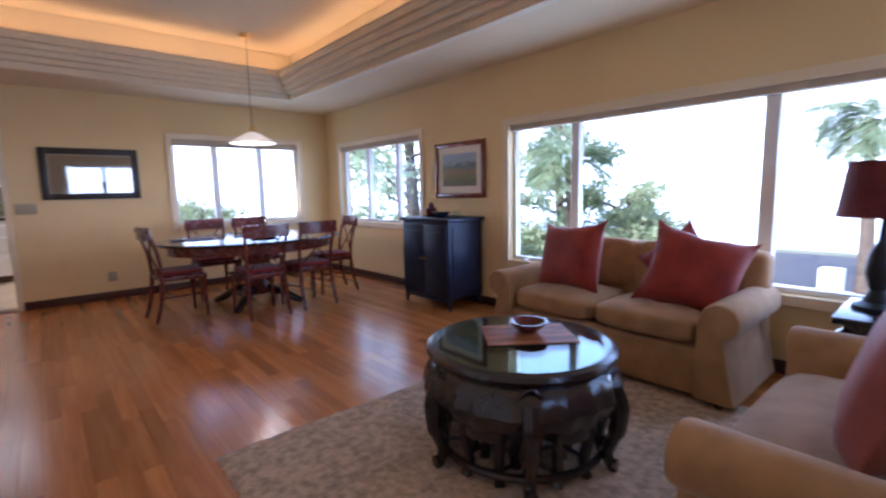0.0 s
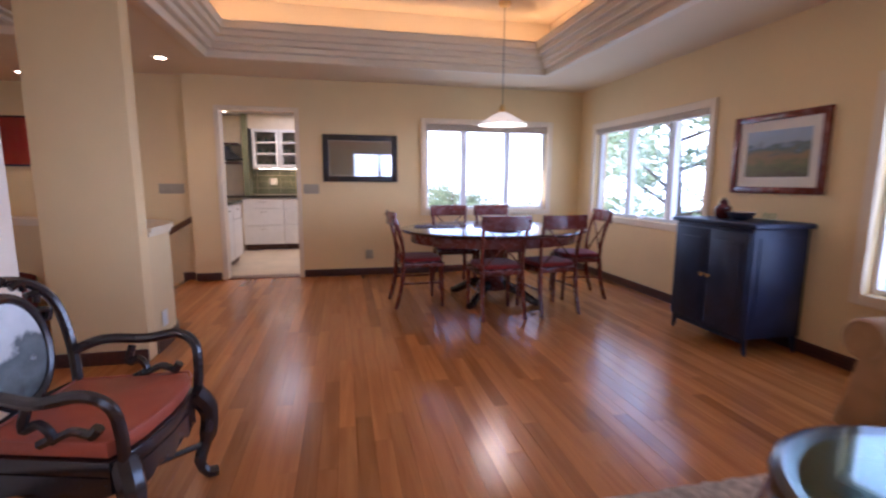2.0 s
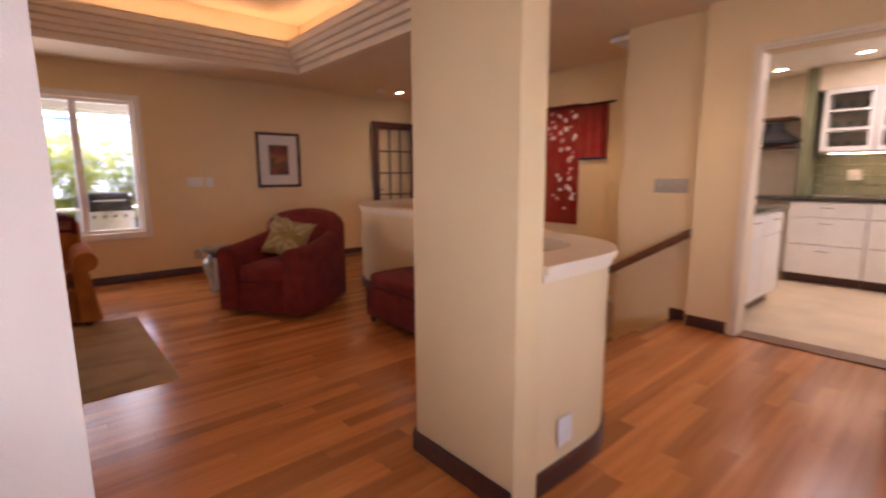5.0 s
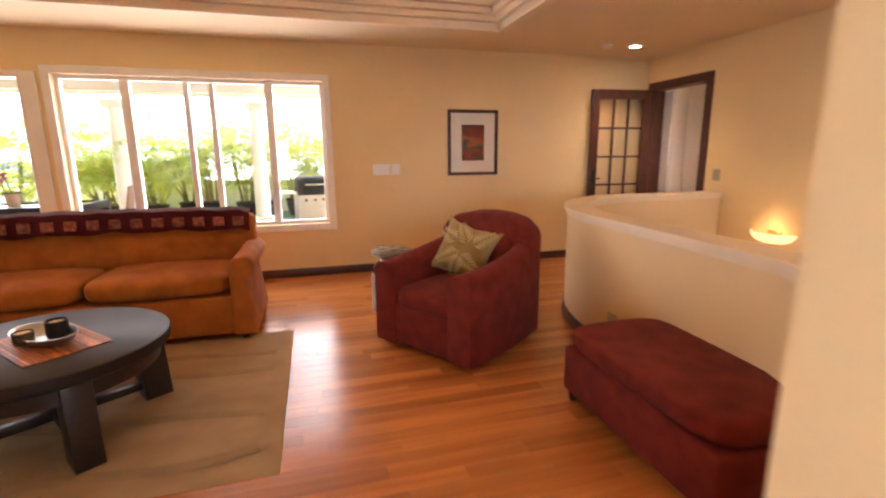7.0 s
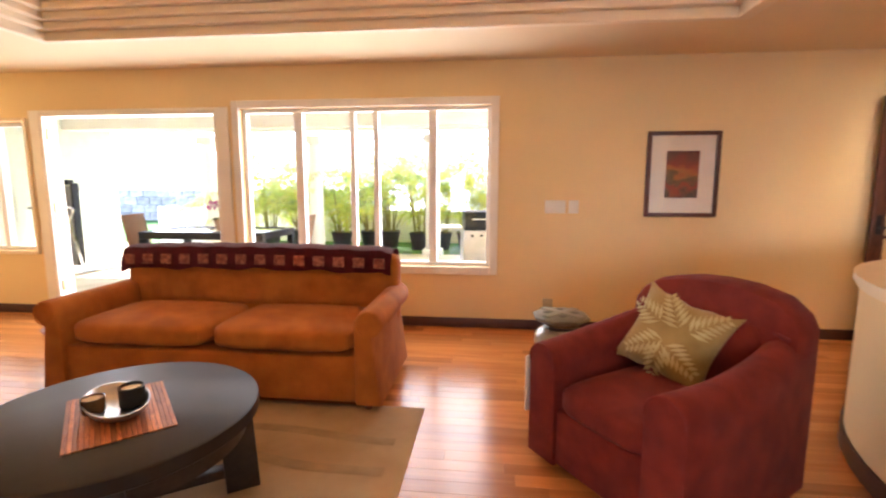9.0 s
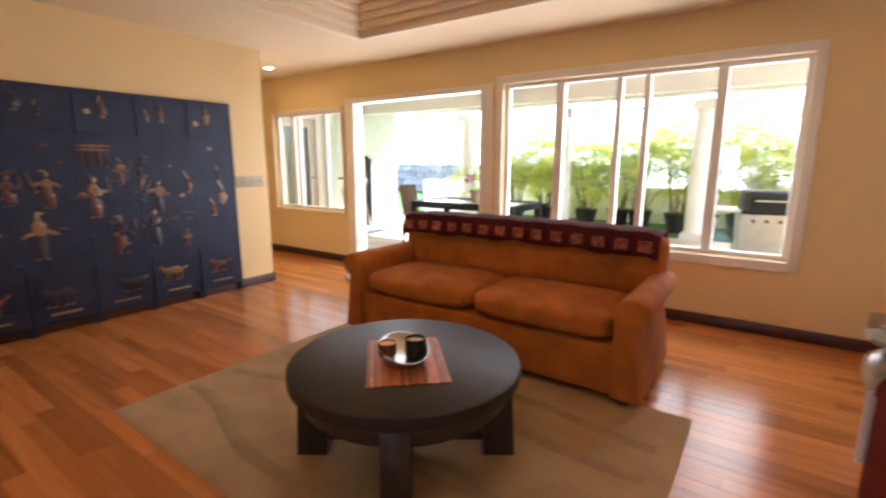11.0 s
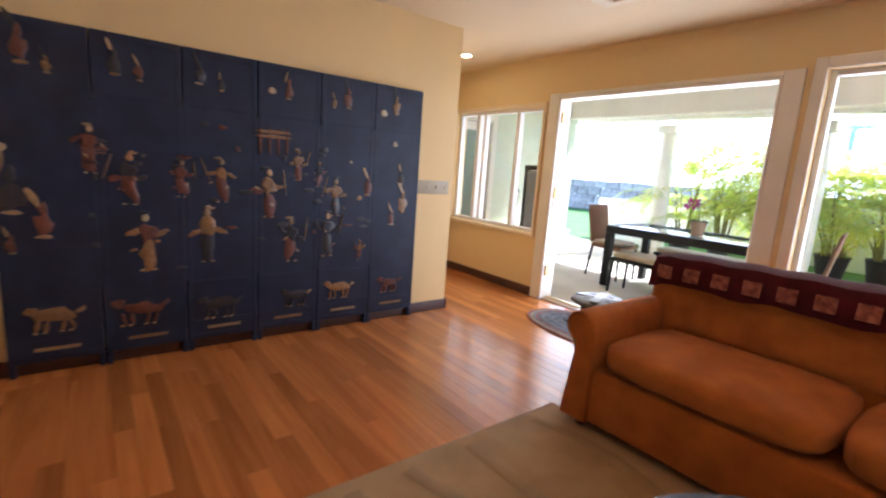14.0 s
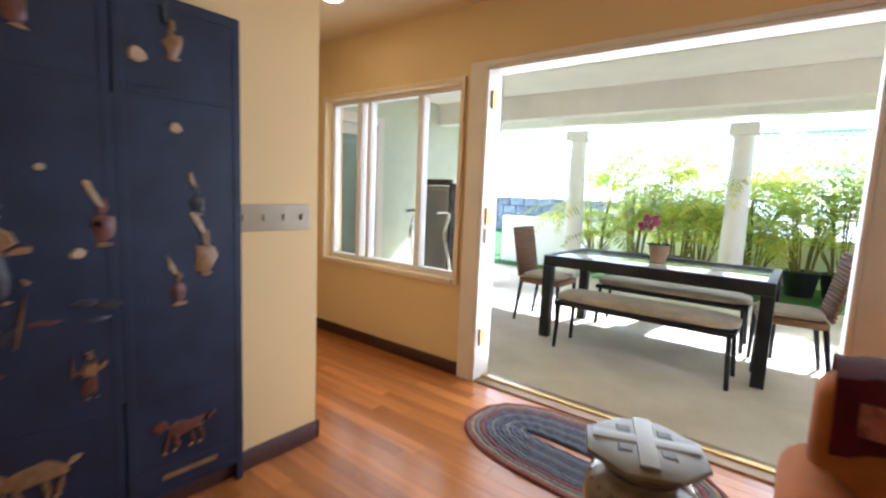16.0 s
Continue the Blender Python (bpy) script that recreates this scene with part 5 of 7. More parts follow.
part("lower_rail", tube([(-0.24, -0.25, 0.46), (0, -0.265, 0.475), (0.24, -0.25, 0.46)], 0.018, 8), BLACKW, ac)
part("stretcher", tube([(-0.25, -0.24, 0.16), (0, 0.02, 0.17), (0.27, 0.25, 0.16)], 0.013, 6), BLACKW, ac)
part("stretcher", tube([(0.25, -0.24, 0.16), (0, 0.0, 0.155), (-0.27, 0.25, 0.16)], 0.013, 6), BLACKW, ac)

# side table and lamp
sd = thing("side_table", "carved black wooden side table beside the window", "side table", pose(0.68, 3.42, 0))
part("tabletop", box(-0.32, -0.28, 0.55, 0.32, 0.28, 0.585, 0.008), BLACKW, sd)
part("apron", box(-0.28, -0.24, 0.47, 0.28, 0.24, 0.548, 0.006), BLACKW, sd)
for sx in (-1, 1):
    for sy in (-1, 1):
        part("leg", tube(smooth_path([(sx * 0.26, sy * 0.22, 0.50), (sx * 0.30, sy * 0.26, 0.42), (sx * 0.27, sy * 0.23, 0.15), (sx * 0.29, sy * 0.25, 0.0)], 4), [0.035] * 5 + [0.025] * 8, 8), BLACKW, sd)
part("lower_shelf", box(-0.26, -0.22, 0.14, 0.26, 0.22, 0.165, 0.005), BLACKW, sd)
lm = thing("table_lamp", "table lamp with a dark red drum shade and black base", "table lamp", pose(0.49, 3.44, 0.585))
part("lamp_base", lathe([(0, 0), (0.10, 0), (0.10, 0.02), (0.06, 0.04), (0.035, 0.10), (0.06, 0.18), (0.05, 0.28), (0.02, 0.34), (0.012, 0.52), (0, 0.52)], 24), BLACKM, lm)
part("shade", lathe([(0.19, 0.46), (0.155, 0.73), (0.152, 0.73), (0.187, 0.46)], 40), weave("red_shade", (0.14, 0.022, 0.018), (0.10, 0.016, 0.014), 10), lm, "dark red fabric shade")


# ---- family room ----
fs = sofa("family_sofa", "rust orange upholstered sofa with rolled arms facing the coffee table", pose(-1.38, -4.72, 0, 0, 0, 0), 2.16, 0.90, 0.62, 0.83, 0.46, ORANGE, 2, 0, "sofa", 0.155, 0.082)
part("back_pad", turned(cushion(1.84, 0.36, 0.16, 0.25), Matrix.Translation((0, -0.235, 0.63)) @ Matrix.Rotation(radians(98), 4, "X")), ORANGE, fs)
throw = thing("throw_blanket", "burgundy patterned throw folded over the sofa back", "blanket", pose(-1.38, -5.03, 0.0))
fold = [(-0.19, 0.50), (-0.17, 0.70), (-0.155, 0.82), (-0.11, 0.872), (0.02, 0.885), (0.095, 0.865), (0.135, 0.80), (0.147, 0.715)]
bm = bmesh.new()
cols = []
for i in range(61):
    x = -1.01 + 2.02 * i / 60
    u = x / 1.08
    col = []
    for k, (y, z) in enumerate(fold):
        zz = z + 0.018 * (1 - u * u) + 0.004 * math.sin(i * 0.9 + k) - (0.012 if abs(u) > 0.9 else 0)
        if k == len(fold) - 1:
            zz += 0.008 * math.sin(i * 0.5)
        col.append(bm.verts.new((x, y, zz)))
    cols.append(col)
for a, b in zip(cols, cols[1:]):
    for k in range(len(fold) - 1):
        bm.faces.new((a[k], b[k], b[k + 1], a[k + 1]))
bmesh.ops.solidify(bm, geom=bm.faces[:], thickness=0.012)
THROW = weave("throw_wool", (0.13, 0.012, 0.018), (0.085, 0.009, 0.013), 14)
part("cloth", bm, THROW, throw)
MOTIF = weave("throw_motif", (0.34, 0.12, 0.07), (0.15, 0.03, 0.03), 34)
for i in range(14):
    x = -0.93 + i * 0.143
    u = x / 1.08
    z = 0.785 + 0.018 * (1 - u * u)
    part("woven_square", turned(box(x - 0.040, -0.002, -0.036, x + 0.040, 0.003, 0.036, 0.002, 1), Matrix.Translation((0, 0.1485, z)) @ Matrix.Rotation(radians(8), 4, "X")), MOTIF, throw, smooth=False)

plush_rug("area_rug", "pale tan area rug carved with wavy lines", -2.70, -4.40, -0.17, -2.72, mat("tan_wool", (0.43, 0.31, 0.18), 0.95, vary=0.10, scale=4, fine=260, bump=0.5, spec=0.1, second=(0.36, 0.25, 0.14)), 0.010, 5.0, 0.002)
for k, (y0, amp, ph, x0, x1) in enumerate(((-2.98, 0.10, 0.3, -2.6, -0.25), (-3.35, 0.13, 1.6, -2.6, -0.25), (-3.75, 0.10, 2.9, -2.6, -0.25), (-4.1, 0.08, 0.9, -2.6, -0.25))):
    line = [(x0 + (x1 - x0) * i / 40, y0 + amp * math.sin(ph + 4.2 * i / 40) + 0.04 * math.sin(ph * 2 + 11 * i / 40), 0.0125) for i in range(41)]
    tagged(part("rug_wave", tube(line, 0.035, 8, flat=0.10), mat("tan_wool_dark", (0.34, 0.24, 0.13), 0.95, vary=0.15, fine=260, bump=0.5)), "raised wavy tan line woven in the rug", "rug wave", "waves of the rug", "stuff")

t2 = thing("round_coffee_table", "round espresso wooden coffee table with flat splayed legs", "coffee table", pose(-1.66, -3.36, 0.012))
part("tabletop", lathe([(0, 0.385), (0.492, 0.385), (0.500, 0.392), (0.502, 0.415), (0.500, 0.440), (0.492, 0.446), (0, 0.446)], 72), mat("espresso_top", (0.020, 0.017, 0.015), 0.48, vary=0.25, scale=5, fine=60, bump=0.03, spec=0.35), t2, "dark satin round top")
part("apron", lathe([(0.43, 0.30), (0.445, 0.30), (0.445, 0.384), (0.43, 0.384)], 64), ESPRESSO, t2)
for a in (35, 125, 215, 305):
    lg = box(0.33, -0.055, 0.0, 0.465, 0.055, 0.384, 0.006)
    for v in lg.verts:
        if v.co.z < 0.2:
            v.co.x += 0.02
    part("leg", turned(lg, Matrix.Rotation(radians(a), 4, "Z")), ESPRESSO, t2)
part("lower_stretcher", turned(box(-0.36, -0.03, 0.06, 0.36, 0.03, 0.10, 0.004), Matrix.Rotation(radians(35), 4, "Z")), ESPRESSO, t2)
part("lower_stretcher", turned(box(-0.36, -0.03, 0.06, 0.36, 0.03, 0.0995, 0.004), Matrix.Rotation(radians(125), 4, "Z")), ESPRESSO, t2)
slat_mat("striped_mat", "orange striped slatted mat on the round table", pose(-1.685, -3.33, 0.459, 0, 0, -47), 0.47, 0.33, 22, wood("striped_slats", (0.26, 0.07, 0.02), (0.55, 0.20, 0.055), 0.45, (3, 12, 12), 0, 0.0, 0.9))
dish = thing("silver_dish", "oval silver leaf-shaped dish on the striped mat", "dish", pose(-1.67, -3.34, 0.4645, 0, 0, -40))
part("dish_body", lathe([(0, 0.010), (0.09, 0.012), (0.145, 0.03), (0.165, 0.05), (0.172, 0.050), (0.150, 0.022), (0.10, 0.0), (0, 0.0)], 40, 1.08, 0.62), mat("dull_silver", (0.42, 0.41, 0.40), 0.28, 1.0, 0.15), dish)
cup = thing("black_candle_jar", "short black candle jar in the silver dish", "candle jar", pose(-1.71, -3.37, 0.4765))
part("jar", lathe([(0, 0), (0.042, 0), (0.045, 0.01), (0.045, 0.075), (0.040, 0.078), (0.038, 0.06), (0, 0.06)], 28), BLACKM, cup)
part("wax", lathe([(0, 0.0605), (0.037, 0.0605), (0.037, 0.066), (0, 0.067)], 20), mat("wax", (0.75, 0.68, 0.55), 0.5), cup)
cup2 = thing("brown_candle_jar", "short brown glass candle jar in the silver dish", "candle jar", pose(-1.61, -3.30, 0.4765))
part("jar", lathe([(0, 0), (0.036, 0), (0.04, 0.01), (0.04, 0.055), (0.036, 0.056), (0.034, 0.04), (0, 0.04)], 28), mat("brown_glass", (0.10, 0.05, 0.02), 0.12, vary=0.2), cup2)
part("wax", lathe([(0, 0.041), (0.033, 0.041), (0.033, 0.05), (0, 0.051)], 20), mat("amber_wax", (0.55, 0.36, 0.16), 0.5), cup2)

# burgundy swivel chair with a leaf pillow
def tub_chair(at):
    """A swivel tub chair that faces +y: full arms that climb into an arched back."""
    c = thing("burgundy_armchair", "burgundy upholstered swivel tub chair with arched back", "armchair", at)
    part("swivel_base", lathe([(0, 0), (0.27, 0), (0.28, 0.02), (0.26, 0.045), (0, 0.045)], 32), BASEB, c, "dark round swivel base")
    for side in (-1, 1):
        x, r = side * 0.315, 0.088
        outline = [(x - r, 0.04), (x - r, 0.51)] + [(x + r * math.cos(radians(a)), 0.515 + r * math.sin(radians(a))) for a in range(165, -1, -15)] + [(x + r, 0.04)]
        arm = upright(outline, -0.44, 0.415, 0.014)
        bmesh.ops.subdivide_edges(arm, edges=[e for e in arm.edges if abs(e.verts[0].co.y - e.verts[1].co.y) > 0.5], cuts=7, use_grid_fill=True)
        for v in arm.verts:
            u = (0.415 - v.co.y) / 0.855
            if v.co.z > 0.3:
                v.co.z += 0.12 * u * u * (v.co.z - 0.3) / 0.3
            v.co.x += side * 0.030 * math.sin(math.pi * min(1, u * 1.1))
        a = part("arm", arm, BURG, c)
        part("arm_piping", tube([(x + r * 0.94 * math.cos(radians(t)), 0.414, 0.515 + r * 0.94 * math.sin(radians(t))) for t in range(-10, 191, 20)], 0.005, 6), BURG, a)
    arch = [(-0.37, 0.04), (0.37, 0.04), (0.40, 0.60), (0.395, 0.73), (0.36, 0.79), (0.28, 0.845), (0.14, 0.875), (0.0, 0.882), (-0.14, 0.875), (-0.28, 0.845), (-0.36, 0.79), (-0.395, 0.73), (-0.40, 0.60)]
    bk = upright(arch, -0.49, -0.29, 0.045)
    for v in bk.verts:
        v.co.y += -0.10 * max(0, v.co.z - 0.35) + 0.04 * (v.co.x / 0.40) ** 2
    back = part("back", bk, BURG, c)
    part("back_seam", tube(smooth_path([(-0.36, -0.285, 0.70), (-0.18, -0.325, 0.735), (0, -0.335, 0.745), (0.18, -0.325, 0.735), (0.36, -0.285, 0.70)], 5), 0.008, 6), BURG, back)
    part("back_cushion", turned(cushion(0.52, 0.34, 0.15, 0.35), Matrix.Translation((0, -0.24, 0.58)) @ Matrix.Rotation(radians(100), 4, "X")), BURG, c)
    part("seat_cushion", turned(cushion(0.475, 0.66, 0.165, 0.30), Matrix.Translation((0, 0.085, 0.285))), BURG, c)
    part("front_panel", box(-0.245, -0.20, 0.04, 0.245, 0.392, 0.31, 0.02, 3), BURG, c)
    return c


tub_chair(pose(-3.84, -3.88, 0, 0, 0, -55))
leafp = thing("leaf_pillow", "olive gold pillow embroidered with fern leaves on the armchair", "pillow", pose(-3.93, -4.00, 0.615, 28, -14, -46))
part("pillow_body", pillow(0.44, 0.42, 0.15), weave("olive_gold_cloth", (0.30, 0.20, 0.06), (0.23, 0.145, 0.04), 8), leafp)
FERN = weave("fern_stitch", (0.46, 0.37, 0.16), (0.38, 0.30, 0.12), 10)
for fx, fz, fa in ((-0.12, 0.10, 130), (0.02, 0.10, 50), (0.13, 0.06, 20), (-0.08, -0.08, 200), (0.07, -0.08, -40), (0.0, -0.13, 265)):
    bm = bmesh.new()
    for s in (-1, 1):
        for j in range(7):
            t = j / 7
            a = radians(fa)
            bx, bz = fx + math.cos(a) * (t - 0.4) * 0.18, fz + math.sin(a) * (t - 0.4) * 0.18
            b2 = a + s * radians(50)
            ln = 0.085 * (1 - 0.7 * t)
            e = Vector((bx + math.cos(b2) * ln, 0, bz + math.sin(b2) * ln))
            nrm = Vector((-math.sin(b2), 0, math.cos(b2))) * 0.009
            pts = [Vector((bx, 0, bz)), (Vector((bx, 0, bz)) + e) / 2 + nrm, e, (Vector((bx, 0, bz)) + e) / 2 - nrm]
            vs = []
            for p in pts:
                u, w = p.x / 0.22, p.z / 0.21
                puff = max(0.04, (max(0, 1 - u ** 4) * max(0, 1 - w ** 4)) ** 0.5)
                vs.append(bm.verts.new((p.x, 0.075 * puff + 0.003, p.z)))
            bm.faces.new(vs)
    part("fern_embroidery", bm, FERN, leafp)

ot = thing("ottoman", "burgundy upholstered rectangular ottoman against the half wall", "ottoman", pose(-4.42, -2.46, 0))
part("base", box(-0.28, -0.50, 0.05, 0.28, 0.50, 0.30, 0.025, 3), BURG, ot)
part("top_cushion", turned(cushion(0.58, 1.02, 0.13, 0.2), Matrix.Translation((0, 0, 0.295))), BURG, ot)
for sx in (-1, 1):
    for sy in (-1, 1):
        part("foot", lathe([(0, 0), (0.02, 0), (0.028, 0.05), (0, 0.05)], 12), BASEB, ot, at=pose(sx * 0.24, sy * 0.45, 0))

cl = thing("draped_cloth", "small white cloth hung over the armchair's side", "cloth", pose(-3.298, -4.032, 0.0, 0, 0, -55))
part("cloth", box(-0.006, -0.05, 0.22, 0.006, 0.05, 0.50, 0.005), mat("white_cotton", (0.72, 0.68, 0.60), 0.9, vary=0.08, fine=300, bump=0.4), cl)

# teak wall cabinet with shelf poles
CABY = -1.225
for k, (x0, x1) in enumerate(((-1.75, -0.94), (-0.94, -0.13), (-0.13, 0.68))):
    u = thing("teak_cabinet", "low teak cabinet with plain doors along the wall", "cabinet", pose(x0, CABY, 0), "teak cabinets along the wall")
    w = x1 - x0
    part("body", box(0.002, -0.46, 0.07, w - 0.002, -0.004, 0.69, 0.003), TEAK, u, smooth=False)
    part("plinth", box(0.01, -0.43, 0.0, w - 0.01, -0.01, 0.07), BASEB, u, smooth=False)
    for j in range(2):
        d = part("door", box(0.008 + j * w / 2, -0.482, 0.08, w / 2 - 0.006 + j * w / 2, -0.462, 0.682, 0.003), TEAK, u, smooth=False)
        part("edge_band", box(w / 2 - 0.006 + j * w / 2, -0.484, 0.08, w / 2 + 0.006 + j * w / 2 - 0.001, -0.47, 0.684, 0.001), DARKDOOR, d, smooth=False)
tagged(part("teak_worktop", box(-1.77, CABY - 0.495, 0.692, 0.70, CABY - 0.002, 0.72, 0.006), TEAKT), "long polished teak top on the low cabinets", "worktop")
tagged(part("back_ledge", box(-1.77, CABY - 0.03, 0.721, 0.70, CABY - 0.004, 0.775, 0.004), TEAKT), "teak ledge along the wall behind the cabinet top", "ledge")
for x in (-1.2, 0.66):
    tagged(part("shelf_pole", tube([(x, CABY - 0.315, 0.722), (x, CABY - 0.315, H - 0.002)], 0.014, 8), DARKDOOR), "dark slender upright pole of the wall shelving", "shelf pole", "shelf poles")
for z in (1.28, 1.62, 1.98):
    g = thing("glass_shelf", "thin clear glass wall shelf held by dark poles", "shelf", pose(-0.3, CABY - 0.20, z), "glass shelves")
    part("glass_plate", box(-1.0, -0.10, 0, 0.92, 0.10, 0.008, 0.002), GLASSG, g)
    for x in (-0.9, 0.0, 0.9):
        part("clip", box(x - 0.012, -0.10, -0.014, x + 0.012, -0.06, 0.0), BRASS, g)

# lacquer folding screen with inlaid shapes
INL = [mat("inlay_" + nm, c, 0.35, vary=0.25, scale=40, bump=0.1) for nm, c in (("bone", (0.33, 0.225, 0.12)), ("jade", (0.032, 0.034, 0.042)), ("coral", (0.14, 0.05, 0.035)), ("ochre", (0.25, 0.14, 0.06)), ("grey", (0.036, 0.034, 0.044)), ("pearl", (0.50, 0.37, 0.22)))]
rnd = random.Random(7)


def blob(cx, cz, rx, rz, depth=0.004, n=10, wob=0.34, turn=0.0):
    """A low rounded inlay that stands proud of the panel's -x face."""
    bm = bmesh.new()
    ring, top = [], []
    for k in range(n):
        a = 2 * math.pi * k / n
        q = 1 + rnd.uniform(-wob, wob)
        y, z = rx * q * math.cos(a), rz * q * math.sin(a)
        y, z = y * math.cos(turn) - z * math.sin(turn), y * math.sin(turn) + z * math.cos(turn)
        ring.append(bm.verts.new((0, cx + y, cz + z)))
        top.append(bm.verts.new((-depth, cx + y * 0.8, cz + z * 0.8)))
    for k in range(n):
        bm.faces.new((ring[k], ring[(k + 1) % n], top[(k + 1) % n], top[k]))
    bm.faces.new(top)
    bmesh.ops.recalc_face_normals(bm, faces=bm.faces[:])
    return bm


def robed(p, y, z, h, c1, c2):
    """A draped inlay shape of small pieces with a pale cap."""
    lean = rnd.uniform(-0.25, 0.25)
    part("inlay", blob(y + lean * 0.03, z - h * 0.22, h * 0.11, h * 0.24, turn=lean), INL[c1], p)
    part("inlay", blob(y, z + h * 0.08, h * 0.13, h * 0.14, 0.008, turn=lean), INL[c2], p)
    part("inlay", blob(y + rnd.uniform(-0.012, 0.012), z + h * 0.30, h * 0.05, h * 0.06, 0.009, 8, 0.08), INL[rnd.choice((0, 3, 5))], p)
    part("inlay", blob(y + rnd.uniform(-0.02, 0.02), z + h * 0.38, h * 0.075, h * 0.03, 0.007, 8), INL[rnd.choice((1, 0, 4))], p)
    for s in (-1, 1):
        part("inlay", blob(y + s * h * 0.18, z + h * rnd.uniform(-0.05, 0.14), h * 0.10, h * 0.045, 0.007, 8, turn=s * rnd.uniform(-0.6, 1.0)), INL[rnd.choice((c1, c2))], p)
        part("inlay", blob(y + s * h * 0.07, z - h * 0.47, h * 0.035, h * 0.018, 0.006, 7), INL[0], p)
        part("inlay", blob(y + s * h * rnd.uniform(0.04, 0.2), z - h * rnd.uniform(-0.05, 0.3), h * 0.05, h * 0.022, 0.009, 6, 0.3, rnd.uniform(-1, 1)), INL[rnd.choice((0, 3, 2, 5))], p)
    if rnd.random() < 0.6:
        part("inlay", blob(y + rnd.choice((-1, 1)) * h * 0.28, z + h * 0.15, h * 0.012, h * 0.26, 0.006, 6, 0.1, rnd.uniform(-0.4, 0.4)), INL[rnd.choice((0, 3))], p)


def beast(p, y, z, w, c):
    part("inlay", blob(y, z, w * 0.40, w * 0.15), INL[c], p)
    part("inlay", blob(y + w * 0.42, z + w * 0.12, w * 0.14, w * 0.11, 0.007), INL[c], p)
    part("inlay", blob(y - w * 0.46, z + w * 0.06, w * 0.13, w * 0.05, 0.006, 8, turn=-0.6), INL[rnd.choice((0, c))], p)
    for dx in (-0.30, -0.14, 0.16, 0.32):
        part("inlay", blob(y + dx * w, z - w * 0.24, w * 0.045, w * 0.15, 0.006, 7, turn=rnd.uniform(-0.4, 0.4)), INL[c], p)
        part("inlay", blob(y + dx * w + 0.01, z - w * 0.40, w * 0.05, w * 0.03, 0.007, 6), INL[0], p)


def vessel(p, y, z, s, c):
    part("inlay", blob(y, z, 0.028 * s, 0.042 * s), INL[c], p)
    part("inlay", blob(y, z + 0.055 * s, 0.012 * s, 0.022 * s), INL[rnd.choice((c, 3))], p)
    part("inlay", blob(y + 0.02 * s, z + 0.09 * s, 0.010 * s, 0.04 * s, 0.006, 8, turn=rnd.uniform(-0.5, 0.5)), INL[rnd.choice((0, 5, 1))], p)
    part("inlay", blob(y, z - 0.045 * s, 0.022 * s, 0.008 * s, 0.007, 7), INL[rnd.choice((0, 3))], p)


screen = thing("lacquer_screen", "black lacquer folding screen inlaid with figures and vases", "folding screen", pose(XE - 0.036, -3.245, 0))
PW = 0.4233
for i in range(6):
    y0 = 1.27 - (i + 1) * PW
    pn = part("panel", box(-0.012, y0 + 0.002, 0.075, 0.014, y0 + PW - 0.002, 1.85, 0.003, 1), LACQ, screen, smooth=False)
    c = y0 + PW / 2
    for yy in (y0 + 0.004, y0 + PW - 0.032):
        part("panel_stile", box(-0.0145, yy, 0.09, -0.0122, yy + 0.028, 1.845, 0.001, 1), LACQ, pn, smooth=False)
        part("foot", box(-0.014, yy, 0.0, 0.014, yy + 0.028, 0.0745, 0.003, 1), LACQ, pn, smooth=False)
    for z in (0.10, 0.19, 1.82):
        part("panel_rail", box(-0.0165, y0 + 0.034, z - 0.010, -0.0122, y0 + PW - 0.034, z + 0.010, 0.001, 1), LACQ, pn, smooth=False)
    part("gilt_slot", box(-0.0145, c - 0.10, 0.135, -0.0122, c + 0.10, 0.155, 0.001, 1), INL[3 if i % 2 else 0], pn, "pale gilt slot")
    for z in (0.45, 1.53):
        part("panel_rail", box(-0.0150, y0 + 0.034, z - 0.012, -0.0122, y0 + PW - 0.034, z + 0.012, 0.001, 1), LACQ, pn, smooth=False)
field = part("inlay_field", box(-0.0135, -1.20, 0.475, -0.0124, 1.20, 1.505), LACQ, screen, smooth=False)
# vases along the top: place across, height, size, colour
for y, z, k, c in ((1.12, 1.70, 1.5, 2), (1.02, 1.63, 0.7, 3), (0.74, 1.69, 1.1, 4), (0.63, 1.66, 0.8, 2), (0.33, 1.70, 1.0, 4), (0.21, 1.66, 0.6, 4), (-0.20, 1.69, 1.0, 2), (-0.52, 1.66, 0.6, 3), (-0.63, 1.69, 1.1, 2), (-1.03, 1.70, 1.1, 3)):
    vessel(field, y, z, k, c)
# vases and dishes down the outer leaves
for y, z, k, c in ((1.19, 0.98, 1.9, 4), (1.08, 0.83, 1.5, 2), (1.21, 0.72, 0.8, 2), (-1.13, 0.96, 1.4, 3), (-1.03, 0.84, 1.0, 2), (-1.10, 1.16, 0.9, 4), (-0.81, 1.08, 1.2, 2)):
    vessel(field, y, z, k, c)
for y, z, r in ((1.22, 1.22, 0.026), (-0.09, 1.68, 0.026), (-0.92, 1.64, 0.030), (-1.03, 1.42, 0.024), (-0.66, 1.26, 0.014), (-0.74, 1.0, 0.022)):
    part("inlay", blob(y, z, r, r * 0.85, 0.008, 9, 0.12), INL[5], field)
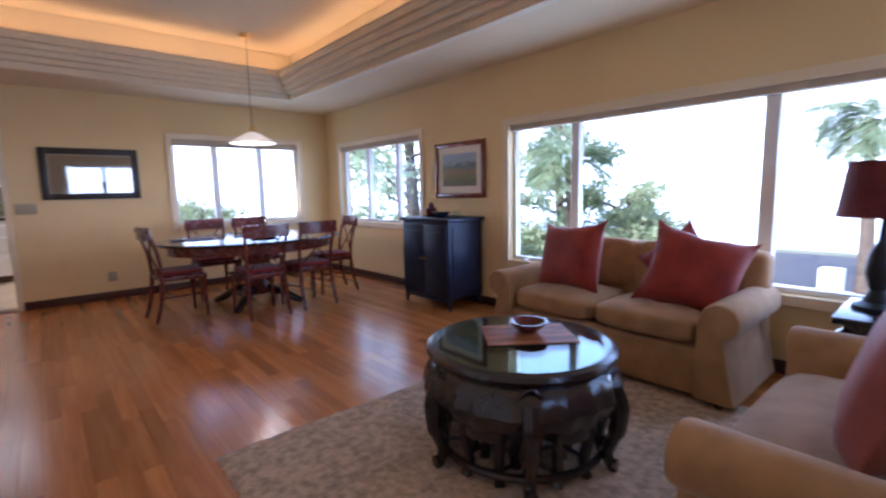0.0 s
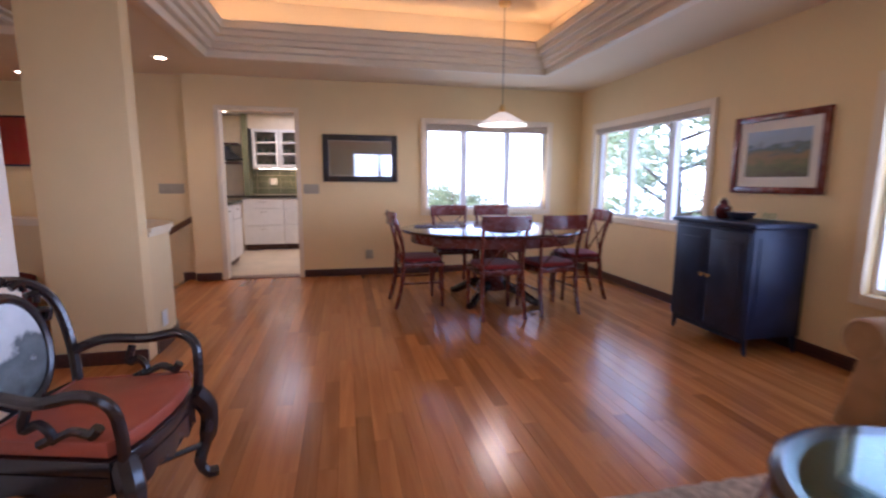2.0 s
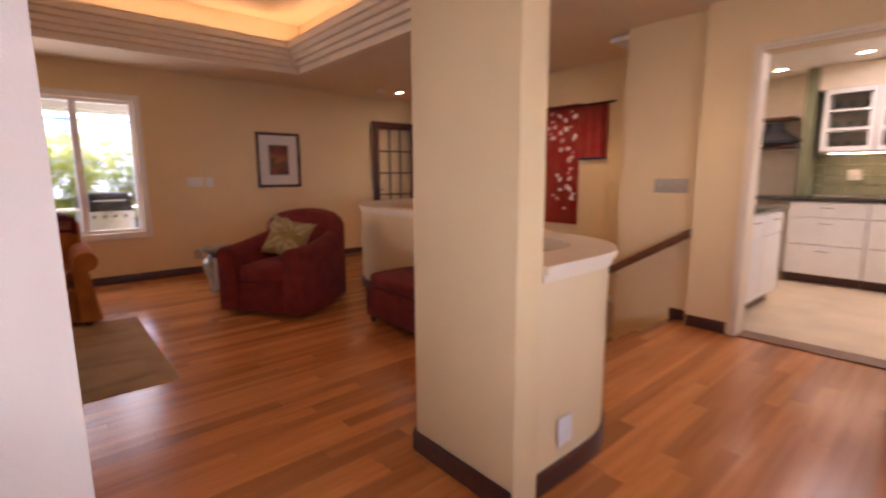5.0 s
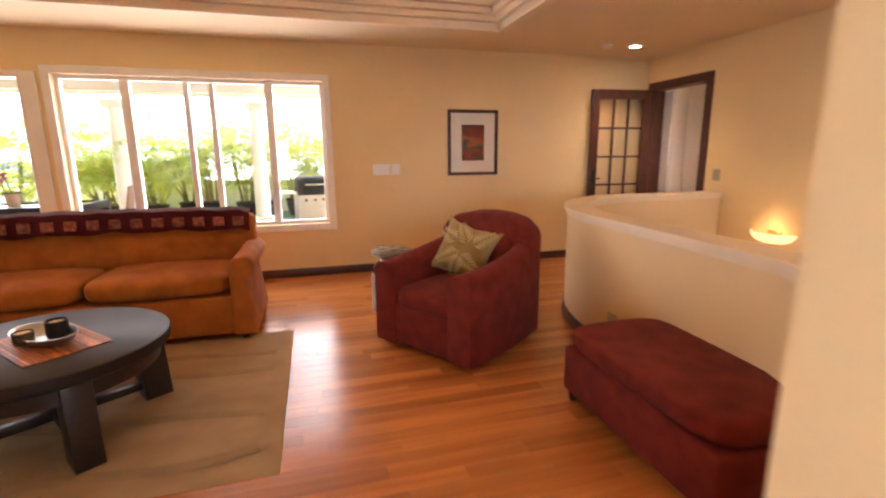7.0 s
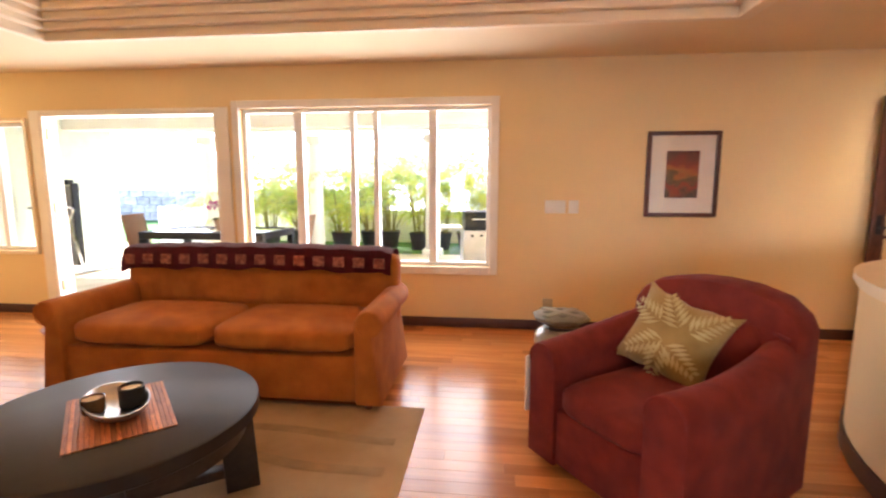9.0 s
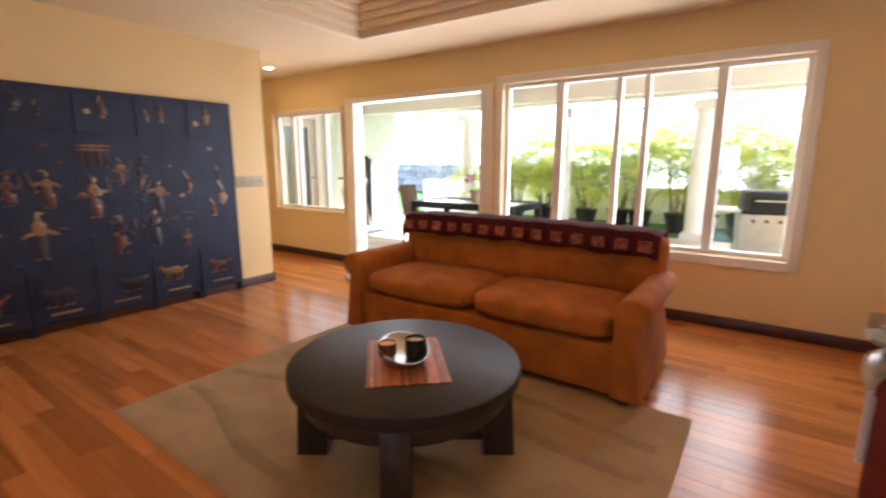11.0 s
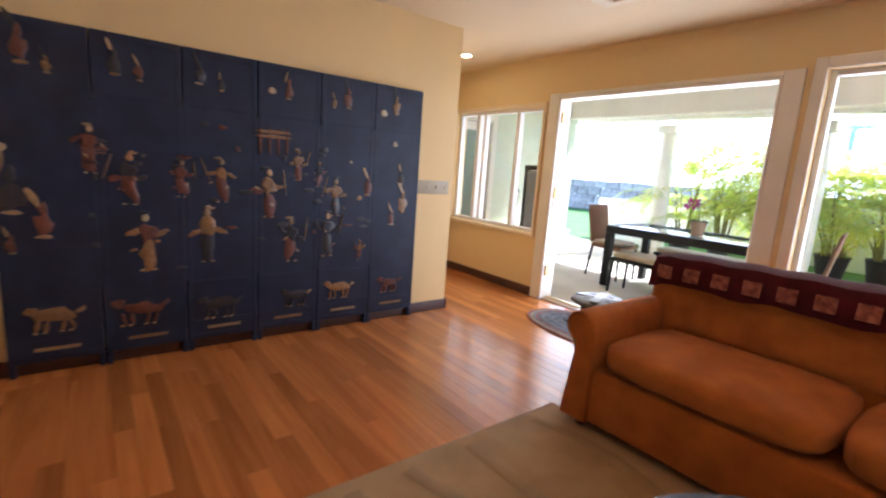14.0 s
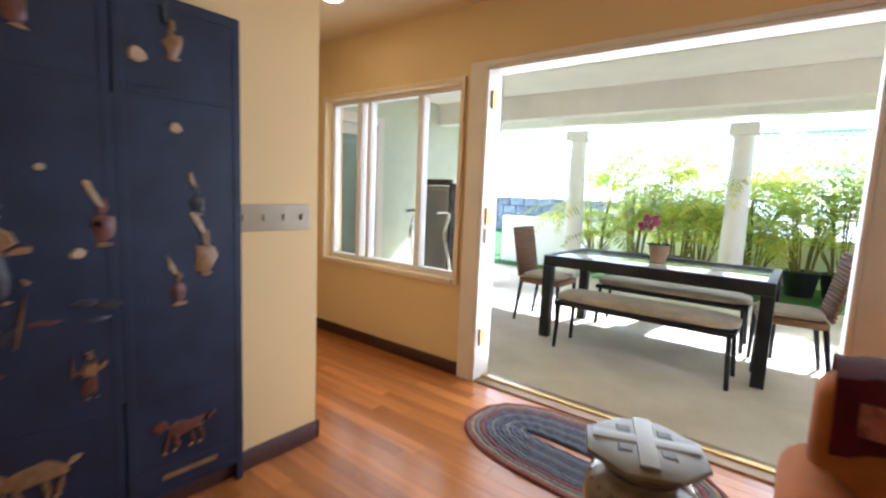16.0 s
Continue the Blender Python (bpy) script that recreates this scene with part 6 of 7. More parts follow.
# robed shapes in two rows
for y, z, k, a, b in ((0.70, 1.10, 0.34, 2, 4), (0.22, 1.11, 0.32, 2, 3), (0.44, 1.11, 0.26, 2, 2), (0.87, 1.25, 0.30, 2, 2), (-0.07, 1.04, 0.38, 2, 3), (-0.27, 1.23, 0.24, 2, 3), (-0.55, 1.02, 0.32, 4, 3), (-0.42, 1.17, 0.20, 2, 4)):
    robed(field, y, z, k, a, b)
for y, z, k, a, b in ((0.62, 0.74, 0.40, 3, 2), (0.30, 0.77, 0.40, 4, 3), (-0.23, 0.72, 0.36, 2, 4), (-0.49, 0.75, 0.38, 4, 4), (-0.76, 0.61, 0.18, 2, 3)):
    robed(field, y, z, k, a, b)
# red lacquered gate
for k in range(4):
    part("inlay", blob(-0.19 + k * 0.058, 1.36, 0.009, 0.10, 0.008, 8, 0.05), INL[2], field)
for z in (1.42, 1.39):
    part("inlay", blob(-0.10, z, 0.125, 0.011, 0.009, 8, 0.05), INL[3], field)
# dim scattered scraps of cloud and ground
for k in range(46):
    part("inlay", blob(rnd.uniform(-0.82, 0.98), rnd.uniform(0.55, 1.46), rnd.uniform(0.010, 0.045), rnd.uniform(0.006, 0.022)), INL[rnd.choice((1, 4, 4, 1, 2))], field)
for y, z, k, c in ((1.06, 0.335, 0.24, 3), (0.67, 0.325, 0.26, 2), (0.23, 0.30, 0.24, 4), (-0.27, 0.30, 0.20, 4), (-0.60, 0.325, 0.22, 3), (-1.04, 0.32, 0.20, 2)):
    beast(field, y, z, k, c)
for o in field.children:
    o.location.x = -0.0136

# garden stool, braided mat
gs = thing("garden_stool", "glazed cream ceramic garden stool with patterned round top", "garden stool", pose(0.05, -5.08, 0))
part("body", lathe([(0, 0.0), (0.115, 0.0), (0.125, 0.02), (0.118, 0.05), (0.135, 0.13), (0.165, 0.22), (0.178, 0.29), (0.170, 0.335), (0.140, 0.365), (0.115, 0.38), (0.112, 0.40), (0.125, 0.418), (0, 0.418)], 40), mat("cream_glaze", (0.34, 0.29, 0.20), 0.14, vary=0.4, scale=6, second=(0.13, 0.115, 0.085), coat=0.6), gs)
part("neck_band", lathe([(0.114, 0.383), (0.119, 0.39), (0.114, 0.398)], 32), mat("blue_glaze", (0.05, 0.06, 0.075), 0.2, vary=0.3), gs, "dark blue glazed band")
part("seat_top", lathe([(0.10, 0.4185), (0.165, 0.428), (0.192, 0.447), (0.190, 0.462), (0.165, 0.474), (0.10, 0.479), (0, 0.480)], 8), mat("stone_top", (0.21, 0.20, 0.145), 0.45, vary=0.25, scale=8), gs, "eight-sided stone-coloured top")
for a in (20, 110):
    part("top_band", turned(box(-0.160, -0.028, 0.4765, 0.160, 0.028, 0.4835 + a * 1e-5, 0.003), Matrix.Rotation(radians(a), 4, "Z")), mat("band_pale", (0.30, 0.285, 0.22), 0.4, vary=0.2), gs, "pale crossing band")
for k in range(4):
    a = radians(65 + 90 * k)
    part("dimple", lathe([(0, 0.004), (0.026, 0.003), (0.034, -0.002)], 4), mat("dimple_grey", (0.11, 0.105, 0.08), 0.5), gs, at=pose(0.088 * math.cos(a), 0.088 * math.sin(a), 0.479, 0, 0, 65 + 90 * k))
for k in range(20):
    a = radians(18 * k)
    part("stud", lathe([(0, 0.008), (0.006, 0.006), (0.009, 0)], 8), MATS["cream_glaze"], gs, at=pose(0.158 * math.cos(a), 0.158 * math.sin(a), 0.345, 0, 60, math.degrees(a)))
tagged(copy_thing(gs, pose(-3.55, -4.90, 0, 0, 0, 25)), "glazed ceramic garden stool with patterned top behind the armchair")
bmat = thing("braided_mat", "oval braided rag mat in blue and red at the patio door", "doormat", pose(0.46, -5.66, 0, 0, 0, -4))
BR = [weave("braid_" + nm, c, tuple(v * 0.6 for v in c), 60) for nm, c in (("red", (0.22, 0.05, 0.04)), ("tan", (0.34, 0.25, 0.15)), ("blue", (0.07, 0.085, 0.12)), ("grey", (0.16, 0.16, 0.17)))]
for k in range(13):
    a, b = 0.62 - k * 0.026, 0.335 - k * 0.025
    ring = [(a * math.copysign(abs(math.cos(radians(t))) ** 0.75, math.cos(radians(t))), b * math.copysign(abs(math.sin(radians(t))) ** 0.85, math.sin(radians(t))), 0.007 + 0.003 * math.sin(t * 0.9)) for t in range(0, 360, 5)]
    part("braid", tube(ring, 0.0135, 6, True, flat=0.55), BR[(0, 1, 3, 0, 2, 3, 2, 2, 3, 2, 2, 3, 2)[k]], bmat)

# hanging red robe in the stair hall
robe = thing("hanging_robe", "red silk robe with white blossoms hung flat on the wall", "wall hanging", pose(-6.985, -2.96, 0))
REDSILK = mat("red_robe_silk", (0.48, 0.022, 0.014), 0.5, vary=0.25, scale=5, fine=120, bump=0.2, second=(0.50, 0.07, 0.02))


def hung(outline, x0, wav):
    bm = bmesh.new()
    ys = [p[0] for p in outline]
    nx, nz = 14, 18
    y0, y1 = min(ys), max(ys)
    z0, z1 = min(p[1] for p in outline), max(p[1] for p in outline)
    g = [[bm.verts.new((x0 + wav * math.sin(9 * i / nx * 2), y0 + (y1 - y0) * i / nx, z0 + (z1 - z0) * k / nz)) for k in range(nz + 1)] for i in range(nx + 1)]
    for i in range(nx):
        for k in range(nz):
            bm.faces.new((g[i][k], g[i + 1][k], g[i + 1][k + 1], g[i][k + 1]))
    bmesh.ops.solidify(bm, geom=bm.faces[:], thickness=0.008)
    return bm


part("robe_body", hung([(-0.30, 0.62), (0.16, 2.02)], 0.012, 0.006), REDSILK, robe)
part("sleeve", hung([(0.162, 1.40), (0.50, 1.98)], 0.012, 0.005), REDSILK, robe)
part("sleeve", hung([(-0.66, 1.40), (-0.302, 1.98)], 0.012, 0.005), REDSILK, robe)
for nm, y0 in (("sleeve_hem", 0.162), ("sleeve_hem", -0.66)):
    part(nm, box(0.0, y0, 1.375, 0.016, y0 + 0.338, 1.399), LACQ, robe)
part("hanging_rod", tube([(0.03, -0.72, 1.99), (0.03, 0.60, 1.99)], 0.012, 8), DARKDOOR, robe)
BLOS = mat("blossom_white", (0.70, 0.56, 0.46), 0.6, vary=0.1)
for k in range(46):
    bz = 0.75 + 1.2 * rnd.random()
    by = rnd.gauss(-0.02 - 0.1 * (bz - 1.3), 0.13)
    if not -0.28 < by < 0.40 or (by > 0.14 and bz < 1.45):
        continue
    s = rnd.uniform(0.012, 0.03)
    bm = blob(by, bz, s, s, 0.004, 10, 0.3)
    for v in bm.verts:
        v.co.x = 0.022 - v.co.x
    part("blossom", bm, BLOS, robe)


# ---- outside ----
def board_mat(name, c, d, s):
    return mat(name, c, 0.85, vary=0.25, scale=s, fine=60, bump=0.4, second=d, spec=0.2)


GRASS = board_mat("lawn_green", (0.075, 0.17, 0.035), (0.05, 0.12, 0.025), 3)
structure("ground", box(-300, -300, -3.6, 300, 300, -3.2), board_mat("hill_ground", (0.16, 0.17, 0.09), (0.22, 0.20, 0.13), 0.3), "green and tan ground sloping from the house")
structure("terrace_lawn", box(-14, -22, -3.2, 16, -10.95, -0.06), GRASS, "bright green lawn beyond the patio")
structure("patio_floor", box(-7.0, -10.95, -3.2, 9.0, -6.215, -0.03), mat("patio_concrete", (0.70, 0.63, 0.50), 0.75, vary=0.18, scale=1.6, fine=40, bump=0.3, second=(0.58, 0.51, 0.38)), "pale stained concrete patio floor")
LAN = mat("patio_white", (0.85, 0.83, 0.77), 0.65, vary=0.06, scale=2)
structure("patio_ceiling", box(-7.0, -11.15, 2.62, 9.0, -6.212, 2.72), LAN, "white painted patio ceiling")
structure("patio_beam", box(-7.0, -9.55, 2.30, 9.0, -9.35, 2.62, 0.01), LAN, "white painted patio beam")
structure("patio_fascia", box(-7.0, -11.1, 2.42, 9.0, -10.85, 2.62, 0.01), LAN, "white patio edge beam")
for x in (-4.2, -1.9, 0.5, 2.78, 5.1):
    p = thing("patio_column", "round white patio column with plain capital", "column", pose(x, -10.95, -0.03), "patio columns")
    part("shaft", lathe([(0, 0.12), (0.145, 0.12), (0.15, 0.6), (0.125, 2.20), (0, 2.20)], 28), LAN, p)
    part("plinth", box(-0.19, -0.19, 0, 0.19, 0.19, 0.118, 0.01), LAN, p)
    part("capital", box(-0.17, -0.17, 2.202, 0.17, 0.17, 2.36, 0.012), LAN, p)

wing = wall("wall_wing", "y", 4.46, 4.6, -10.4, -6.22, -0.03, 2.62, [(-8.05, -7.1, 0.05, 2.12)], material=mat("wing_paint", (0.62, 0.66, 0.52), 0.7, vary=0.06), label="pale green wall of the house wing")
wdoor = door_casing("door_4", "y", 4.46, -8.05, -7.1, 2.12, 0.10, -0.03, TRIM, "white glazed door in the house wing", 4.6)
part("stile", box(4.50, -8.025, 0.05, 4.54, -7.90, 2.09), TRIM, wdoor, smooth=False)
part("stile", box(4.50, -7.25, 0.05, 4.54, -7.125, 2.09), TRIM, wdoor, smooth=False)
part("rail", box(4.50, -7.90, 0.05, 4.54, -7.25, 0.30), TRIM, wdoor, smooth=False)
part("rail", box(4.50, -7.90, 1.95, 4.54, -7.25, 2.09), TRIM, wdoor, smooth=False)
part("pane", box(4.515, -7.90, 0.30, 4.525, -7.25, 1.95), glass("dark_pane", (0.85, 0.9, 0.87)), wdoor)
part("lever", tube([(4.50, -7.96, 1.0), (4.44, -7.96, 1.0), (4.44, -7.87, 1.0)], 0.01), BLACKM, wdoor)
# added sheet close behind the pane, catches light so the glass isn't black
structure("wing_inside", box(4.565, -8.04, 0.05, 4.58, -7.11, 2.09), mat("wing_backing_grey", (0.55, 0.54, 0.50), 0.9), "added grey sheet behind the wing door's pane")

pl = thing("patio_ceiling_light", "flat white rectangular light on the patio ceiling", "ceiling light", pose(2.15, -8.2, 2.62, 0, 0, 0))
part("frame", box(-0.32, -0.12, -0.03, 0.32, 0.12, -0.001, 0.006), TRIM, pl)
part("diffuser", box(-0.29, -0.09, -0.038, 0.29, 0.09, -0.031, 0.003), LAN, pl)

# patio dining set
WICK = wood("brown_wicker", (0.16, 0.075, 0.035), (0.30, 0.15, 0.075), 0.6, (30, 30, 40))
pt = thing("patio_table", "long black patio table with a frosted glass top", "patio table", pose(0.70, -7.88, -0.03))
FROST = mat("glass_frosted_top", (0.42, 0.47, 0.45), 0.06, vary=0.08, coat=0.8)
part("glass_top", box(-0.80, -0.42, 0.735, 0.80, 0.42, 0.748, 0.003), FROST, pt, "frosted glass top")
for nm, b in (("top_rail", (-0.86, -0.48, 0.66, 0.86, -0.42, 0.755)), ("top_rail", (-0.86, 0.42, 0.66, 0.86, 0.48, 0.755)), ("end_rail", (-0.86, -0.42, 0.66, -0.80, 0.42, 0.755)), ("end_rail", (0.80, -0.42, 0.66, 0.86, 0.42, 0.755))):
    part(nm, box(*b, 0.004), BLACKM, pt)
for sx in (-1, 1):
    for sy in (-1, 1):
        part("leg", box(sx * 0.82 - 0.042, sy * 0.44 - 0.042, 0, sx * 0.82 + 0.042, sy * 0.44 + 0.042, 0.658, 0.005), BLACKM, pt)
CUSH = weave("bench_cushion_cloth", (0.52, 0.45, 0.34), (0.44, 0.37, 0.27), 8)


def bench(x, y, turn):
    b = thing("patio_bench", "black patio bench with a pale cushion beside the table", "bench", pose(x, y, -0.03, 0, 0, turn), "patio benches")
    part("bench_frame", box(-0.66, -0.19, 0.37, 0.66, 0.19, 0.41, 0.005), BLACKM, b)
    part("cushion", turned(cushion(1.34, 0.39, 0.07, 0.15), Matrix.Translation((0, 0, 0.408))), CUSH, b, "pale padded cushion")
    for sx in (-1, 1):
        for sy in (-1, 1):
            part("leg", tube([(sx * 0.62, sy * 0.16, 0.38), (sx * 0.64, sy * 0.175, 0.0)], 0.016, 8), BLACKM, b)


bench(0.68, -7.38, 0)
bench(0.70, -8.42, 0)


def wicker_chair(at):
    c = thing("wicker_chair", "brown woven wicker patio chair at the table's end", "chair", at, "wicker patio chairs")
    for k in range(16):
        z = 0.46 + k * 0.031
        part("woven_strand", box(-0.215, -0.245 - 0.006 * k, z, 0.215, -0.215 - 0.006 * k, z + 0.030, 0.008, 1), WICK, c)
    part("seat", box(-0.22, -0.22, 0.40, 0.22, 0.22, 0.455, 0.015), WICK, c)
    part("seat_pad", turned(cushion(0.42, 0.42, 0.05, 0.2), Matrix.Translation((0, 0.0, 0.455))), CUSH, c)
    for sx in (-1, 1):
        part("leg", tube([(sx * 0.20, 0.20, 0.41), (sx * 0.20, 0.21, 0.0)], [0.02, 0.014], 8), BLACKM, c)
        part("leg", tube([(sx * 0.20, -0.20, 0.41), (sx * 0.20, -0.26, 0.0)], [0.02, 0.014], 8), BLACKM, c)


wicker_chair(pose(1.76, -7.95, -0.03, 0, 0, 90))
wicker_chair(pose(-0.24, -8.0, -0.03, 0, 0, -82))
op = thing("orchid_pot", "terracotta pot with a magenta orchid on the patio table", "potted plant", pose(0.72, -7.92, 0.718))
part("pot", lathe([(0, 0), (0.06, 0), (0.085, 0.13), (0.09, 0.15), (0.08, 0.15), (0.07, 0.12), (0, 0.12)], 24), mat("banded_terracotta", (0.50, 0.33, 0.22), 0.7, vary=0.2, scale=5), op)
part("stem", tube(smooth_path([(0, 0, 0.12), (0.02, 0, 0.28), (0.08, 0.01, 0.38), (0.16, 0.02, 0.38)], 4), 0.004, 6), mat("orchid_stem", (0.10, 0.17, 0.05), 0.6), op)
bm = bmesh.new()
for k in range(12):
    cx, cz = 0.03 + 0.013 * k, 0.34 + 0.05 * math.sin(k * 1.1)
    for j in range(5):
        a = 2 * math.pi * j / 5 + k
        e = Vector((math.cos(a) * 0.028, rnd.uniform(-0.015, 0.015), math.sin(a) * 0.028))
        s_ = Vector((-math.sin(a), 0, math.cos(a))) * 0.014
        o = Vector((cx, rnd.uniform(-0.03, 0.03), cz))
        bm.faces.new([bm.verts.new(o), bm.verts.new(o + e * 0.6 + s_), bm.verts.new(o + e), bm.verts.new(o + e * 0.6 - s_)])
part("blossoms", bm, mat("orchid_pink", (0.50, 0.06, 0.28), 0.6, vary=0.2), op, "magenta blossoms")
bm = bmesh.new()
for k in range(6):
    a = k * 1.05
    pts = [Vector((math.cos(a) * r, math.sin(a) * r, 0.12 + z)) for r, z in ((0.01, 0), (0.06, 0.05), (0.12, 0.03))]
    s_ = Vector((-math.sin(a), math.cos(a), 0)) * 0.02
    v = [bm.verts.new(p + s_ * w) for p, w in zip(pts, (0.4, 1, 0.1))] + [bm.verts.new(p - s_ * w) for p, w in zip(pts[::-1], (0.1, 1, 0.4))]
    bm.faces.new(v)
part("leaves", bm, mat("orchid_leaf", (0.05, 0.12, 0.03), 0.45, vary=0.2), op)


def leaf_mat(name, a, b, rand=0.4):
    m = mat(name, a, 0.5, vary=0.3, scale=2.5, second=b, rand=rand, bump=0.0, spec=0.35)
    n, l = m.node_tree.nodes, m.node_tree.links
    tr, ad = n.new("ShaderNodeBsdfTranslucent"), n.new("ShaderNodeMixShader")
    ad.inputs[0].default_value = 0.55
    # leaf from leaf the hue wanders from green to straw
    geo, hue = n.new("ShaderNodeNewGeometry"), n.new("ShaderNodeMath")
    hue.operation = "MULTIPLY_ADD"
    hue.inputs[1].default_value, hue.inputs[2].default_value = 0.07, 0.455
    l.new(geo.outputs["Random Per Island"], hue.inputs[0])
    l.new(hue.outputs[0], n["Hue/Saturation/Value"].inputs["Hue"])
    l.new(n["Hue/Saturation/Value"].outputs["Color"], tr.inputs[0])
    l.new(n["Principled BSDF"].outputs[0], ad.inputs[1])
    l.new(tr.outputs[0], ad.inputs[2])
    l.new(ad.outputs[0], n["Material Output"].inputs[0])
    return m


ARECA = leaf_mat("areca_leaf", (0.66, 0.66, 0.11), (0.24, 0.40, 0.06))
LEAFD = leaf_mat("tree_leaf", (0.34, 0.41, 0.24), (0.20, 0.28, 0.15))
LEAFL = leaf_mat("bush_leaf", (0.42, 0.47, 0.27), (0.28, 0.35, 0.17))
REDLEAF = leaf_mat("ti_leaf", (0.16, 0.025, 0.05), (0.08, 0.012, 0.03))
BARK = board_mat("bark", (0.16, 0.12, 0.085), (0.09, 0.065, 0.045), 12)
CANE = board_mat("palm_cane", (0.26, 0.24, 0.08), (0.18, 0.15, 0.06), 9)


def frond(bm, base, way, length, droop, leaflets, wide, r):
    """One feather frond: a bowed rib with leaflets on both sides."""
    p, d = Vector(base), Vector(way).normalized()
    seg = length / leaflets
    for k in range(leaflets):
        t = k / leaflets
        q = p + d * seg
        d = (d + Vector((0, 0, -droop / leaflets))).normalized()
        side = d.cross(Vector((0, 0, 1)))
        if side.length < 0.05:
            side = Vector((1, 0, 0))
        side.normalize()
        ln = wide * (0.35 + 1.2 * math.sin(math.pi * min(1, t + 0.12))) * r.uniform(0.75, 1.15)
        for s in (-1, 1):
            if t < 0.12:
                continue
            tip = p + side * s * ln * 0.75 + d * ln * 0.65 + Vector((0, 0, r.uniform(-0.3, 0.12) * ln))
            w = d * 0.013 * (1 + wide)
            bm.faces.new([bm.verts.new(p - w), bm.verts.new((p + tip) / 2 - w + Vector((0, 0, 0.02))), bm.verts.new(tip), bm.verts.new((p + tip) / 2 + w * 1.4 + Vector((0, 0, 0.02)))])
        n_ = side * 0.006
        bm.faces.new([bm.verts.new(p - n_), bm.verts.new(q - n_), bm.verts.new(q + n_), bm.verts.new(p + n_)])
        p = q


def potted_palm(at, h, seed, label):
    r = random.Random(seed)
    t = thing("potted_palm", label, "potted palm", at, "potted palms along the patio wall")
    part("pot", lathe([(0, 0), (0.17, 0), (0.23, 0.34), (0.25, 0.36), (0.235, 0.38), (0.215, 0.34), (0, 0.32)], 20), mat("black_plastic_pot", (0.025, 0.027, 0.03), 0.5, vary=0.2), t, "black plastic pot")
    canes = bmesh.new()
    leaves = bmesh.new()
    for k in range(12):
        a = r.uniform(0, 6.28)
        x, y = 0.11 * math.cos(a), 0.11 * math.sin(a)
        hh = h * r.uniform(0.04, 0.48)
        top = Vector((x * 2.4, y * 2.4, 0.33 + hh))
        tube([(x, y, 0.30), (x * 1.5, y * 1.5, 0.33 + hh * 0.5), tuple(top)], [0.018, 0.015, 0.012], 6, bm=canes)
        for j in range(4):
            b = r.uniform(0, 6.28)
            frond(leaves, top, (math.cos(b) * 0.8, math.sin(b) * 0.8, r.uniform(0.8, 1.7)), h * r.uniform(0.36, 0.60), r.uniform(1.2, 2.8), 20, 0.24, r)
    tagged(part("stem", canes, CANE, t), kind="stuff")
    part("fronds", leaves, ARECA, t, smooth=False)
    return t


for k in range(13):
    potted_palm(pose(-4.3 + k * 0.58 + 0.1 * math.sin(k * 2.3), -12.1 + 0.25 * math.sin(k * 1.7), -0.06), 2.95 + 0.35 * math.sin(k * 1.3), 40 + k, "areca palm with green and yellow fronds in a black pot")
structure("garden_wall", box(-9.0, -13.35, -0.06, 5.0, -13.15, 0.75, 0.015), LAN, "low white garden wall behind the palms")
structure("planter_wall", box(3.05, -11.9, -0.06, 4.6, -11.7, 0.85, 0.02), LAN, "low white planter wall on the lawn")
STONE = mat("grey_stone", (0.30, 0.29, 0.28), 0.85, vary=0.3, scale=6, fine=40, bump=0.6, rand=0.35)
sw_ = tagged(new("stone_wall"), "grey dry-stone wall beyond the lawn", kind="structure")
shapes = []
for k in range(5):
    bm = box(-0.28, -0.15, -0.16, 0.28, 0.15, 0.16, 0.05, 2)
    for v in bm.verts:
        v.co += Vector((rnd.uniform(-0.03, 0.03), 0, rnd.uniform(-0.02, 0.02)))
    shapes.append(mesh_of("stone", bm, True))
    shapes[-1].materials.append(STONE)
for row in range(4):
    for k in range(26):
        o = new("stone", shapes[(row * 3 + k) % 5])
        o.parent = sw_
        o.matrix_basis = pose(1.0 + k * 0.57 + 0.25 * (row % 2), -19.6, 0.10 + row * 0.32, 0, rnd.uniform(-5, 5), 0)
lat = thing("lattice_screen", "pale blue lattice screen above the garden wall", "lattice", pose(-1.9, -13.9, 2.0))
LBLUE = mat("lattice_blue", (0.30, 0.44, 0.55), 0.7, vary=0.1)
bm = bmesh.new()
for k in range(-16, 17):
    for s in (-1, 1):
        tube([(k * 0.14 - s * 0.55, 0.012 * s, -0.55), (k * 0.14 + s * 0.55, 0.012 * s, 0.55)], 0.014, 4, bm=bm)
tagged(part("lath_grid", bm, LBLUE, lat, smooth=False), kind="stuff")
part("lattice_rail", box(-2.8, -0.03, 0.54, 2.8, 0.03, 0.60), LBLUE, lat)
part("lattice_rail", box(-2.8, -0.03, -0.60, 2.8, 0.03, -0.54), LBLUE, lat)
for x in (-2.7, -0.9, 0.9, 2.7):
    part("lattice_post", box(x - 0.04, -0.04, -2.06, x + 0.04, 0.04, 0.62), LBLUE, lat)
ti = thing("ti_plant", "dark red-leaved ti plant behind the grill", "plant", pose(-3.9, -12.2, -0.06))
bm = bmesh.new()
r2 = random.Random(5)
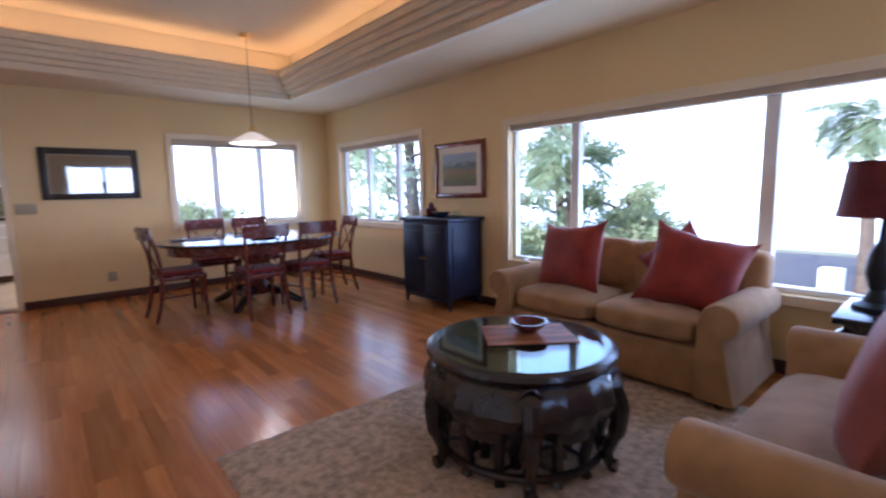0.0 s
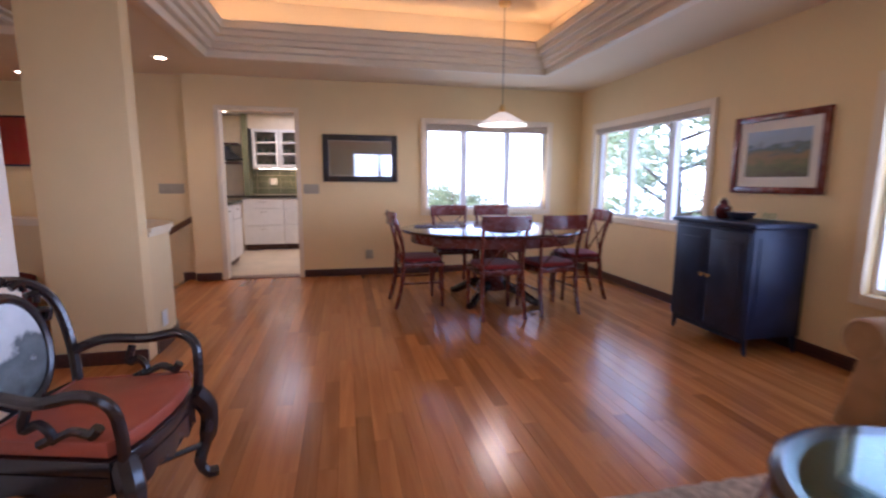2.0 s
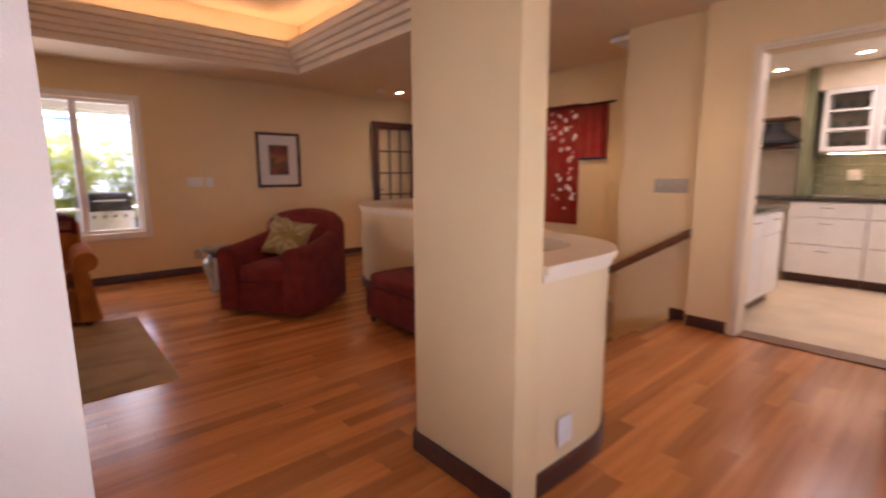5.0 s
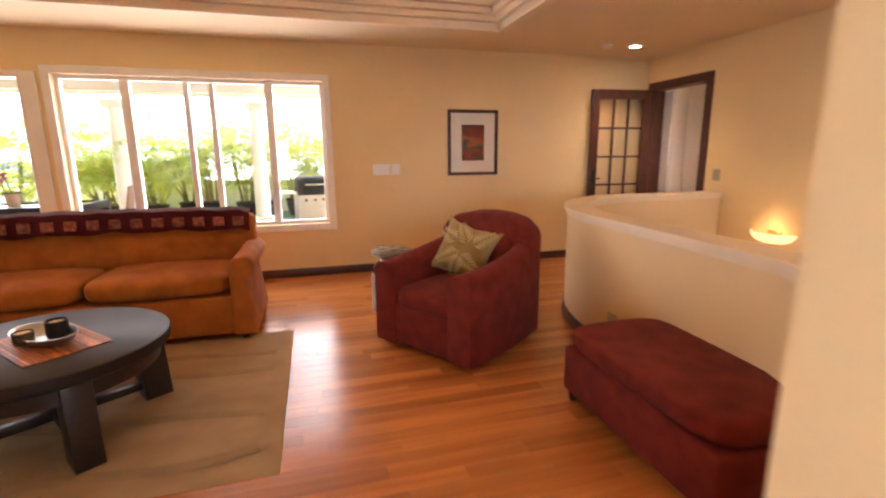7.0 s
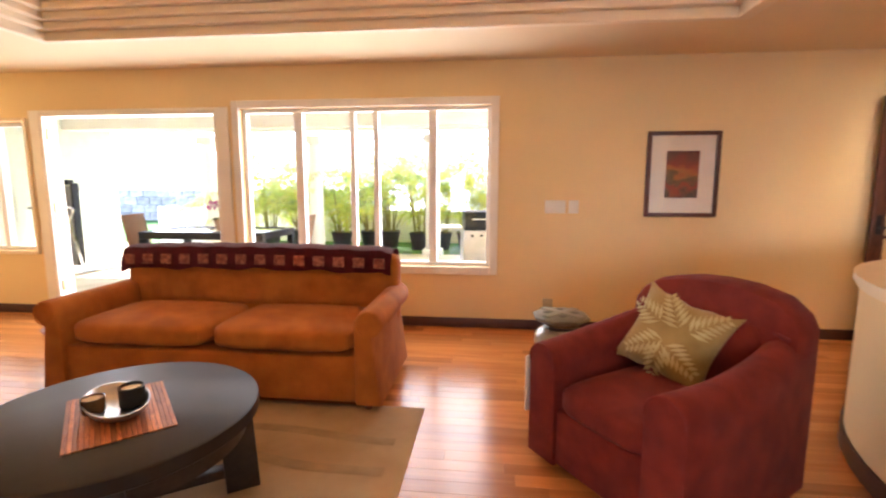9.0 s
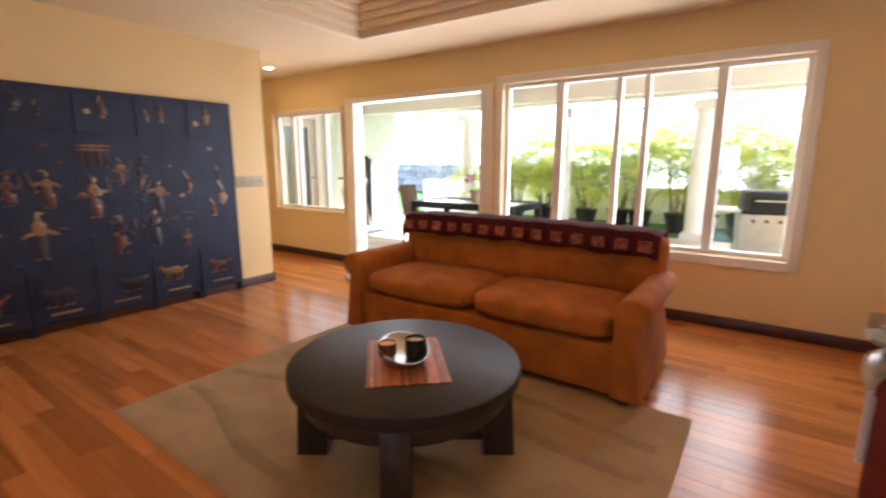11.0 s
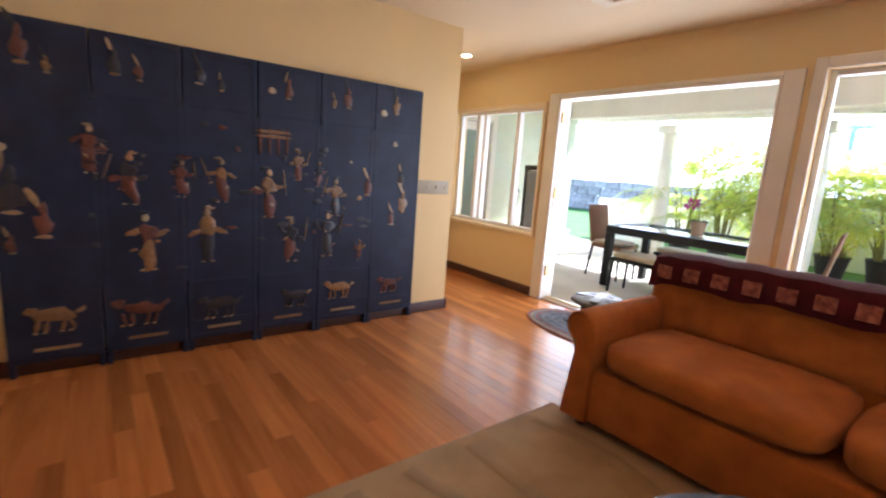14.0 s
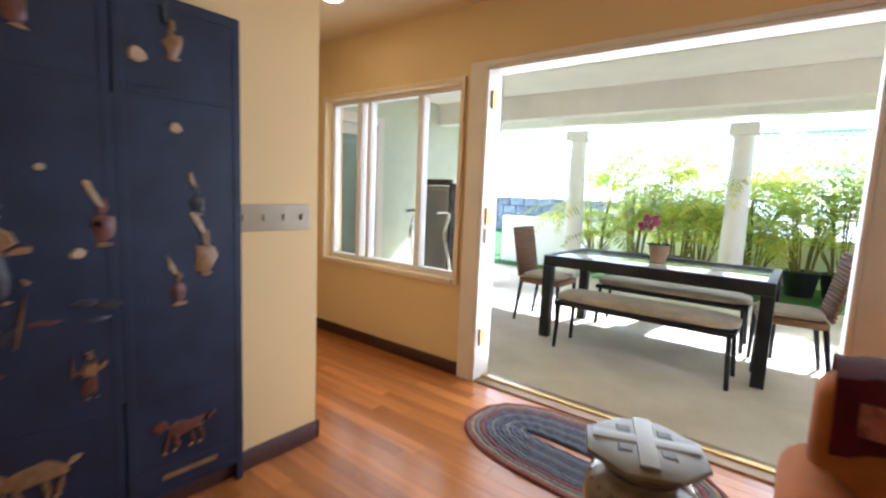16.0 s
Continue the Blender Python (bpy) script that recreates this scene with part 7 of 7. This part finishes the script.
for k in range(60):
    a, up = r2.uniform(0, 6.28), r2.uniform(0.2, 1.4)
    z = r2.uniform(0.6, 1.5)
    d = Vector((math.cos(a), math.sin(a), up)).normalized() * r2.uniform(0.3, 0.5)
    o = Vector((r2.uniform(-0.15, 0.15), r2.uniform(-0.15, 0.15), z))
    s_ = Vector((-math.sin(a), math.cos(a), 0)) * 0.045
    bm.faces.new([bm.verts.new(o), bm.verts.new(o + d * 0.5 + s_), bm.verts.new(o + d + Vector((0, 0, -0.08))), bm.verts.new(o + d * 0.5 - s_)])
part("leaves", bm, REDLEAF, ti, smooth=False)
part("stems", join(tube([(0, 0, 0), (0.05, 0, 0.8), (0.1, 0.05, 1.5)], 0.018), tube([(0, 0.05, 0), (-0.1, 0, 0.7), (-0.12, -0.05, 1.3)], 0.018)), BARK, ti)

# grill and treadmill on the patio
STEEL = mat("brushed_steel", (0.50, 0.50, 0.50), 0.35, 0.9, 0.12, fine=140)
gr = thing("gas_grill", "grey steel gas grill with domed lid on the patio", "grill", pose(-2.95, -9.0, -0.03, 0, 0, 10))
part("cart", box(-0.34, -0.24, 0.08, 0.34, 0.24, 0.70, 0.01), STEEL, gr)
part("side_shelf", box(0.345, -0.22, 0.72, 0.66, 0.22, 0.75, 0.006), PLATEW, gr)
part("side_shelf", box(-0.66, -0.22, 0.72, -0.345, 0.22, 0.75, 0.006), PLATEW, gr)
part("lid", turned(upright([(0.26 * math.cos(radians(t)), 0.24 * math.sin(radians(t))) for t in range(0, 181, 15)], -0.32, 0.32, 0.01), Matrix.Translation((0, 0, 0.755)) @ Matrix.Rotation(radians(90), 4, "Z")), BLACKM, gr, "black domed lid")
part("lid_handle", tube([(-0.22, 0.27, 0.87), (-0.22, 0.31, 0.87), (0.22, 0.31, 0.87), (0.22, 0.27, 0.87)], 0.012), CHROME, gr)
part("firebox", box(-0.33, -0.24, 0.70, 0.33, 0.24, 0.753, 0.006), BLACKM, gr)
for s in (-1, 1):
    part("wheel", turned(lathe([(0, -0.02), (0.07, -0.02), (0.08, 0), (0.07, 0.02), (0, 0.02)], 20), Matrix.Translation((s * 0.30, 0, 0.08)) @ Matrix.Rotation(radians(90), 4, "Y")), BLACKM, gr)
for k in range(4):
    part("knob", turned(lathe([(0, 0), (0.022, 0), (0.02, 0.025), (0, 0.027)], 12), Matrix.Translation((-0.21 + k * 0.14, 0.24, 0.62)) @ Matrix.Rotation(radians(-90), 4, "X")), BLACKM, gr)
tm = thing("folded_treadmill", "grey folded treadmill standing upright on the patio", "treadmill", pose(3.62, -8.4, -0.03, 0, 0, -8))
part("deck", box(-0.24, -0.06, 0.10, 0.24, 0.04, 1.36, 0.02), mat("treadmill_grey", (0.32, 0.32, 0.32), 0.55, vary=0.15), tm)
part("belt", box(-0.19, 0.0405, 0.16, 0.19, 0.052, 1.30, 0.01), mat("belt_grey", (0.22, 0.22, 0.225), 0.8), tm)
for s in (-1, 1):
    part("side_rail", box(s * 0.265 - 0.022, -0.05, 0.12, s * 0.265 + 0.022, 0.06, 1.40, 0.012), BLACKM, tm)
    part("handle_arm", tube(smooth_path([(s * 0.34, 0.05, 0.02), (s * 0.36, 0.12, 0.4), (s * 0.34, 0.20, 0.75), (s * 0.33, 0.12, 1.0), (s * 0.30, 0.3, 1.02)], 5), 0.022, 8), CHROME, tm)
part("console", box(-0.26, 0.0, 1.37, 0.26, 0.09, 1.45, 0.015), BLACKM, tm)
part("base_frame", tube([(-0.34, -0.25, 0.03), (-0.34, 0.35, 0.03), (0.34, 0.35, 0.03), (0.34, -0.25, 0.03)], 0.025, 8), CHROME, tm)


# trees beyond the north and west windows
def leafy_tree(name, label, at, height, spread, seed, material, layers, clumps, leaf, flat=0.5, group=""):
    r = random.Random(seed)
    t = thing(name, label, "tree", at, group)
    limbs = bmesh.new()
    crown = bmesh.new()
    tube(smooth_path([(0, 0, 0), (0.15, 0.05, height * 0.35), (-0.05, 0.1, height * 0.7), (0.05, 0, height * 0.95)], 4), [height * 0.035 * (1 - 0.065 * k) for k in range(13)], 8, bm=limbs)
    for k in range(layers):
        z = height * (0.30 + 0.65 * k / layers)
        a = k * 2.4 + r.uniform(-0.4, 0.4)
        ln = spread * (1 - 0.55 * (k / layers)) * r.uniform(0.7, 1.1)
        end = Vector((math.cos(a) * ln, math.sin(a) * ln, z + ln * 0.22))
        tube(smooth_path([(0, 0, z - 0.2), tuple(end * 0.5 + Vector((0, 0, z * 0.5 - 0.1))), tuple(end)], 3), [0.06, 0.05, 0.045, 0.035, 0.03, 0.022, 0.012], 5, bm=limbs)
        for c in range(clumps):
            u = r.uniform(0.3, 1.08)
            o = Vector((end.x * u, end.y * u, z + (end.z - z) * u)) + Vector((r.gauss(0, 0.28), r.gauss(0, 0.28), r.gauss(0, 0.13))) * spread * 0.35
            for j in range(46):
                q = o + Vector((r.gauss(0, 1), r.gauss(0, 1), r.gauss(0, flat))) * leaf * 2.9
                d1 = Vector((r.uniform(-1, 1), r.uniform(-1, 1), r.uniform(-0.5, 0.7))).normalized() * leaf
                d2 = d1.orthogonal().normalized() * leaf * 0.42
                crown.faces.new([crown.verts.new(q - d1), crown.verts.new(q + d2), crown.verts.new(q + d1), crown.verts.new(q - d2)])
    part("trunk", limbs, BARK, t)
    part("crown", crown, material, t, smooth=False)
    return t


leafy_tree("ironwood_tree", "tall feathery green tree with layered branches", pose(-10.2, 8.6, -3.2), 8.6, 3.6, 11, LEAFD, 15, 9, 0.105, 0.3)
leafy_tree("shade_tree", "broad leafy green tree below the picture window", pose(-6.8, 11.2, -3.2), 6.5, 2.1, 12, LEAFD, 15, 10, 0.075)
leafy_tree("shade_tree", "broad pale green leafy tree below the picture window", pose(-5.3, 12.2, -3.2), 4.6, 2.0, 13, LEAFL, 14, 10, 0.075)
leafy_tree("bushy_shrub", "rounded green shrub below the picture window", pose(-5.4, 8.6, -3.2), 3.6, 1.7, 14, LEAFL, 13, 9, 0.085)
leafy_tree("bushy_shrub", "rounded green shrub below the picture window", pose(-4.3, 11.0, -3.2), 3.9, 1.6, 15, LEAFL, 13, 9, 0.085)
leafy_tree("bushy_shrub", "rounded green shrub beyond the west window", pose(-16.0, 4.4, -3.2), 4.3, 1.7, 16, LEAFL, 13, 9, 0.09)
leafy_tree("bushy_shrub", "small green shrub beyond the west window", pose(-17.0, 9.4, -3.2), 3.9, 1.6, 17, LEAFL, 12, 9, 0.09)


def tall_palm(at, h, seed, label):
    r = random.Random(seed)
    t = thing("palm_tree", label, "palm tree", at)
    part("trunk", tube(smooth_path([(0, 0, 0), (0.1, 0, h * 0.5), (0.0, 0.05, h)], 6), [0.16 - 0.006 * k for k in range(13)], 10), BARK, t)
    bm = bmesh.new()
    for k in range(44):
        a = r.uniform(0, 6.28)
        frond(bm, (0, 0.05, h), (math.cos(a), math.sin(a), r.uniform(-0.4, 1.3)), r.uniform(1.0, 1.6), r.uniform(1.2, 2.6), 24, 0.40, r)
    part("crown", bm, LEAFD, t, smooth=False)


tall_palm(pose(-4.95, 8.9, -3.2), 5.0, 21, "palm tree with arching fronds beyond the picture window")
tall_palm(pose(-0.62, 12.4, -3.2), 5.6, 22, "tall palm tree with spiky crown beyond the picture window")
structure("road", box(-40.0, 22.0, -3.2, 60, 36.0, -3.17), mat("asphalt", (0.055, 0.055, 0.058), 0.9, vary=0.2, scale=3), "grey asphalt road below the house")
structure("roadside_wall", box(-3.0, 15.6, -3.2, 20, 15.9, -1.6, 0.03), LAN, "white roadside wall below the house")
for k in range(5):
    tagged(part("gate_pillar", box(-0.25, -0.25, 0, 0.25, 0.25, 2.2, 0.04), LAN, at=pose(-1.5 + k * 3.2, 15.75, -3.2)), "white square gate pillar beside the road", "pillar", "white pillars by the road")
structure("sea", box(-90, 38, -3.19, 90, 94, -3.16), mat("sea_water", (0.30, 0.42, 0.50), 0.22, vary=0.06, scale=0.2, bump=0.05), "pale glittering sea beyond the road")
# added ring that glows in place of the bright hazy distance
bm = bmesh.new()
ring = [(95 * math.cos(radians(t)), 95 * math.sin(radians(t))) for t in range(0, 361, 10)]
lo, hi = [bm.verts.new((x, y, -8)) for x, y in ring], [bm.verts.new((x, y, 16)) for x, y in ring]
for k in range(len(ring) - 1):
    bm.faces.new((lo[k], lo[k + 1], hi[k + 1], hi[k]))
structure("backdrop", bm, mat("haze_glow", (0.8, 0.86, 0.92), 1.0, vary=0.03, scale=0.02, bump=0, emit=((0.90, 0.95, 1.0), 1.2)), "glowing backdrop ring for the hazy distance over the sea")

# ---- floor boards ----
BW = 0.083
LENS = (0.62, 0.88, 1.14, 1.48)


def plank_verts(x0, x1, y0, y1):
    e = 0.0008
    return [(x0, y0, -0.012), (x1, y0, -0.012), (x1, y1, -0.012), (x0, y1, -0.012), (x0, y0, -e), (x1, y0, -e), (x1, y1, -e), (x0, y1, -e), (x0 + e, y0 + e, 0), (x1 - e, y0 + e, 0), (x1 - e, y1 - e, 0), (x0 + e, y1 - e, 0)]


PF = [(0, 1, 5, 4), (1, 2, 6, 5), (2, 3, 7, 6), (3, 0, 4, 7), (4, 5, 9, 8), (5, 6, 10, 9), (6, 7, 11, 10), (7, 4, 8, 11), (8, 9, 10, 11)]
floor = tagged(new("floor"), "glossy red-brown oak strip floor", kind="structure")
shared = []
for ln in LENS:
    me = bpy.data.meshes.new("plank")
    me.from_pydata(plank_verts(0, ln - 0.0004, 0, BW - 0.0004), [], PF)
    me.materials.append(FLOORW)
    shared.append(me)
verts, faces = [], []
made = 0
rb = random.Random(3)


def lay(y, x0, x1):
    """One row of boards."""
    global made
    x = x0 - rb.uniform(0, 0.5)
    while x < x1:
        k = rb.randrange(4)
        ln = LENS[k]
        mid = x + ln / 2
        near = (-3.9 < mid < -1.0 and -0.6 < y < 1.35) or (-1.35 < mid < 1.4 and -4.5 < y < -2.7)
        if near and x >= x0 and x + ln <= x1 and made < 300:
            o = new("plank", shared[k])
            o.parent = floor
            o.location = (x, y, 0)
            made += 1
        else:
            a, b = max(x, x0), min(x + ln, x1) - 0.0004
            if b - a > 0.01:
                n = len(verts)
                verts.extend(plank_verts(a, b, y, y + BW - 0.0004))
                faces.extend([tuple(i + n for i in f) for f in PF])
        x += ln


y = -6.05
while y < 3.86:
    if y > -0.67:
        lay(y, -6.0, 2.6)
    elif y > -1.25:
        lay(y, -6.1, -2.19)
    elif y > -4.86:
        bend = 1 - ((min(y, -3.5) + 3.5) / 1.41) ** 2
        lay(y, -6.08 + 1.28 * math.sqrt(bend) if y < -3.5 else -4.76, 1.54)
    else:
        lay(y, -7.0, 4.3)
    y += BW
me = bpy.data.meshes.new("planks")
me.from_pydata(verts, [], faces)
me.materials.append(FLOORW)
rest = new("planks", me)
rest.parent = floor
rest["kind"] = "stuff"
